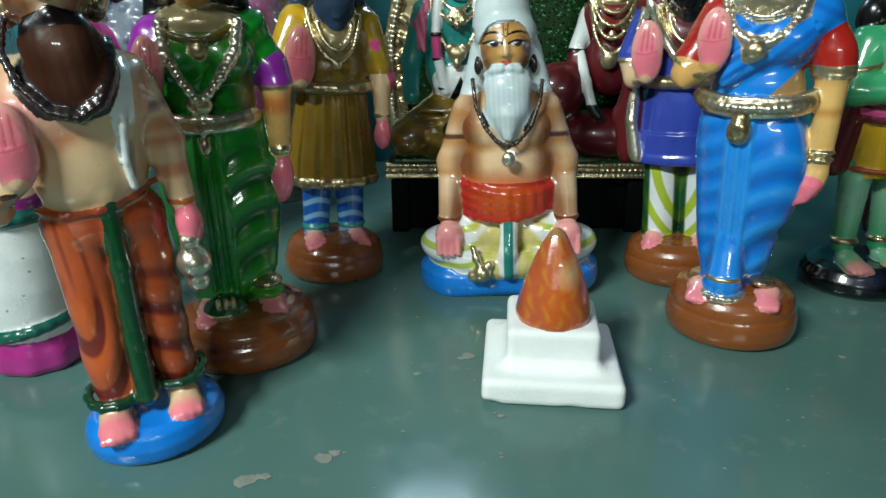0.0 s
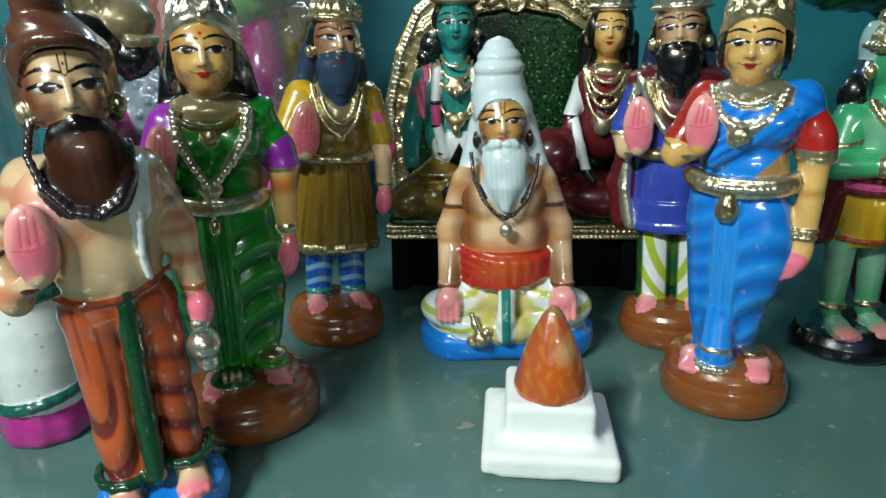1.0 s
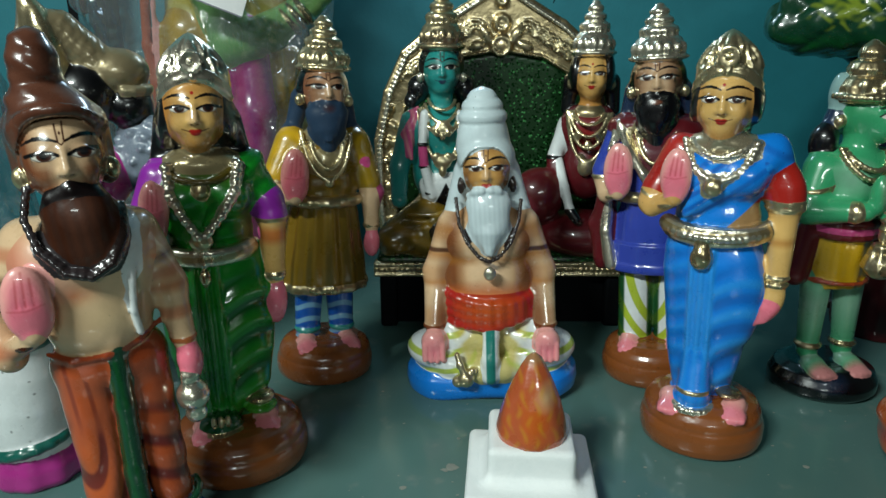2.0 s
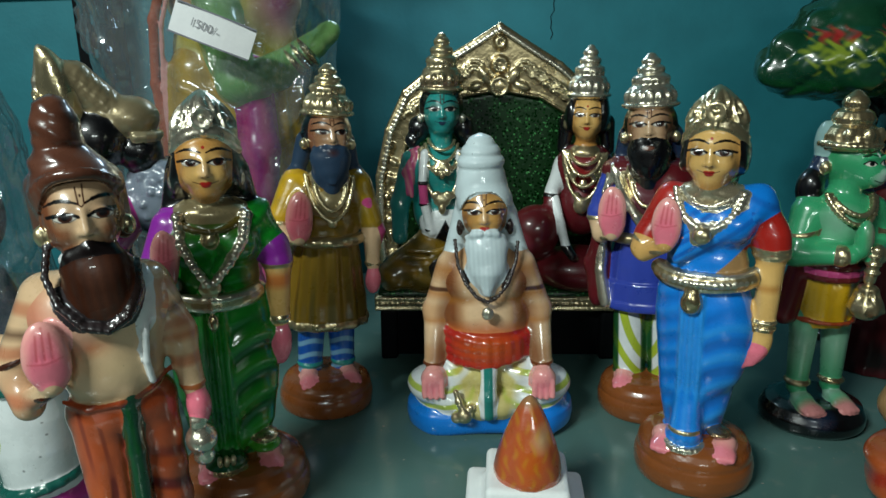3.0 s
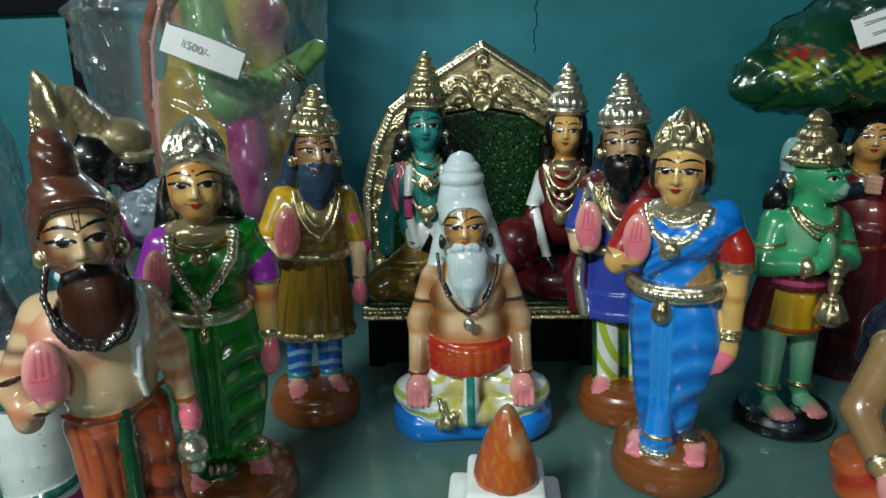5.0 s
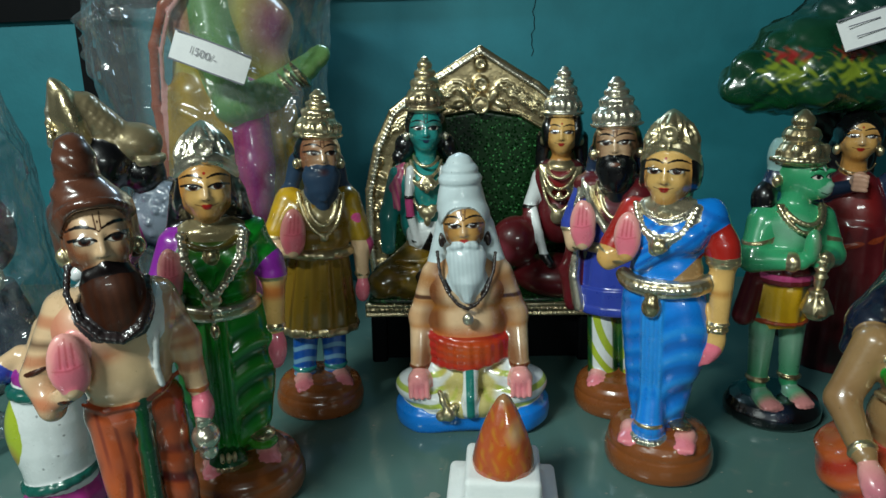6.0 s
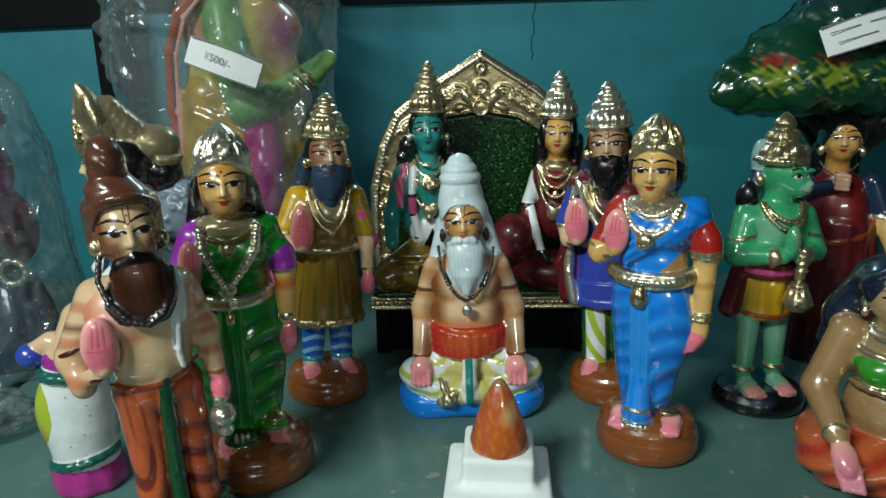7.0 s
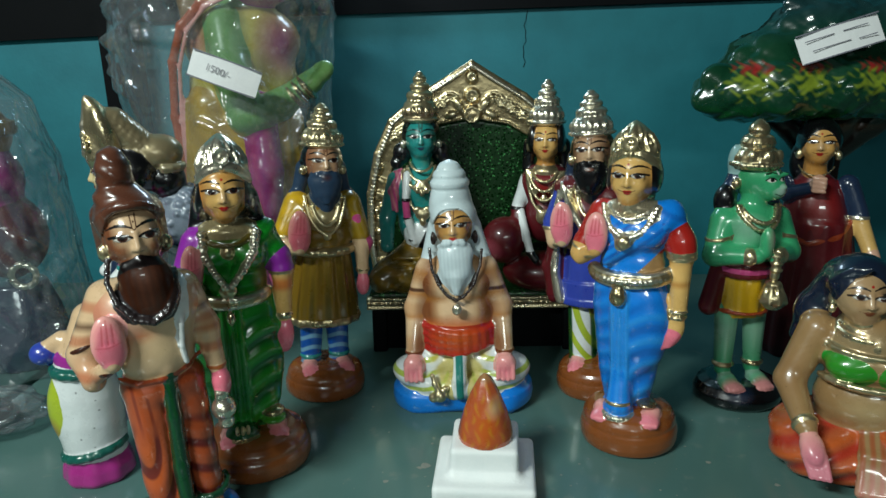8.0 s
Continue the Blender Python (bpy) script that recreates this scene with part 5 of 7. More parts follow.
    c.coat(lambda p: np.clip(1 - np.abs(p[:, 2] - 116 + 0.1 * np.abs(p[:, 0])) / 2.2, 0, 1) * 2, "brown", "arm", 0.9)
    c.coat(lambda p: np.clip(1 - np.abs(p[:, 2] - 88) / 4, 0, 1), "ochre", "arm", 0.7)
    c.coat(lambda p: np.clip(1 - np.abs(p[:, 2] - 128) / 8, 0, 1), "ochre", "arm", 0.55)
    # water pot by the knee
    for dx, dz, r in ((-24, 20, 4.5), (-18, 22, 6.5), (-22, 33, 3.2), (-13, 28, 3)):
        c.add(ball((dx, -35, dz), (r, r, r)), "gold", "pot", 1.5)
    c.chain([(-24, -33, 40), (-19, -37, 26)], [2.2, 2.6], "gold", "pot", 1)
    # beads and beard
    c.beads([(-22, -8, 150), (-20, -18, 134), (-14, -24, 121), (-6, -28, 112), (1, -29, 109), (8, -27, 112), (16, -23, 121), (22, -17, 136), (24, -8, 150)], 1.7, "trunk", 1.8)
    c.add(ball((1, -31, 101), (4.6, 3, 5.2)), "silver", "pendant", 0.6)
    # hair hangs over the shoulders and is wound up into a tall topknot
    c.add(ball((0, 6, 171), (21, 19, 23)), "beard", "hair", 4)
    for s in (-1, 1):
        c.add(limb((s * 17, 5, 166), (s * 23, 6, 142), 7, 7.5), "beard", "hair", 5)
    c.add(turned([(20, 182), (19, 190), (17.5, 197), (16.4, 201), (15.8, 202), (17.2, 204), (17.4, 207), (15.8, 209.5), (14.2, 211), (14.8, 213.5), (13.2, 216.5), (10.8, 218.5), (10.2, 220.5), (7.5, 224), (1, 226.5)], (-2, 5)), "beard", "hair", 1.5)
    c.add(trim(ball((0, 0, 178), (20.5, 20.5, 17)), lambda p: 187 - 22 * (np.abs(p[..., 0]) / 20) ** 3 - 2.0 * np.clip(p[..., 1] + 6, 0, 30)), "beard", "hair", 2)
    face(c, 0, -4, 170, 16.5, 17, 20, "skin", lips="lip", smile=False, mark="lines", eye=0.98, nose="pale",
         shade=((lambda p: np.ones(len(p)), "ochre", 0.40), (glow_at((-14, -14, 166), (11, 14, 18)), "cheek", 0.75), (glow_at((14, -14, 166), (11, 14, 18)), "cheek", 0.75), (glow_at((0, -14, 188), (20, 16, 7)), "cheek", 0.6), (glow_at((-5, -20, 179), (9, 12, 6)), "pale", 0.5)))
    for s in (-1, 1):
        c.add(ball((s * 18.5, -4, 158), (2.6, 2.8, 5.5)), "trunk", "ear", 0.5)
    c.add(ball((1, -14, 147), (16, 9, 11)), "beard", "beard", 3)
    c.add(ball((1, -18, 136), (14.5, 9, 19)), "beard", "beard", 5)
    c.add(limb((1, -21, 127), (1, -24, 116), 9, 4), "beard", "beard", 4)
    c.chain([(-13, -14, 154), (-8, -19, 157), (-3, -21.5, 158)], [1.8, 2.2], "beard", "beard", 2.5)
    c.chain([(13, -14, 154), (8, -19, 157), (3, -21.5, 158)], [1.8, 2.2], "beard", "beard", 2.5)
    rnd = random.Random(4)
    for i in range(15):
        u = (i - 7) / 7
        c.add(limb((1 + u * 14, -22.5 + 7 * u * u, 152 - 3 * u * u + rnd.uniform(-3, 3)), (1 + u * 5.5 + rnd.uniform(-1, 1), -27.5 + 4 * u * u, 117 + 6 * u * u), 0.9, 0.6), "beard", "beard", 0.9)
    c.coat(waves(1.9, 1, 0, 0.04, 1.2), "grey", "beard", 0.16)
    return place("clay_doll", c, 0.050, 0.470, -4, "seated clay doll of a white-bearded sage on blue base", lean=-2.4)


def maroon_shawl(c):
    c.coat(lambda p: edge(-10 - p[:, 0] + (p[:, 2] - 170) * -0.55, 1), "maroon", "trunk")
    c.coat(lambda p: np.ones(len(p)), "maroon", "breastplate", 0.9)
    c.add(ball((16, -3, 182), (20, 19, 22)), "maroon", "shawl", 5)
    c.chain([(-26, -8, 200), (-20, -20, 184), (-8, -25, 164), (2, -26, 146)], [2.6, 3.0, 3.2], "silver", "shawl_edge", 1.5)
    c.chain([(-34, -4, 150), (-36, -12, 118), (-32, -14, 92)], [3.0, 3.4, 4.5], "silver", "shawl_edge", 1.5)
    c.add(limb((-36, -2, 150), (-38, -4, 96), 7, 8), "maroon", "shawl", 4)
    c.add(ball((-22, 2, 198), (14, 14, 8)), "maroon", "shawl", 4)
    for i in range(3):
        c.chain([(-12 - i * 5, 0, 206 - i), (-22 - i * 4, -9, 200 - i * 3), (-27 - i * 3.5, -13, 188 - i * 4)], [1.3], "silver", "shawl_edge", 1.0)


blue_sari_lady()
green_sari_lady()
brown_beard_sage()
# This king's robe tones are kept dark for the shadow he stands in.
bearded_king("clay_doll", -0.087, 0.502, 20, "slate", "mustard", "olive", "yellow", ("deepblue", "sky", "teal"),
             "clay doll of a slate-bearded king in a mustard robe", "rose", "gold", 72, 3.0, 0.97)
bearded_king("clay_doll", 0.184, 0.496, -19, "black", "royal", "royal", "royal", ("white", "lime", "deepgreen"),
             "clay doll of a black-bearded king in a blue tunic", "maroon", "silver", 88, -4.0, 1.0, maroon_shawl)
white_beard_sage()


# ---- throne with the seated pair ----
def throne(x, y):
    root = new("throne")
    root.location = (x, y, 0)

    def piece(name, c, label="", mat=None):
        ob = new(name, c.mesh(name))
        ob.parent = root
        if mat:
            ob.data.materials.clear()
            ob.data.materials.append(mat)
        return tagged(ob, label)

    outline = [(-112, 60), (-118, 110), (-117, 165), (-107, 210), (-90, 246), (-58, 272), (-24, 292), (0, 307)]
    outline = outline + [(-a, b) for a, b in outline[-2::-1]]
    hole = [(-96, 66), (-99, 110), (-97, 160), (-88, 195), (-70, 222), (-40, 240), (0, 247)]
    hole = hole + [(-a, b) for a, b in hole[-2::-1]]
    c = Clay(1.4)
    c.add(prism(outline, 8, 20, 4), "oldgold", "f", 1)
    f, lo, hi = prism(hole, -2, 30, 0.5)
    c.add((f, lo, hi), "oldgold", "f", 1, carve=True)
    edge_pts = [(a, 7, b) for a, b in outline]
    c.chain(edge_pts, [3.0], "oldgold", "f", 1.5)
    c.beads([(a * 0.97, 4, b - 3) for a, b in outline], 2.4, "silver", 1.8)
    c.beads([(a * 1.02, 6, b + 2) for a, b in hole], 1.7, "oldgold", 1.7)
    # scrolls in relief
    rnd = random.Random(3)
    for s in (-1, 1):
        for i in range(9):
            u = i / 8
            cx, cz = s * (107 - 5 * u * u), 72 + 118 * u
            for k in range(3):
                a = rnd.uniform(0, 6.3)
                c.add(ball((cx + 3.6 * math.cos(a + 2.1 * k), 7, cz + 4.6 * math.sin(a + 2.1 * k)), (3.4, 2.6, 3.8)), "oldgold", "f", 0.8)
        for i in range(7):
            u = i / 6
            cx, cz = s * (24 + 62 * u), 263 - 40 * u
            for q in range(3):
                r = 12 - 3.6 * q
                arc = [(cx + s * r * math.cos(t), 6 - q * 0.5, cz + r * math.sin(t)) for t in np.linspace(-0.4, 2.4, 6)]
                c.chain(arc, [1.3], "gold", "f", 0.6)
    for i in range(3):
        c.add(ball((0, 6, 252 + i * 20), (11 - 2.5 * i, 5, 10 - 1.5 * i)), "oldgold", "f", 1.5)
        c.chain([((8 - 2 * i) * math.sin(a), 1.5, 252 + i * 20 + (8 - 2 * i) * math.cos(a)) for a in np.linspace(0, 6.28, 10)], [1.6], "gold", "f", 0.7)
    for s in (-1, 1):
        c.add(ball((s * 14, 5, 262), (5, 4, 9), (0, s * 30, 0)), "gold", "f", 1)
        c.add(ball((s * 22, 5, 252), (8, 4, 4.5), (0, s * 20, 0)), "gold", "f", 1)
    piece("back_frame", c, "gilt scrolled frame of the throne back")
    c = Clay(2.0)
    c.add(prism([(a * 1.03, b) for a, b in hole], 11, 18, 1), "bottle", "", 1)
    piece("back_panel", c, "dark green glitter panel", GLITTER)
    c = Clay(2.0)
    c.add(slab((0, -27, 62), (114, 38, 9), 5), "bottle", "", 1)
    piece("seat_cushion", c, "dark green glittering seat cushion", GLITTER)
    c = Clay(1.4)
    c.add(slab((0, -60, 58), (117, 6, 7.5), 2), "oldgold", "", 1)
    for k in range(3):
        c.beads([(-115, -66.5, 53 + 5 * k), (115, -66.5, 53 + 5 * k)], 2.0, "gold" if k != 1 else "oldgold", 1.9 + 0.5 * (k == 1))
    piece("seat_trim", c, "gilt beaded trim along the seat edge")
    part("seat_box", box_bm(-0.112, 0.112, -0.052, 0.010, 0.0, 0.053, 0.002), BLACK_STEEL, root, "black throne base")
    for s in (-1, 1):
        for yy in (-0.055, 0.004):
            part("leg", box_bm(s * 0.104 - 0.008, s * 0.104 + 0.008, yy - 0.008, yy + 0.008, 0.0, 0.050, 0.003), BLACK_STEEL, root)
    return tagged(root, "gilt-backed throne with a dark green glitter panel", "throne")


throne(0.066, 0.640)


def seated_prince():
    c = clay_for("teal", 1.2)
    c.add(ball((-4, -6, 22), (52, 34, 24)), "mustard", "lap", 6)
    c.add(limb((-10, -6, 40), (-44, -22, 20), 20, 15), "mustard", "lap", 5)
    c.add(limb((10, -6, 36), (36, -20, 18), 19, 14), "mustard", "lap", 5)
    for i in range(6):
        c.chain([(-50 + i * 4, -30, 10 + i * 7), (-30 + i * 5, -36, 16 + i * 6), (-8 + i * 4, -34, 30 + i * 5)], [1.8], "mustard", "lap", 3)
    c.coat(waves(0.42, 0.5, 0, 0.9, 1.4), "olive", "lap", 0.7)
    c.add(limb((-2, -38, 30), (4, -42, 6), 9, 8), "white", "cloth", 3)
    c.add(ball((0, 0, 78), (26, 19, 30)), "teal", "trunk", 5)
    c.add(ball((0, 1, 114), (33, 20, 23)), "teal", "trunk", 8)
    c.add(ball((2, -14, 66), (22, 10, 16)), "white", "cloth", 4)
    c.coat(lambda p: edge(np.abs(p[:, 0] - 3) + (p[:, 2] - 56) * 0.5 - 8), "black", "cloth")
    for s in (-1, 1):
        c.add(limb((s * 25, 1, 122), (s * 38, -4, 84), 11, 8.5), "teal", "arm", 6)
    c.add(limb((-38, -4, 82), (-38, -20, 56), 8.5, 7), "teal", "arm", 3)
    c.add(limb((38, -4, 82), (33, -22, 62), 8.5, 7), "teal", "arm", 3)
    for i in range(5):
        c.chain([(-21 - i * 3.0, -6 + i * 1.5, 134 - i * 2), (-28 - i * 2.2, -13 + i * 2.5, 116 - i * 2), (-27 - i * 2.8, -14 + i * 3, 92 + i * 2)], [2.4, 2.8, 2.0], "rose", "scarf", 2.5)
    c.coat(waves(1.1, 1, 0, 0.25, 1.1), "palepink", "scarf", 0.45)
    c.chain([(-15, -14, 130), (-17, -19, 108)], [4.0], "white", "stole", 3)
    c.chain([(-17, -19, 102), (-16, -20, 88)], [4.2], "rose", "stole", 2)
    c.chain([(-15, -20, 84), (-9, -20, 60)], [4.4], "white", "stole", 2)
    for x, z in ((-17, 105), (-16, 85.5), (-10, 62)):
        c.add(ball((x, -20, z), (5.2, 4.4, 1.8)), "black", "stole", 0.5)
    c.chain([(15, -14, 130), (18, -19, 108), (15, -20, 84)], [3.6], "white", "stole", 2)
    for rx, dz, dr in ((12, 142, 8), (15, 138, 14), (18, 135, 22), (20, 133, 44)):
        c.beads(arc_pts(0, -4, dz, rx, rx * 0.5 + 10, dr), 1.8, "gold", 1.5)
    c.add(ball((0, -21, 118), (9, 3.5, 6)), "gold", "pendant", 2.5)
    for u in (-5, 0, 5):
        c.add(ball((u, -24, 112 + abs(u) * 0.6), (2.4, 2, 3.4)), "gold", "pendant", 0.8)
    c.add(ball((0, -22, 90), (8, 4, 7)), "gold", "pendant", 2.0)
    c.add(ball((0, -24, 82), (3.5, 3, 5)), "oldgold", "pendant", 1.0)
    for s in (-1, 1):
        c.add(ball((s * 6, -23, 95), (4.5, 2.5, 3), (0, s * 35, 0)), "gold", "pendant", 1.0)
    c.beads([(16, -16, 130), (20, -19, 110), (14, -22, 96), (4, -24, 90)], 2.2, "gold", 1.7)
    for s in (-1, 1):
        c.add(ball((s * 20, 8, 150), (10, 10, 12)), "black", "hair", 4)
        c.add(ball((s * 26, 6, 140), (7, 8, 7)), "black", "hair", 3)
    c.add(ball((0, 5, 170), (20, 18, 22)), "black", "hair", 3)
    c.add(limb((0, 0, 134), (0, 0, 150), 10, 10), "teal", "neck", 4)
    face(c, 0, -4, 166, 15.5, 17, 20, "teal", mark="lines", lips="navy", iris="black", shade=((lambda p: np.clip((np.abs(p[:, 0]) - 7) / 9, 0, 1), "bottle", 0.4), (lambda p: np.clip((150 - p[:, 2]) / 5, 0, 1), "bottle", 0.3)))
    for s in (-1, 1):
        c.add(ball((s * 19, -2, 160), (3, 3, 4)), "silver", "ear", 0.5)
    tall_crown(c, 0, 2, 183, 18.5, "gold", 0.97)
    c.coat(lambda p: edge(p[:, 2] - 196, 6), "copper", "crown", 0.7)
    return place("clay_doll", c, 0.011, 0.598, 2, "clay doll of a teal-skinned prince seated on the throne", 0.066)


def seated_princess():
    c = clay_for("skin", 1.2)
    c.add(ball((0, -4, 20), (44, 32, 22)), "maroon", "lap", 6)
    c.add(ball((-42, -14, 56), (24, 22, 26), (0, 25, 0)), "maroon", "lap", 5)
    c.add(ball((26, -18, 22), (22, 22, 18)), "maroon", "lap", 5)
    c.coat(glow_at((-52, -24, 50), (16, 18, 14)), "pink", "lap", 0.45)
    c.add(ball((0, 0, 78), (22, 17, 26)), "maroon", "trunk", 5)
    c.add(ball((0, 1, 115), (26, 16, 23)), "maroon", "trunk", 7)
    c.add(ball((0, -2, 130), (14, 12, 7)), "oldgold", "collar", 4)
    c.coat(glow_at((0, -16, 112), (22, 16, 20)), "red", "trunk", 0.5)
    c.chain([(-24, -10, 86), (-18, -22, 66), (-12, -30, 48)], [4.0, 4.4, 4.0], "white", "stole", 2)
    c.chain([(-12, -30, 47), (-6, -33, 40)], [4.4, 4.0], "black", "stole", 2)
    for s in (-1, 1):
        c.add(limb((s * 19, 1, 118), (s * 28, -4, 94), 8, 6.5), "white", "sleeve", 6)
        c.add(ball((s * 29, -5, 90), (7, 7, 2.2)), "black", "cuff", 0.6)
        c.add(limb((s * 29, -5, 88), (s * 28, -18, 66), 6.5, 6), "maroon", "arm", 3)
    c.add(limb((-30, -18, 62), (-28, -22, 44), 6, 5), "maroon", "arm", 2)
    for rx, dr in ((14, 10), (17, 20), (19, 30), (20, 42)):
        c.beads(arc_pts(0, -4, 131, rx, 17, dr), 1.9, "gold", 1.5)
    for u, z in ((-8, 112), (8, 112), (0, 104), (-5, 92), (6, 90)):
        c.add(ball((u, -18, z), (3.4, 2.6, 4.2)), "gold", "pendant", 1.5)
    c.add(ball((-1, -20, 84), (7, 4, 8)), "gold", "pendant", 1.5)
    for s in (-1, 1):
        c.add(limb((s * 17, 7, 156), (s * 20, 8, 132), 8, 6), "black", "hair", 3)
    c.add(ball((0, 5, 164), (19, 17, 22)), "black", "hair", 3)
    c.add(limb((0, 0, 126), (0, 0, 144), 9, 9), "skin", "neck", 4)
    c.coat(band(120, 146, 4), "ochre", "neck", 0.7)
    for s in (-1, 1):
        c.add(ball((s * 14, -1, 164), (5.5, 12, 16)), "black", "hair", 3)
    face(c, 0, -4, 161, 14.5, 16, 19, "skin", mark="dot", eye=0.92, shade=((lambda p: np.clip((np.abs(p[:, 0]) - 6) / 8, 0, 1), "ochre", 0.7), (glow_at((0, -10, 146), (18, 16, 10)), "ochre", 0.6),))
    for s in (-1, 1):
        c.add(ball((s * 18, -2, 154), (3, 3, 4)), "gold", "ear", 0.5)
    tall_crown(c, 0, 2, 178, 17.5, "silver", 0.88)
    return place("clay_doll", c, 0.142, 0.600, -12, "clay doll of a princess in maroon seated on the throne", 0.066)


def monkey_devotee():
    c = clay_for("jade", 1.2)
    c.add(turned([(36, 0), (40, 4), (40, 11), (36, 18), (28, 22)], (4, 0), 0.9), "black", "base", 2)
    c.coat(glow_at((-10, -26, 16), (14, 14, 10)), "navy", "base", 0.8)
    for s, x in ((-1, -13), (1, 14)):
        c.add(limb((x, 2, 92), (x + s * 1, -2, 32), 11, 7.5), "jade", "leg", 4)
        foot(c, x + s, -14, 24, s * 12, "jade", 1.15)
        c.add(ball((x + s, -2, 37), (10, 10, 3.5)), "oldgold", "anklet", 0.6)
    c.coat(lambda p: np.clip(0.9 - np.abs(p[:, 2] - 70) / 40, 0, 1), "white", "leg", 0.30)
    # Pale chest patch: a highlight put into the jade paint.
    c.coat(glow_at((-14, -20, 168), (22, 16, 16)), "white", "trunk", 0.3)
    c.coat(lambda p: np.clip((-16 - p[:, 1]) / 8, 0, 1), "pink", "foot", 0.7)
    c.coat(lambda p: np.clip((p[:, 1] + 20) / 10, 0, 1), "white", "foot", 0.3)
    c.add(turned([(19, 84), (20.5, 88), (21.5, 104), (21.5, 122), (20, 132)], (0, 0), 0.78, ripple=0.8, count=9), "yellow", "skirt", 3)
    for i in range(3):
        c.chain([(24 * math.sin(a), -18.5 * math.cos(a), 126 + i * 4.5 - 2 * math.cos(a)) for a in np.linspace(-1.6, 1.6, 11)], [2.8], ("maroon", "rose", "maroon")[i], "belt", 1)
    c.add(limb((-24, 2, 128), (-30, 4, 92), 8, 9), "maroon", "cloth", 3)
    c.chain([(22 * math.sin(a), -19.5 * math.cos(a), 90) for a in np.linspace(-1.4, 1.4, 9)], [1.5], "rust", "hem", 1)
    c.add(ball((0, 0, 152), (29, 20, 26)), "jade", "trunk", 5)
    c.add(ball((0, 1, 170), (32, 19, 18)), "jade", "trunk", 5)
    for s in (-1, 1):
        c.add(limb((s * 25, 1, 172), (s * 35, -6, 144), 11.5, 9.5), "jade", "arm", 6)
        c.add(limb((s * 35, -6, 142), (s * 8, -27, 146), 9.5, 7), "jade", "arm", 4)
        c.add(ball((s * 31, -3, 158), (11.5, 11.5, 3), (0, s * 12, 0)), "oldgold", "band", 0.6)
        c.add(ball((s * 14, -25, 145), (6.5, 8, 8)), "gold", "cuff", 0.6)
    c.add(ball((-2, -30, 158), (6, 6, 14)), "jade", "hand", 2)
    c.coat(glow_at((2, -34, 162), (8, 10, 16)), "rose", "hand", 0.5)
    c.chain([(8, -32, 150), (8, -30, 128)], [4.0], "gold", "mace", 1)
    for z in (146, 140, 134):
        c.add(ball((8, -31, z), (5.4, 5.4, 2.2)), "gold", "mace", 0.6)
    c.add(ball((9, -30, 108), (11, 11, 10.5)), "gold", "mace", 2)
    c.add(ball((8, -30, 121), (7, 7, 3.5)), "oldgold", "mace", 1)
    for i in range(8):
        a = i * 0.785
        c.add(limb((8 + 5 * math.sin(a), -30 - 5 * math.cos(a), 122), (9 + 10.5 * math.sin(a), -30 - 10.5 * math.cos(a), 106), 1.6, 2), "gold", "mace", 1)
    for rx, dr in ((17, 13), (20, 20)):
        c.beads(arc_pts(0, -4, 186, rx, 18, dr), 2.2, "gold", 1.6)
    for s in (-1, 1):
        c.add(limb((s * 14, 8, 206), (s * 24, 8, 184), 8, 6), "navy", "hair", 4)
    c.add(limb((0, 0, 182), (2, 0, 198), 11, 11), "jade", "neck", 4)
    c.add(ball((2, 3, 209), (17, 17, 19)), "jade", "face", 3)
    c.add(ball((8, -7, 206), (12, 12, 14)), "jade", "face", 5)
    c.add(ball((11, -12, 199), (9, 8, 7.5), (0, 0, -20)), "jade", "muzzle", 6)
    c.add(ball((14, -19, 203), (3.4, 2.0, 2.2)), "jade", "muzzle", 2.0)
    c.coat(glow_at((14, -19, 200), (10, 10, 8)), "white", "muzzle", 0.65)
    c.coat(stroke([(7, 197.5), (12, 195.8), (18, 197.5)], 0.4, -8), "bottle", "muzzle", 0.9)
    for ex, ez in ((3.5, 209), (14.0, 209.5)):
        c.add(ball((ex + 1, -17 if ex < 8 else -16, ez + 4.2), (5, 2.5, 1.8)), "jade", "face", 2.5)
        c.coat(spot(ex, ez, 3.4, 1.7, -6, 0.3), "eyewhite", "face")
        c.coat(spot(ex + 0.6, ez + 0.2, 1.6, 1.7, -6, 0.3), "black", "face")
        c.coat(stroke([(ex - 4, ez - 0.2), (ex - 1.5, ez + 1.8), (ex + 1.5, ez + 1.8), (ex + 4, ez)], 0.5, -6), "black", "face")
        c.coat(stroke([(ex - 4, ez + 5), (ex, ez + 6.6), (ex + 4, ez + 5.6)], 0.55, -6), "bottle", "face")
    c.coat(stroke([(9, 214), (9, 219)], 0.7, -6), "white", "face", 0.8)
    c.coat(lambda p: np.clip((-2 - p[:, 0]) / 12, 0, 1), "deepgreen", "face", 0.35)
    c.add(ball((-15, 8, 222), (6, 8, 15)), "teal", "cap", 3)
    c.coat(lambda p: np.ones(len(p)), "white", "cap", 0.35)
    c.add(ball((-23, 6, 190), (9, 10, 12)), "black", "hair", 4)
    for s in (-1, 1):
        c.add(ball((2 + s * 19, 0, 204), (3.4, 3.4, 4.4)), "oldgold", "ear", 0.5)
    c.add(turned([(18.5, 217), (20, 221), (19, 228), (16, 233), (13, 235), (14.5, 239), (12, 244), (8, 246), (9, 250), (7, 254), (1, 259)], (0, 2), ripple=0.2, count=16), "oldgold", "crown", 1)
    c.beads([(20 * math.sin(a), 2 - 20 * math.cos(a), 221) for a in np.linspace(-1.8, 1.8, 18)], 2.2, "gold", 1.7)
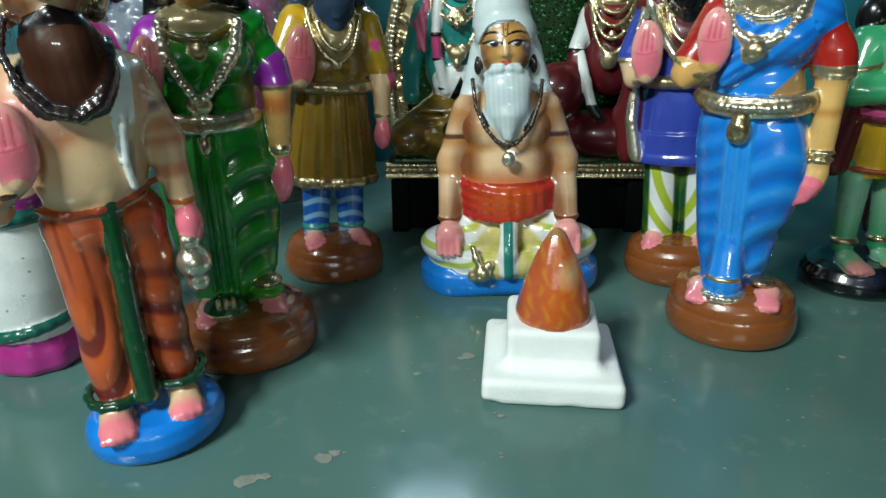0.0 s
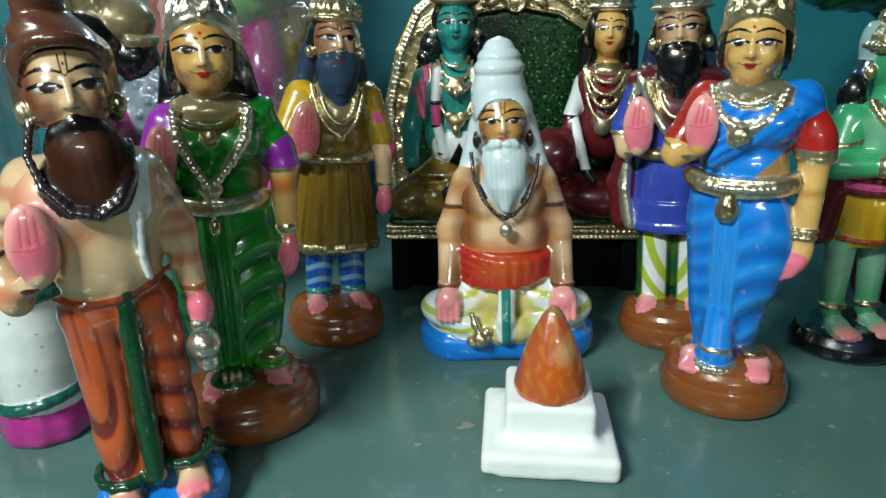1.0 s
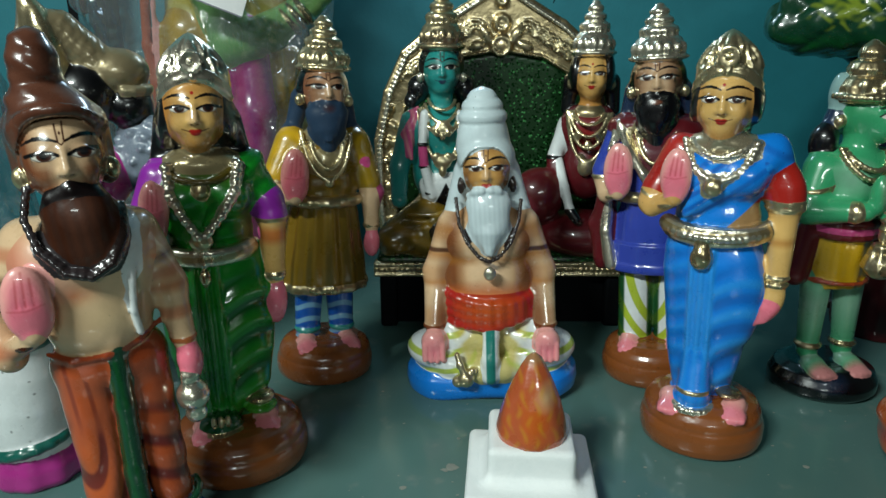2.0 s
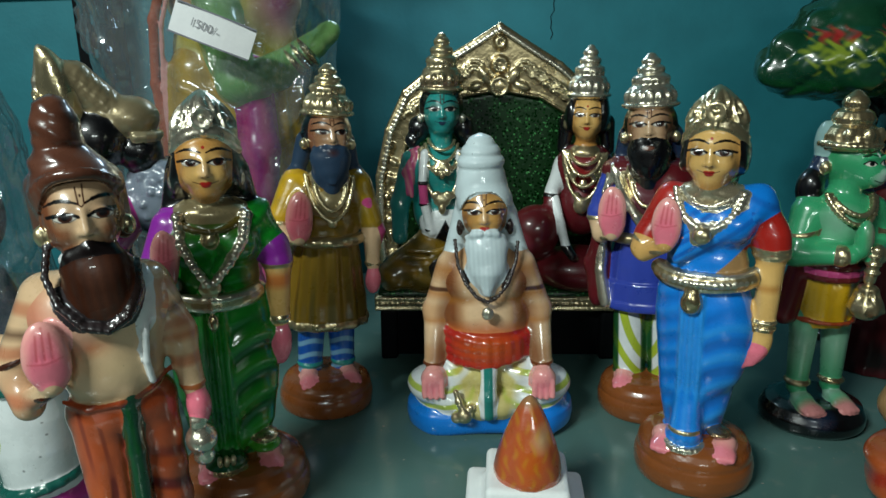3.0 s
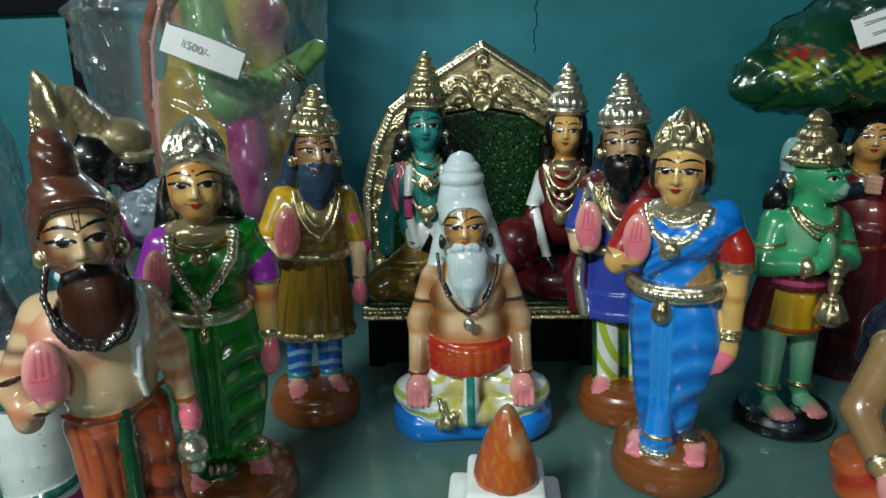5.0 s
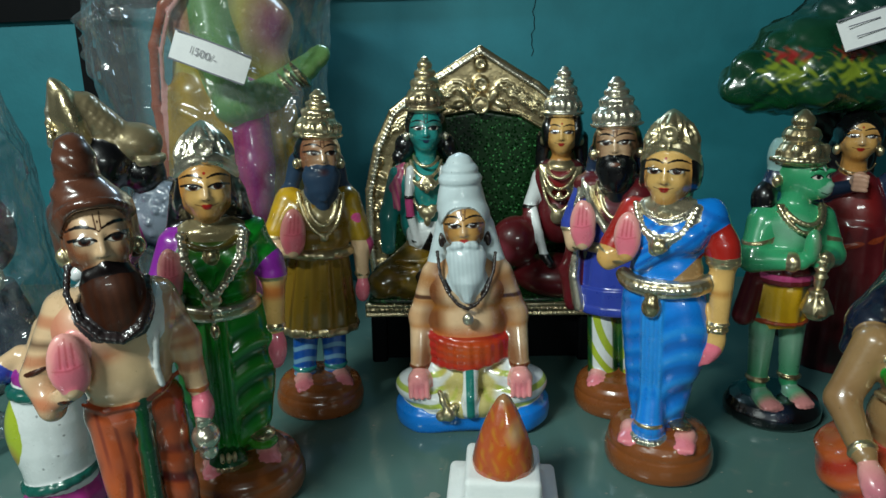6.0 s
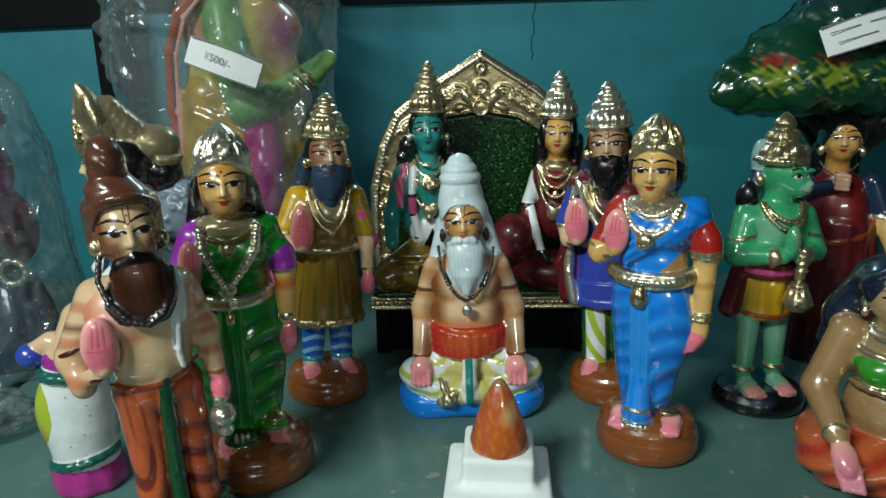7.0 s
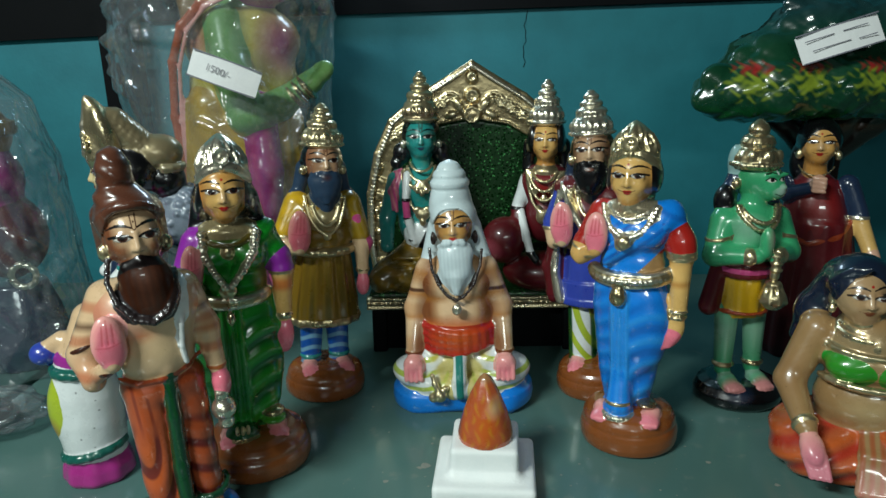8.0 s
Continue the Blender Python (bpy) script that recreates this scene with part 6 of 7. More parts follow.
    for a in (-0.7, 0, 0.7):
        c.add(ball((18 * math.sin(a), 2 - 18 * math.cos(a), 228), (4, 2.5, 6)), "gold", "crown", 1)
    return place("clay_doll", c, 0.303, 0.468, 8, "clay doll of a green monkey devotee with a gold mace", scale=0.995)


def red_sari_lady():
    c = clay_for("skin", 1.3)
    c.add(turned([(40, 0), (42, 10), (40, 60), (37, 100), (30, 140)], (8, 0), 0.8, ripple=1.0, count=14), "maroon", "skirt", 3)
    c.add(ball((2, 0, 156), (27, 18, 34)), "maroon", "trunk", 6)
    c.add(ball((5, -8, 130), (29, 17, 44)), "maroon", "trunk", 8)
    # Redder in front, maroon below: the shade under the tree is painted in.
    c.coat(glow_at((4, -26, 165), (26, 20, 40)), "red", "trunk", 0.7)
    c.coat(lambda p: np.clip((150 - p[:, 2]) / 60, 0, 1), "maroon", "trunk", 0.6)
    c.chain([(-26, -18, 132), (0, -29, 122), (26, -22, 130), (40, -4, 150)], [1.0], "rust", "trunk", 1)
    c.add(limb((30, 2, 178), (42, -2, 150), 10, 9), "navy", "sleeve", 3)
    c.add(ball((42, -3, 148), (9.5, 9.5, 2.5)), "silver", "cuff", 0.5)
    c.add(limb((42, -3, 146), (54, -14, 118), 8.5, 7), "skin", "arm", 3)
    c.add(ball((56, -18, 108), (8, 7, 13)), "pale", "hand", 3)
    c.coat(band(132, 137, 2, 0.4), "ochre", "arm", 0.7)
    c.add(limb((-26, 2, 176), (-22, -14, 168), 9, 8), "navy", "sleeve", 3)
    c.add(limb((-22, -15, 169), (0, -26, 178), 7, 6), "navy", "sleeve", 2)
    c.add(ball((3, -28, 182), (7.5, 6, 9)), "pale", "hand", 2)
    for i in range(4):
        c.add(limb((-1, -33, 188 - i * 4), (8, -32, 187 - i * 4), 2.3, 2.0), "pale", "hand", 0.8)
    c.coat(lambda p: np.ones(len(p)), "rose", "hand", 0.25)
    c.add(limb((0, 0, 184), (0, -2, 204), 10.5, 9.5), "skin", "neck", 5)
    c.coat(band(180, 206, 5), "ochre", "neck", 0.7)
    c.beads(arc_pts(0, -3, 196, 16, 16, 8), 1.2, "gold", 1.7)
    c.add(ball((0, 6, 221), (20, 18, 21)), "black", "hair", 3)
    c.add(trim(ball((1, 0, 220), (19, 19, 18.5)), lambda p: 232 - 26 * (np.abs(p[..., 0] - 2) / 19) ** 2.2 - 2 * np.clip(p[..., 1] + 6, 0, 30)), "black", "hair", 2)
    c.add(ball((-4, 12, 198), (20, 10, 26)), "black", "hair", 4)
    face(c, 1, -4, 217, 16, 16, 19, "skin", mark="dot", eye=0.88, nose="pale", shade=((lambda p: np.ones(len(p)), "ochre", 0.35), (glow_at((1, -10, 200), (20, 16, 12)), "ochre", 0.9), (glow_at((-14, -8, 217), (9, 14, 18)), "blush", 0.5), (glow_at((16, -8, 217), (9, 14, 18)), "blush", 0.5)))
    for s in (-1, 1):
        c.add(ball((1 + s * 17, -3, 206), (3.4, 3.4, 5)), "gold", "ear", 0.5)
    return place("clay_doll", c, 0.411, 0.572, -26, "clay doll of a lady in dark red under the tree", scale=1.03)


def clay_tree():
    root = new("clay_tree")
    root.location = (0.455, 0.62, 0)
    c = Clay(2.2)
    c.add(turned([(64, 0), (62, 8), (52, 14)], (0, 20), 0.7), "trunk", "", 3)
    c.chain([(-6, 30, 10), (-10, 34, 90), (-4, 30, 170), (0, 26, 250)], [24, 20, 17, 22], "trunk", "", 6)
    for x, z in ((-92, 262), (-46, 262), (60, 266), (90, 270), (20, 262)):
        c.chain([(-4, 26, 190), (x * 0.5, 14, 232), (x, 0, z)], [12, 10, 13], "trunk", "b", 5)
    for i in range(6):
        c.chain([(-22 + i * 7, 12, 30), (-20 + i * 6, 10, 120), (-14 + i * 5, 10, 200)], [3], "trunk", "", 4)
    c.coat(glow_at((20, -10, 250), (60, 40, 24)), "tan", "b", 0.4)
    t = new("trunk", c.mesh("trunk"))
    t.parent = root
    tagged(t, "dark brown clay trunk and branches")
    c = Clay(1.8)
    rnd = random.Random(8)

    def leafy(p):
        x, y, z = p[..., 0], p[..., 1], p[..., 2]
        return 1.2 * np.sin(0.21 * x + 1.9 * np.sin(0.09 * z + 0.06 * y)) * np.sin(0.23 * z + 1.3 * np.sin(0.11 * x)) + 0.5 * np.sin(0.47 * x + 2.1 * np.sin(0.17 * z)) * np.sin(0.43 * z + 1.7 * np.sin(0.19 * x + 0.2 * y))
    lumps = ((-116, -10, 272, 44, 42, 28), (-78, -20, 276, 48, 48, 30), (-28, -24, 278, 54, 50, 32), (34, -22, 278, 56, 50, 32), (94, -12, 274, 50, 44, 28),
             (-82, 0, 302, 44, 44, 32), (-32, 0, 326, 54, 46, 42), (22, 0, 326, 56, 46, 42), (76, 4, 308, 52, 46, 36))
    for x, y, z, a, b, h in lumps:
        c.add(relief(ball((x, y, z), (a, b, h)), leafy), "bottle", "crown", 16)
    for x, y, z, a, b, h in lumps:
        for k in range(9):
            u, v = rnd.uniform(-1.3, 1.3), rnd.uniform(-0.7, 1.1)
            c.add(ball((x + 0.9 * a * math.sin(u), y - 0.9 * b * math.cos(u) * math.cos(v), z + 0.9 * h * math.sin(v)), (11, 5, 8)), "bottle", "crown", 9)
    for x, z, w in ((-118, 282, 22), (-70, 284, 22), (-10, 284, 24), (52, 284, 26)):
        c.coat(lambda p, x=x, z=z, w=w: np.clip(1.3 - 1.3 * np.hypot((p[:, 0] - x) / w, (p[:, 2] - z) / 15) + 0.45 * np.sin(0.41 * p[:, 0] + 2.3 * np.sin(0.27 * p[:, 2] + 0.13 * p[:, 0])) + 0.30 * np.sin(0.83 * p[:, 2] + 1.9 * np.sin(0.37 * p[:, 0])), 0, 1) * (p[:, 1] < 0), "lime", "crown", 0.5)
        c.coat(lambda p, x=x, z=z, w=w: np.clip(1.2 - 1.3 * np.hypot((p[:, 0] - x - 2) / (0.8 * w), (p[:, 2] - z - 15) / 8) + 0.4 * np.sin(p[:, 0] * 0.7 + 1.7 * np.sin(p[:, 2] * 0.5)), 0, 1) * (p[:, 1] < 0), "fruit", "crown", 0.9)
    c.coat(lambda p: np.clip((262 - p[:, 2]) / 20, 0, 1), "green", "crown", 0.55)
    c.coat(lambda p: np.clip((p[:, 2] - 318) / 36, 0, 1), "navy", "crown", 0.45)
    f, lo, hi = ball((-6, 14, 232), (122, 44, 24))
    c.add((f, lo, hi), "trunk", "", 6, carve=True)
    c.coat(lambda p: edge(f(p) - 3.0, 2), "trunk", "crown")
    t = new("crown", c.mesh("crown"))
    t.parent = root
    tagged(t, "green painted clay foliage with red and yellow fruit")
    return tagged(root, "painted clay tree with green foliage and red fruit", "tree ornament")


def seated_lady():
    c = clay_for("tan", 1.2)
    gathers = lambda p: 1.3 * np.sin(0.34 * (p[..., 2] + 0.55 * np.abs(p[..., 0] - 8)) + 0.05 * p[..., 1])
    c.add(relief(ball((4, 6, 18), (58, 48, 26)), gathers), "terracotta", "skirt", 5)
    c.add(relief(ball((-22, -12, 18), (32, 32, 20)), gathers), "terracotta", "skirt", 6)
    c.add(relief(ball((38, -14, 26), (34, 34, 24)), gathers), "terracotta", "skirt", 6)
    # Gathers shaded by colour: red in the hollows, orange on the ridges.
    c.coat(lambda p: np.clip(-0.9 * gathers(p), 0, 1), "red", "skirt", 0.75)
    c.coat(lambda p: np.clip(0.8 * gathers(p) - 0.2, 0, 1), "orange", "skirt", 0.55)
    for i in range(6):
        c.chain([(4 + i * 3.0, -22, 42), (3 + i * 4.6, -38, 30), (1 + i * 6.0, -50, 8)], [2.0, 2.8, 3.4], "tan", "pleat", 4.0)
    c.coat(lambda p: np.clip(0.5 + 0.8 * np.sin(1.05 * p[:, 0]), 0, 1), "rust", "pleat", 0.7)
    c.coat(lambda p: np.clip((30 - p[:, 2]) / 20, 0, 1), "palepink", "pleat", 0.35)
    c.add(ball((6, 0, 56), (34, 27, 28)), "tan", "trunk", 6)
    c.add(ball((6, 2, 92), (37, 23, 24)), "tan", "trunk", 7)
    c.add(limb((2, 0, 92), (2, 0, 100), 26, 24), "tan", "trunk", 6)
    for s in (-1, 1):
        c.add(ball((6 + s * 14, -17, 86), (17, 12, 11)), "leaf", "blouse", 5)
    c.coat(lambda p: np.ones(len(p)), "green", "blouse", 0.5)
    c.add(ball((6, -8, 90), (33, 17, 8)), "green", "blouse", 3)
    c.chain([(6 + 33 * math.sin(a), -4 - 26 * math.cos(a), 75) for a in np.linspace(-1.3, 1.3, 11)], [2.6], "gold", "trim", 1)
    c.chain([(6 + 32 * math.sin(a), -4 - 22 * math.cos(a), 100 - 3 * math.cos(a)) for a in np.linspace(-1.3, 1.3, 11)], [1.8], "gold", "trim", 1)
    c.coat(lambda p: np.clip((p[:, 2] - 84) / 14, 0, 1) * np.clip((118 - p[:, 2]) / 10, 0, 1), "oldgold", "trunk", 0.40)
    c.coat(lambda p: np.clip((44 - p[:, 2]) / 10, 0, 1), "rust", "trunk", 0.7)
    # arms
    c.add(limb((-30, 2, 104), (-45, -8, 68), 13, 10.5), "tan", "arm", 4)
    c.add(limb((-45, -9, 66), (-35, -40, 46), 10.5, 7.5), "tan", "arm", 4)
    c.add(ball((-35.5, -38, 47), (9.3, 4.5, 9.3), (20, 0, 20)), "gold", "cuff", 0.6)
    c.add(ball((-31, -52, 37), (8, 13, 7), (35, 0, 15)), "palepink", "hand", 3)
    for i in range(4):
        c.add(limb((-36 + i * 4, -56, 34), (-31 + i * 3.6, -64, 22), 2.5, 2.0), "palepink", "hand", 1.2)
    c.coat(lambda p: np.clip((-50 - p[:, 1]) / 12, 0, 1), "rose", "hand", 0.55)
    c.coat(lambda p: np.clip((p[:, 1] + 50) / 10, 0, 1), "tan", "hand", 0.7)
    c.coat(glow_at((-46, -14, 66), (18, 20, 30)), "cheek", "arm", 0.25)
    c.coat(glow_at((6, -28, 58), (26, 16, 14)), "cream", "trunk", 0.35)
    c.add(limb((42, 4, 108), (56, 0, 66), 13, 11), "tan", "arm", 4)
    c.add(limb((56, 0, 64), (46, -22, 40), 11, 7.5), "tan", "arm", 4)
    c.add(ball((42, -30, 30), (9, 9, 14)), "rose", "hand", 3)
    c.add(limb((2, 2, 108), (-4, 0, 126), 11, 10), "tan", "neck", 4)
    for k in range(4):
        rr, zz = 11.5 + 2.4 * k, 121 - 3.4 * k
        c.chain([(0.5 * k - 2 + rr * math.sin(a), -0.5 * k - (rr + 1.5) * math.cos(a), zz - (1 + k) * math.cos(a)) for a in np.linspace(-1.8, 1.8, 13)], [1.6], "gold", "collar", 0.8)
    c.add(ball((3, -21, 102), (4.5, 3, 5)), "gold", "pendant", 1)
    # hair and head
    c.add(ball((-8, 6, 142), (21, 21, 20)), "navy", "hair", 3)
    c.add(limb((-18, 14, 142), (-34, 20, 112), 13, 11), "navy", "hair", 6)
    c.add(limb((-32, 20, 116), (-40, 22, 92), 11, 6), "navy", "hair", 5)
    c.coat(lambda p: np.ones(len(p)), "black", "hair", 0.55)
    c.add(trim(ball((-9, 1, 140), (19, 20, 18.5)), lambda p: 155 - 22 * (np.abs(p[..., 0] + 5) / 18) ** 2.2 - 2.0 * np.clip(p[..., 1] + 4, 0, 30)), "navy", "hair", 2)
    strands = lambda i: [(-27 + i * 1.4, -3 - i * 1.2, 142 + i * 2.4), (-21 + i * 2.0, -11 - i * 1.0, 150 + i * 1.8), (-10 + i * 1.4, -16 - i * 0.2, 153 + i * 1.4)]
    for i in range(4):
        c.chain(strands(i), [1.6, 1.9, 1.4], "navy", "hair", 1.6)
    face(c, -8, -6, 135, 15.5, 16, 18.5, "tan", mark="dot", eye=0.98, look_x=4, lips="cheek", nose="pale",
         shade=((lambda p: np.ones(len(p)), "pale", 0.25), (glow_at((-20, -10, 132), (12, 16, 18)), "oldgold", 0.35), (glow_at((-5, -12, 122), (14, 14, 9)), "cheek", 0.4)))
    c.add(ball((-24, -3, 130), (3.2, 3.4, 5)), "gold", "ear", 0.5)
    c.add(ball((-24, -5, 123), (2.6, 2.6, 3.4)), "gold", "ear", 0.5)
    return place("clay_doll", c, 0.345, 0.356, -22, "seated clay doll of a dark-haired lady in a green blouse", scale=1.04)


def striped_cloth_doll():
    c = clay_for("pale", 1.3)
    c.add(turned([(24, 0), (26, 4), (25, 12), (22, 20)], (0, 0), 0.95, ripple=0.6, count=9), "magenta", "base", 2)
    c.add(turned([(21, 18), (23, 30), (24, 50), (23, 70), (20, 88), (18, 98)], (0, 0), 0.95), "white", "cloth", 3)
    c.add(ball((-10, -2, 60), (18, 18, 32)), "lime", "flap", 4)
    c.coat(lambda p: edge(p[:, 0] + 12, 1.2) * 0 + edge(p[:, 0] + 9 - 0.05 * (p[:, 2] - 60), 1.0), "lime", "flap")
    c.coat(lambda p: edge(-(p[:, 0] + 9 - 0.05 * (p[:, 2] - 60)), 1.0), "white", "flap")
    c.coat(glow_at((-20, -14, 46), (10, 12, 14)), "rust", "flap", 0.7)
    c.chain([(22 * math.sin(a), -22 * math.cos(a), 26 + 4 * math.sin(a)) for a in np.linspace(-1.2, 1.5, 9)], [3.4], "bottle", "band", 1.5)
    c.coat(lambda p: np.ones(len(p)), "teal", "band", 0.3)
    c.chain([(19 * math.sin(a), -19 * math.cos(a), 92) for a in np.linspace(-1.6, 1.6, 9)], [4], "bottle", "band", 1.5)
    c.add(ball((2, 0, 100), (20, 18, 10)), "magenta", "sash", 3)
    c.coat(lambda p: np.ones(len(p)), "purple", "sash", 0.4)
    c.add(limb((4, 0, 104), (8, 4, 128), 17, 12), "pale", "trunk", 4)
    c.add(limb((-12, 0, 112), (-22, -2, 108), 8, 6), "pale", "arm", 3)
    c.add(ball((-25, -2, 104), (10, 10, 9)), "royal", "ball", 1)
    for i in range(6):
        a, z = i * 2.3, 34 + (i * 29) % 50
        c.coat(spot(8 * math.sin(a) + 8, z, 0.7, 0.5 + 0.2 * (i % 3), -6), "black", "cloth", 0.6)
    return place("clay_doll", c, -0.238, 0.357, 6, "small clay doll in white and lime cloth on magenta base")


def tall_headdress_doll():
    """Seen from its side: a gilded headdress sweeps back over a dark bun."""
    c = clay_for("skin", 1.3)
    doll_base(c, 34, 0.95, 0, 0, 24, "navy")
    c.add(turned([(20, 22), (26, 40), (28, 90), (26, 130), (22, 146)], (0, 0), 0.85, ripple=0.9, count=14), "navy", "skirt", 3)
    c.add(ball((0, 4, 164), (28, 26, 26)), "magenta", "trunk", 5)
    c.add(limb((26, 2, 176), (34, -6, 150), 11, 9), "magenta", "sleeve", 3)
    c.add(limb((-26, 2, 176), (-34, -6, 150), 11, 9), "magenta", "sleeve", 3)
    for s in (-1, 1):
        c.add(ball((s * 34, -6, 148), (10, 10, 4)), "teal", "cuff", 0.6)
        c.add(limb((s * 34, -6, 146), (s * 28, -24, 130), 8, 6), "white", "arm", 3)
    c.add(limb((0, 0, 184), (0, -2, 206), 10, 10), "skin", "neck", 4)
    face(c, 0, -6, 220, 17, 18, 21, "cream", mark="dot", brow="brown")
    c.add(ball((0, 8, 222), (20, 20, 22)), "black", "hair", 3)
    c.add(limb((0, -12, 236), (0, -18, 280), 15, 5), "gold", "crown", 3)
    c.add(ball((0, -10, 252), (17, 10, 30), (10, 0, 0)), "gold", "crown", 3)
    c.beads([(10 * math.sin(a), -26 + 0.4 * abs(a), 244 + 10 * math.cos(a)) for a in np.linspace(-2, 2, 10)], 2.6, "gold", 1.7)
    c.chain([(0, -27, 238), (0, -25, 262), (0, -20, 284)], [2.2], "silver", "crown", 2)
    rough = lambda p: 0.4 * np.sin(0.9 * p[..., 1] + 1.2 * np.sin(0.5 * p[..., 2])) * np.sin(0.8 * p[..., 2] + 0.6 * p[..., 0])
    c.add(relief(limb((0, -2, 264), (0, 22, 236), 12, 14), rough), "oldgold", "veil", 4)
    c.coat(lambda p: np.ones(len(p)), "black", "veil", 0.5)
    c.add(ball((0, 30, 236), (18, 20, 16)), "oldgold", "bun", 3)
    c.coat(lambda p: np.ones(len(p)), "black", "bun", 0.45)
    c.chain([(16 * math.sin(a), 34 + 14 * math.cos(a), 224) for a in np.linspace(-1.8, 1.8, 9)], [3.2], "gold", "bun", 1)
    c.add(ball((0, 34, 212), (18, 16, 16)), "black", "hair", 4)
    rnd = random.Random(5)
    c.add(ball((0, 46, 176), (26, 26, 30)), "grey", "wrap", 5)
    for k in range(110):
        u, v = rnd.uniform(0, 6.28), rnd.uniform(-0.6, 1.2)
        c.add(ball((25 * math.cos(u) * math.cos(v), 46 + 25 * math.sin(u) * math.cos(v), 178 + 28 * math.sin(v)), (3.4, 3.4, 3.0)), "grey", "wrap", 1.5)
    c.coat(lambda p: np.clip((168 - p[:, 2]) / 12, 0, 1), "navy", "wrap")
    return place("clay_doll", c, -0.238, 0.462, -62, "clay doll in profile with a tall gilded headdress")


seated_prince()
seated_princess()
monkey_devotee()
red_sari_lady()
clay_tree()
seated_lady()
striped_cloth_doll()
tall_headdress_doll()


# ---- wrapped dolls ----
def film_bag(name, x, y, profile, label, seed, flat=0.7, crumple=0.010):
    """A loose bag of clear film: rings of (half width, height), crumpled."""
    bm = bmesh.new()
    rnd = random.Random(int(seed * 10))
    creases = [(rnd.uniform(3.3, 6.1), rnd.uniform(0.1, 0.8), rnd.uniform(-0.5, 0.5), rnd.uniform(-0.10, 0.10), rnd.uniform(0.005, 0.013)) for _ in range(38)]
    top = profile[-1][1]
    n, rings = 200, []
    zs = np.linspace(profile[0][1], profile[-1][1], 200)
    hw = np.interp(zs, [p[1] for p in profile], [p[0] for p in profile])
    for z, w in zip(zs, hw):
        ring = []
        for i in range(n):
            a = 2 * math.pi * i / n
            v = Vector((math.cos(a) * 3 + seed, math.sin(a) * 3, z * 14))
            r = w + crumple * (noise.noise(v * 0.7) + 0.8 * abs(noise.noise(v * 1.5 + Vector((1, 5, 2)))) - 0.25 * abs(noise.noise(v * 3.0 + Vector((7, 1, 3)))))
            for a0, u0, da, du, wide in creases:
                # straight pulled folds between two points of the bag
                px, pz, ex, ez = (a - a0) * w, z - u0 * top, da * w, du * top
                k = min(1.0, max(0.0, (px * ex + pz * ez) / (ex * ex + ez * ez + 1e-9)))
                d = math.hypot(px - k * ex, pz - k * ez)
                if d < wide:
                    r += 0.85 * crumple * (1 - d / wide)
            ring.append(bm.verts.new((r * math.cos(a), flat * r * math.sin(a), z)))
        rings.append(ring)
    for a, b in zip(rings[:-1], rings[1:]):
        for i in range(n):
            bm.faces.new((a[i], a[(i + 1) % n], b[(i + 1) % n], b[i]))
    ob = part(name, bm, FILM, None, label, True)
    ob.location = (x, y, 0)
    return tagged(ob, category="wrapping film")


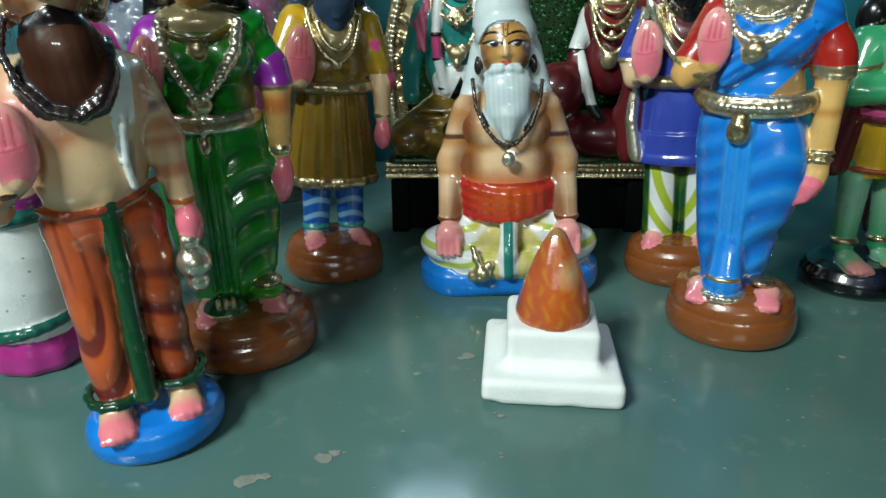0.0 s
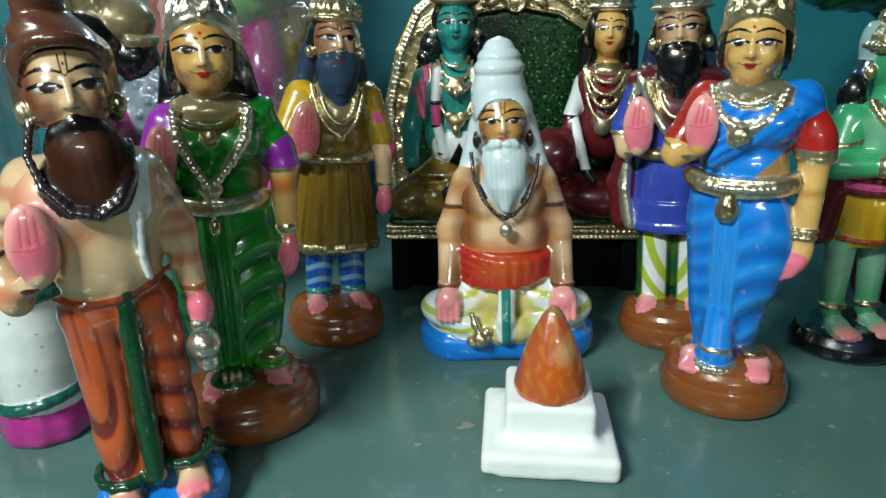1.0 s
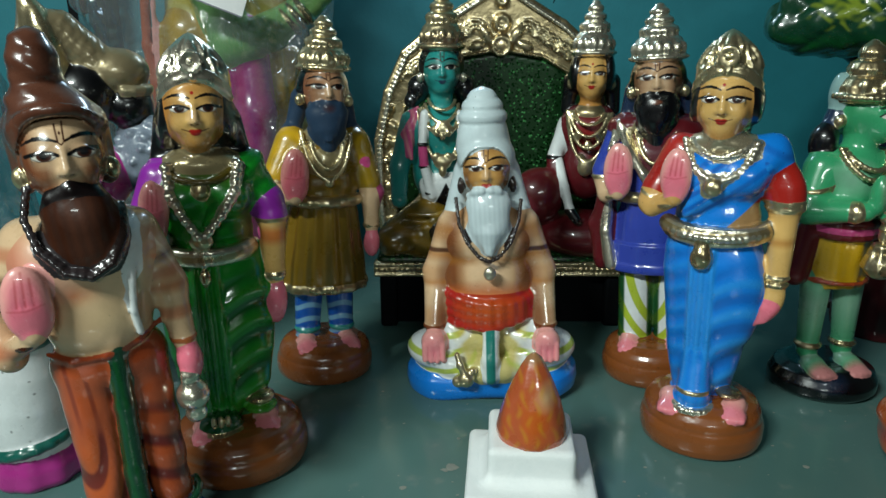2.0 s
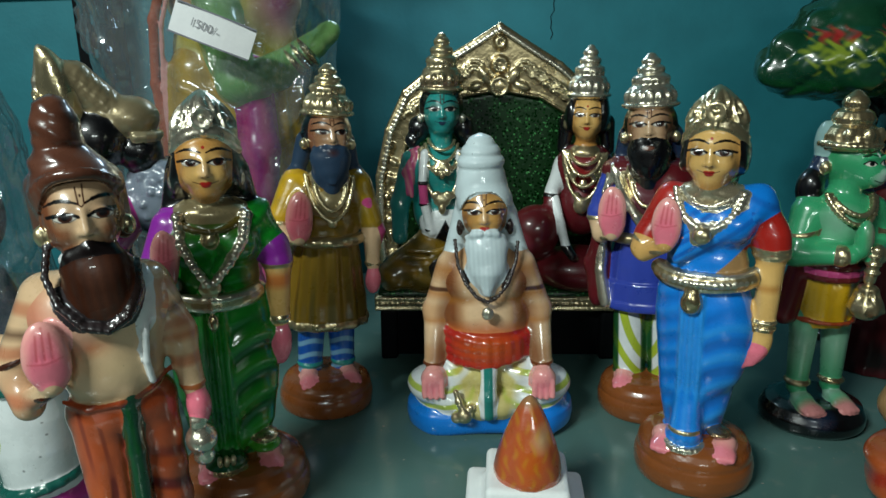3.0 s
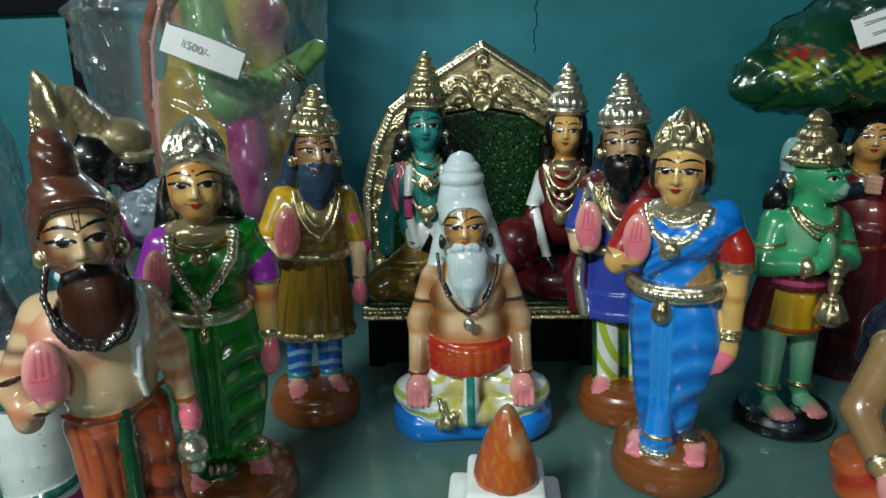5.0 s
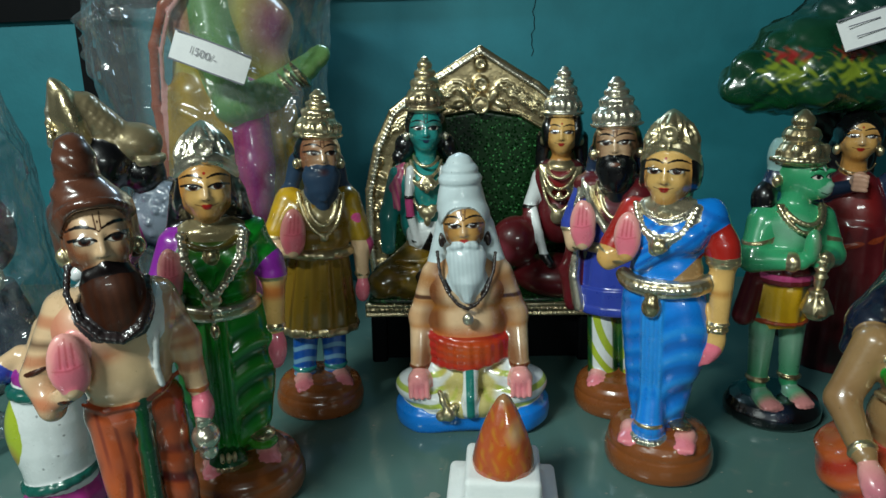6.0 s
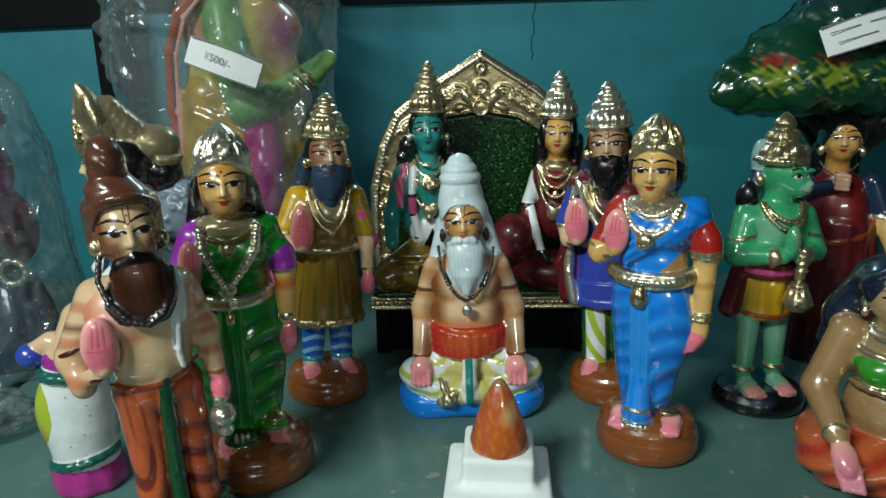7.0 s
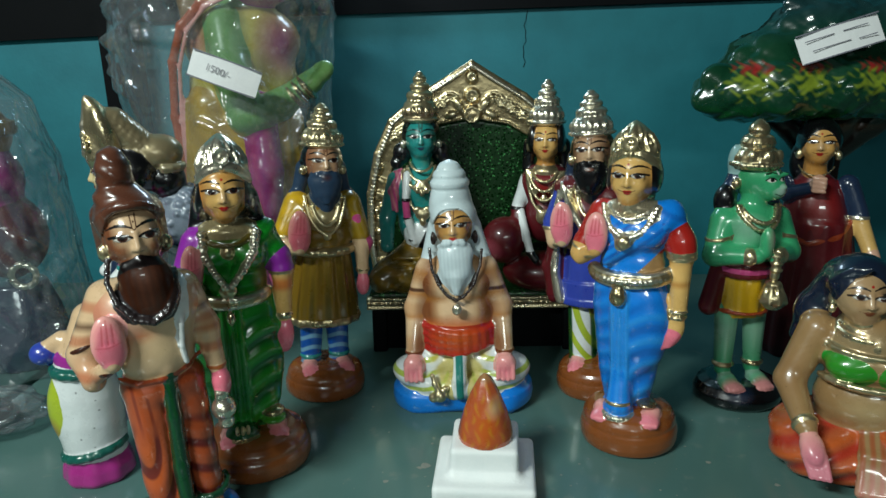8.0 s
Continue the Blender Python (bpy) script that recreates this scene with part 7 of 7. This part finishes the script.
def wrapped_flute_player():
    c = clay_for("jade", 2.0)
    c.add(turned([(60, 0), (62, 10), (58, 30), (44, 36)], (0, 0), 0.8), "olive", "base", 3)
    c.add(turned([(48, 34), (60, 90), (66, 150), (66, 210), (62, 250)], (0, 0), 0.7, ripple=2, count=16), "yellow", "robe", 4)
    c.coat(waves(0.22, 1, 0, 0.25, 0.8), "mustard", "robe", 0.55)
    c.chain([(16, -36, 262), (22, -48, 190), (18, -50, 120), (14, -48, 50)], [17, 18, 18, 18], "magenta", "sash", 8)
    c.coat(waves(0.36, 1, 0, 0.05, 1.0), "rose", "sash", 0.7)
    c.add(ball((0, 0, 285), (62, 42, 56)), "wheat", "trunk", 10)
    c.add(ball((0, 4, 335), (66, 40, 42)), "wheat", "trunk", 14)
    c.coat(glow_at((-10, -34, 250), (60, 40, 34)), "yellow", "trunk", 0.8)
    c.coat(glow_at((-14, -30, 345), (30, 40, 34)), "sea", "trunk", 0.9)
    c.coat(glow_at((46, -20, 330), (34, 40, 44)), "magenta", "trunk", 1.0)
    c.coat(glow_at((-46, -20, 335), (26, 40, 26)), "rose", "trunk", 0.7)
    c.coat(glow_at((24, -36, 300), (22, 30, 26)), "olive", "trunk", 0.8)
    c.chain([(-14, -24, 352), (-8, -42, 300), (4, -50, 254)], [19, 20, 18], "sea", "arm", 9)
    c.chain([(4, -50, 252), (42, -56, 264), (80, -52, 290)], [18, 16, 13], "sea", "arm", 9)
    c.coat(glow_at((0, -60, 246), (40, 40, 20)), "leaf", "arm", 0.4)
    for k in (0, 7, 14):
        c.add(ball((60 + k, -55, 274 + 0.6 * k), (4, 16, 16), (0, -40, 0)), "oldgold", "cuff", 1)
    c.add(ball((92, -48, 300), (14, 10, 11), (0, -40, 0)), "sea", "arm", 6)
    loop = [(34, -34, 384), (2, -38, 388), (-34, -36, 374), (-58, -32, 350), (-72, -28, 312), (-77, -24, 252), (-72, -20, 170)]
    c.chain(loop, [4.6], "terracotta", "garland", 4)
    c.chain([(x * 0.92 + 2, y - 4, z - 5) for x, y, z in loop], [2.4], "palepink", "garland", 2)
    c.add(limb((-38, -18, 262), (-46, -20, 180), 26, 24), "yellow", "robe", 10)
    c.add(limb((0, 0, 360), (0, 0, 392), 20, 20), "sea", "neck", 5)
    c.add(ball((30, -12, 392), (34, 26, 20)), "magenta", "drape", 10)
    c.add(limb((-44, 0, 360), (-52, -6, 400), 20, 16), "tan", "arm", 8)
    c.add(ball((0, 0, 425), (34, 34, 42)), "sea", "head", 6)
    c.add(turned([(36, 440), (38, 450), (30, 480), (14, 510), (2, 530)], (0, 4)), "gold", "crown", 3)
    return place("clay_doll", c, -0.197, 0.702, 8, "large green-skinned clay doll inside a clear bag")


wrapped_flute_player()
film_bag("film_bag", -0.212, 0.692, ((0.100, 0.002), (0.108, 0.05), (0.104, 0.16), (0.112, 0.22), (0.116, 0.30), (0.124, 0.37), (0.118, 0.46), (0.07, 0.56)), "crumpled clear film bag round a large doll", 3.1, 0.80, 0.013)


def price_tag(name, x, y, z, w, h, turn, roll, pitch, label, words=None, bars=()):
    root = new(name)
    root.matrix_world = pose(x, y, z) @ pose(0, 0, 0, 0, 0, turn) @ pose(0, 0, 0, 0, roll, 0) @ pose(0, 0, 0, pitch)
    bm = bmesh.new()
    n = 12
    grid = [[bm.verts.new(((i / n - 0.5) * w, -0.004 * math.cos(3.0 * (i / n - 0.5)) + s, (j - 0.5) * h)) for j in (0, 1)] for s in (0.0, 0.0006) for i in range(n + 1)]
    front, back = grid[:n + 1], grid[n + 1:]
    for i in range(n):
        bm.faces.new((front[i][0], front[i + 1][0], front[i + 1][1], front[i][1]))
        bm.faces.new((back[i][0], back[i][1], back[i + 1][1], back[i + 1][0]))
        for j in (0, 1):
            bm.faces.new((front[i][j], back[i][j], back[i + 1][j], front[i + 1][j]))
    for i in (0, n):
        bm.faces.new((front[i][0], front[i][1], back[i][1], back[i][0]))
    part("card", bm, PAPER, root, "white paper card")
    for sx in ((-w / 2, w / 2, -h / 2 - 0.0012, -h / 2), (-w / 2, w / 2, h / 2, h / 2 + 0.0012)):
        part("dark_edge", box_bm(sx[0], sx[1], -0.0042, -0.0032, sx[2], sx[3]), INK, root)
    if words:
        cu = bpy.data.curves.new("words", "FONT")
        cu.body, cu.size, cu.align_x, cu.align_y = words, h * 0.40, "CENTER", "CENTER"
        tmp = bpy.data.objects.new("words", cu)
        me = bpy.data.meshes.new_from_object(tmp)
        bpy.data.objects.remove(tmp)
        me.materials.append(PENCIL)
        ob = new("writing", me)
        ob.parent = root
        ob.matrix_basis = pose(-0.006, -0.0050, 0, 90, 0, 0) @ pose(0, 0, 0, 0, 0, -3)
    for bx, bz, bw in bars:
        part("writing", box_bm(bx - bw / 2, bx + bw / 2, -0.0056, -0.0050, bz - 0.0004, bz + 0.0004), INK, root)
    return tagged(root, label, "price tag")


price_tag("price_tag", -0.184, 0.590, 0.300, 0.070, 0.025, 4, 21, 0, "white handwritten price card on the film bag", "1500/-")
price_tag("price_tag", 0.404, 0.548, 0.322, 0.074, 0.026, -4, -17, -18, "white handwritten card on the clay tree", None,
          ((-0.018, 0.006, 0.026), (0.014, 0.006, 0.022), (-0.010, -0.004, 0.034), (0.022, -0.005, 0.016)))


def wrapped_small_doll():
    c = clay_for("pale", 2.0)
    c.add(turned([(46, 0), (48, 20), (40, 60), (30, 90)], (0, 0), 0.9), "navy", "base", 4)
    c.add(ball((0, 0, 140), (40, 34, 46)), "maroon", "robe", 8)
    c.add(ball((-6, -4, 200), (34, 30, 36)), "magenta", "robe", 8)
    c.coat(waves(0.3, 1, 0, 0.4, 1.5), "navy", "robe", 0.6)
    c.add(ball((-4, 0, 246), (26, 26, 30)), "tan", "head", 4)
    c.add(turned([(30, 244), (32, 250), (30, 258)], (-4, 0)), "mustard", "hat", 3)
    c.beads([(24 + 12 * math.sin(a), -34, 104 + 12 * math.cos(a)) for a in np.linspace(0, 6, 12)], 4, "silver", 1.6)
    return place("clay_doll", c, -0.425, 0.575, 10, "pink-robed clay doll inside a clear bag")


wrapped_small_doll()
film_bag("film_bag", -0.425, 0.570, ((0.075, 0.002), (0.085, 0.04), (0.070, 0.12), (0.066, 0.22), (0.045, 0.28), (0.012, 0.31)), "crumpled clear film bag round a pink doll", 7.7, 0.9, 0.006)


def wrapped_dish():
    c = Clay(1.5)
    c.add(ball((0, 0, 12), (40, 26, 12)), "black", "", 2)
    c.add(ball((0, 0, 22), (32, 20, 10)), "black", "", 2, carve=True)
    ob = place("dish", c, -0.392, 0.425, 12, "dark oval dish wrapped in clear film", 0.002, "dish")
    bm = bmesh.new()
    bmesh.ops.create_icosphere(bm, subdivisions=5, radius=1.0)
    for v in bm.verts:
        q = v.co * 3.0
        k = 1 + 0.16 * noise.noise(q + Vector((4, 1, 2))) + 0.10 * abs(noise.noise(q * 2.6))
        v.co = Vector((v.co.x * 0.064 * k, v.co.y * 0.040 * k, 0.002 + max(0.0, v.co.z * 0.018 * k + 0.014)))
    f = part("film_bag", bm, FILM, None, "crumpled clear film round a dark dish", True)
    f.location = (-0.388, 0.425, 0)
    tagged(f, category="wrapping film")
    return ob


wrapped_dish()


# ---- dust and chips on the shelf ----
def chips():
    rnd = random.Random(11)
    bm = bmesh.new()
    spots = [(0.017, 0.360, 5), (0.013, 0.357, 3), (-0.013, 0.340, 3), (0.033, 0.300, 2.5), (-0.052, 0.266, 5), (-0.048, 0.270, 4), (-0.085, 0.250, 6), (-0.078, 0.253, 4), (0.095, 0.318, 3), (0.24, 0.36, 3), (0.28, 0.33, 2.5)]
    spots += [(rnd.uniform(-0.05, 0.33), rnd.uniform(0.20, 0.46), rnd.uniform(0.5, 1.5)) for _ in range(70)]
    for x, y, s in spots:
        n, a0 = 9, rnd.uniform(0, 6)
        top = [bm.verts.new((x + s * MM * rnd.uniform(0.5, 1.1) * math.cos(a0 + 6.283 * i / n), y + s * MM * rnd.uniform(0.4, 0.9) * math.sin(a0 + 6.283 * i / n), 0.0003)) for i in range(n)]
        mid = bm.verts.new((x, y, 0.0005 + 0.00002 * s))
        for i in range(n):
            bm.faces.new((top[i], top[(i + 1) % n], mid))
    ob = part("dust_chips", bm, DIRT, None, "pale specks of dust and clay on the shelf")
    return tagged(ob, category="dust", kind="stuff")


chips()
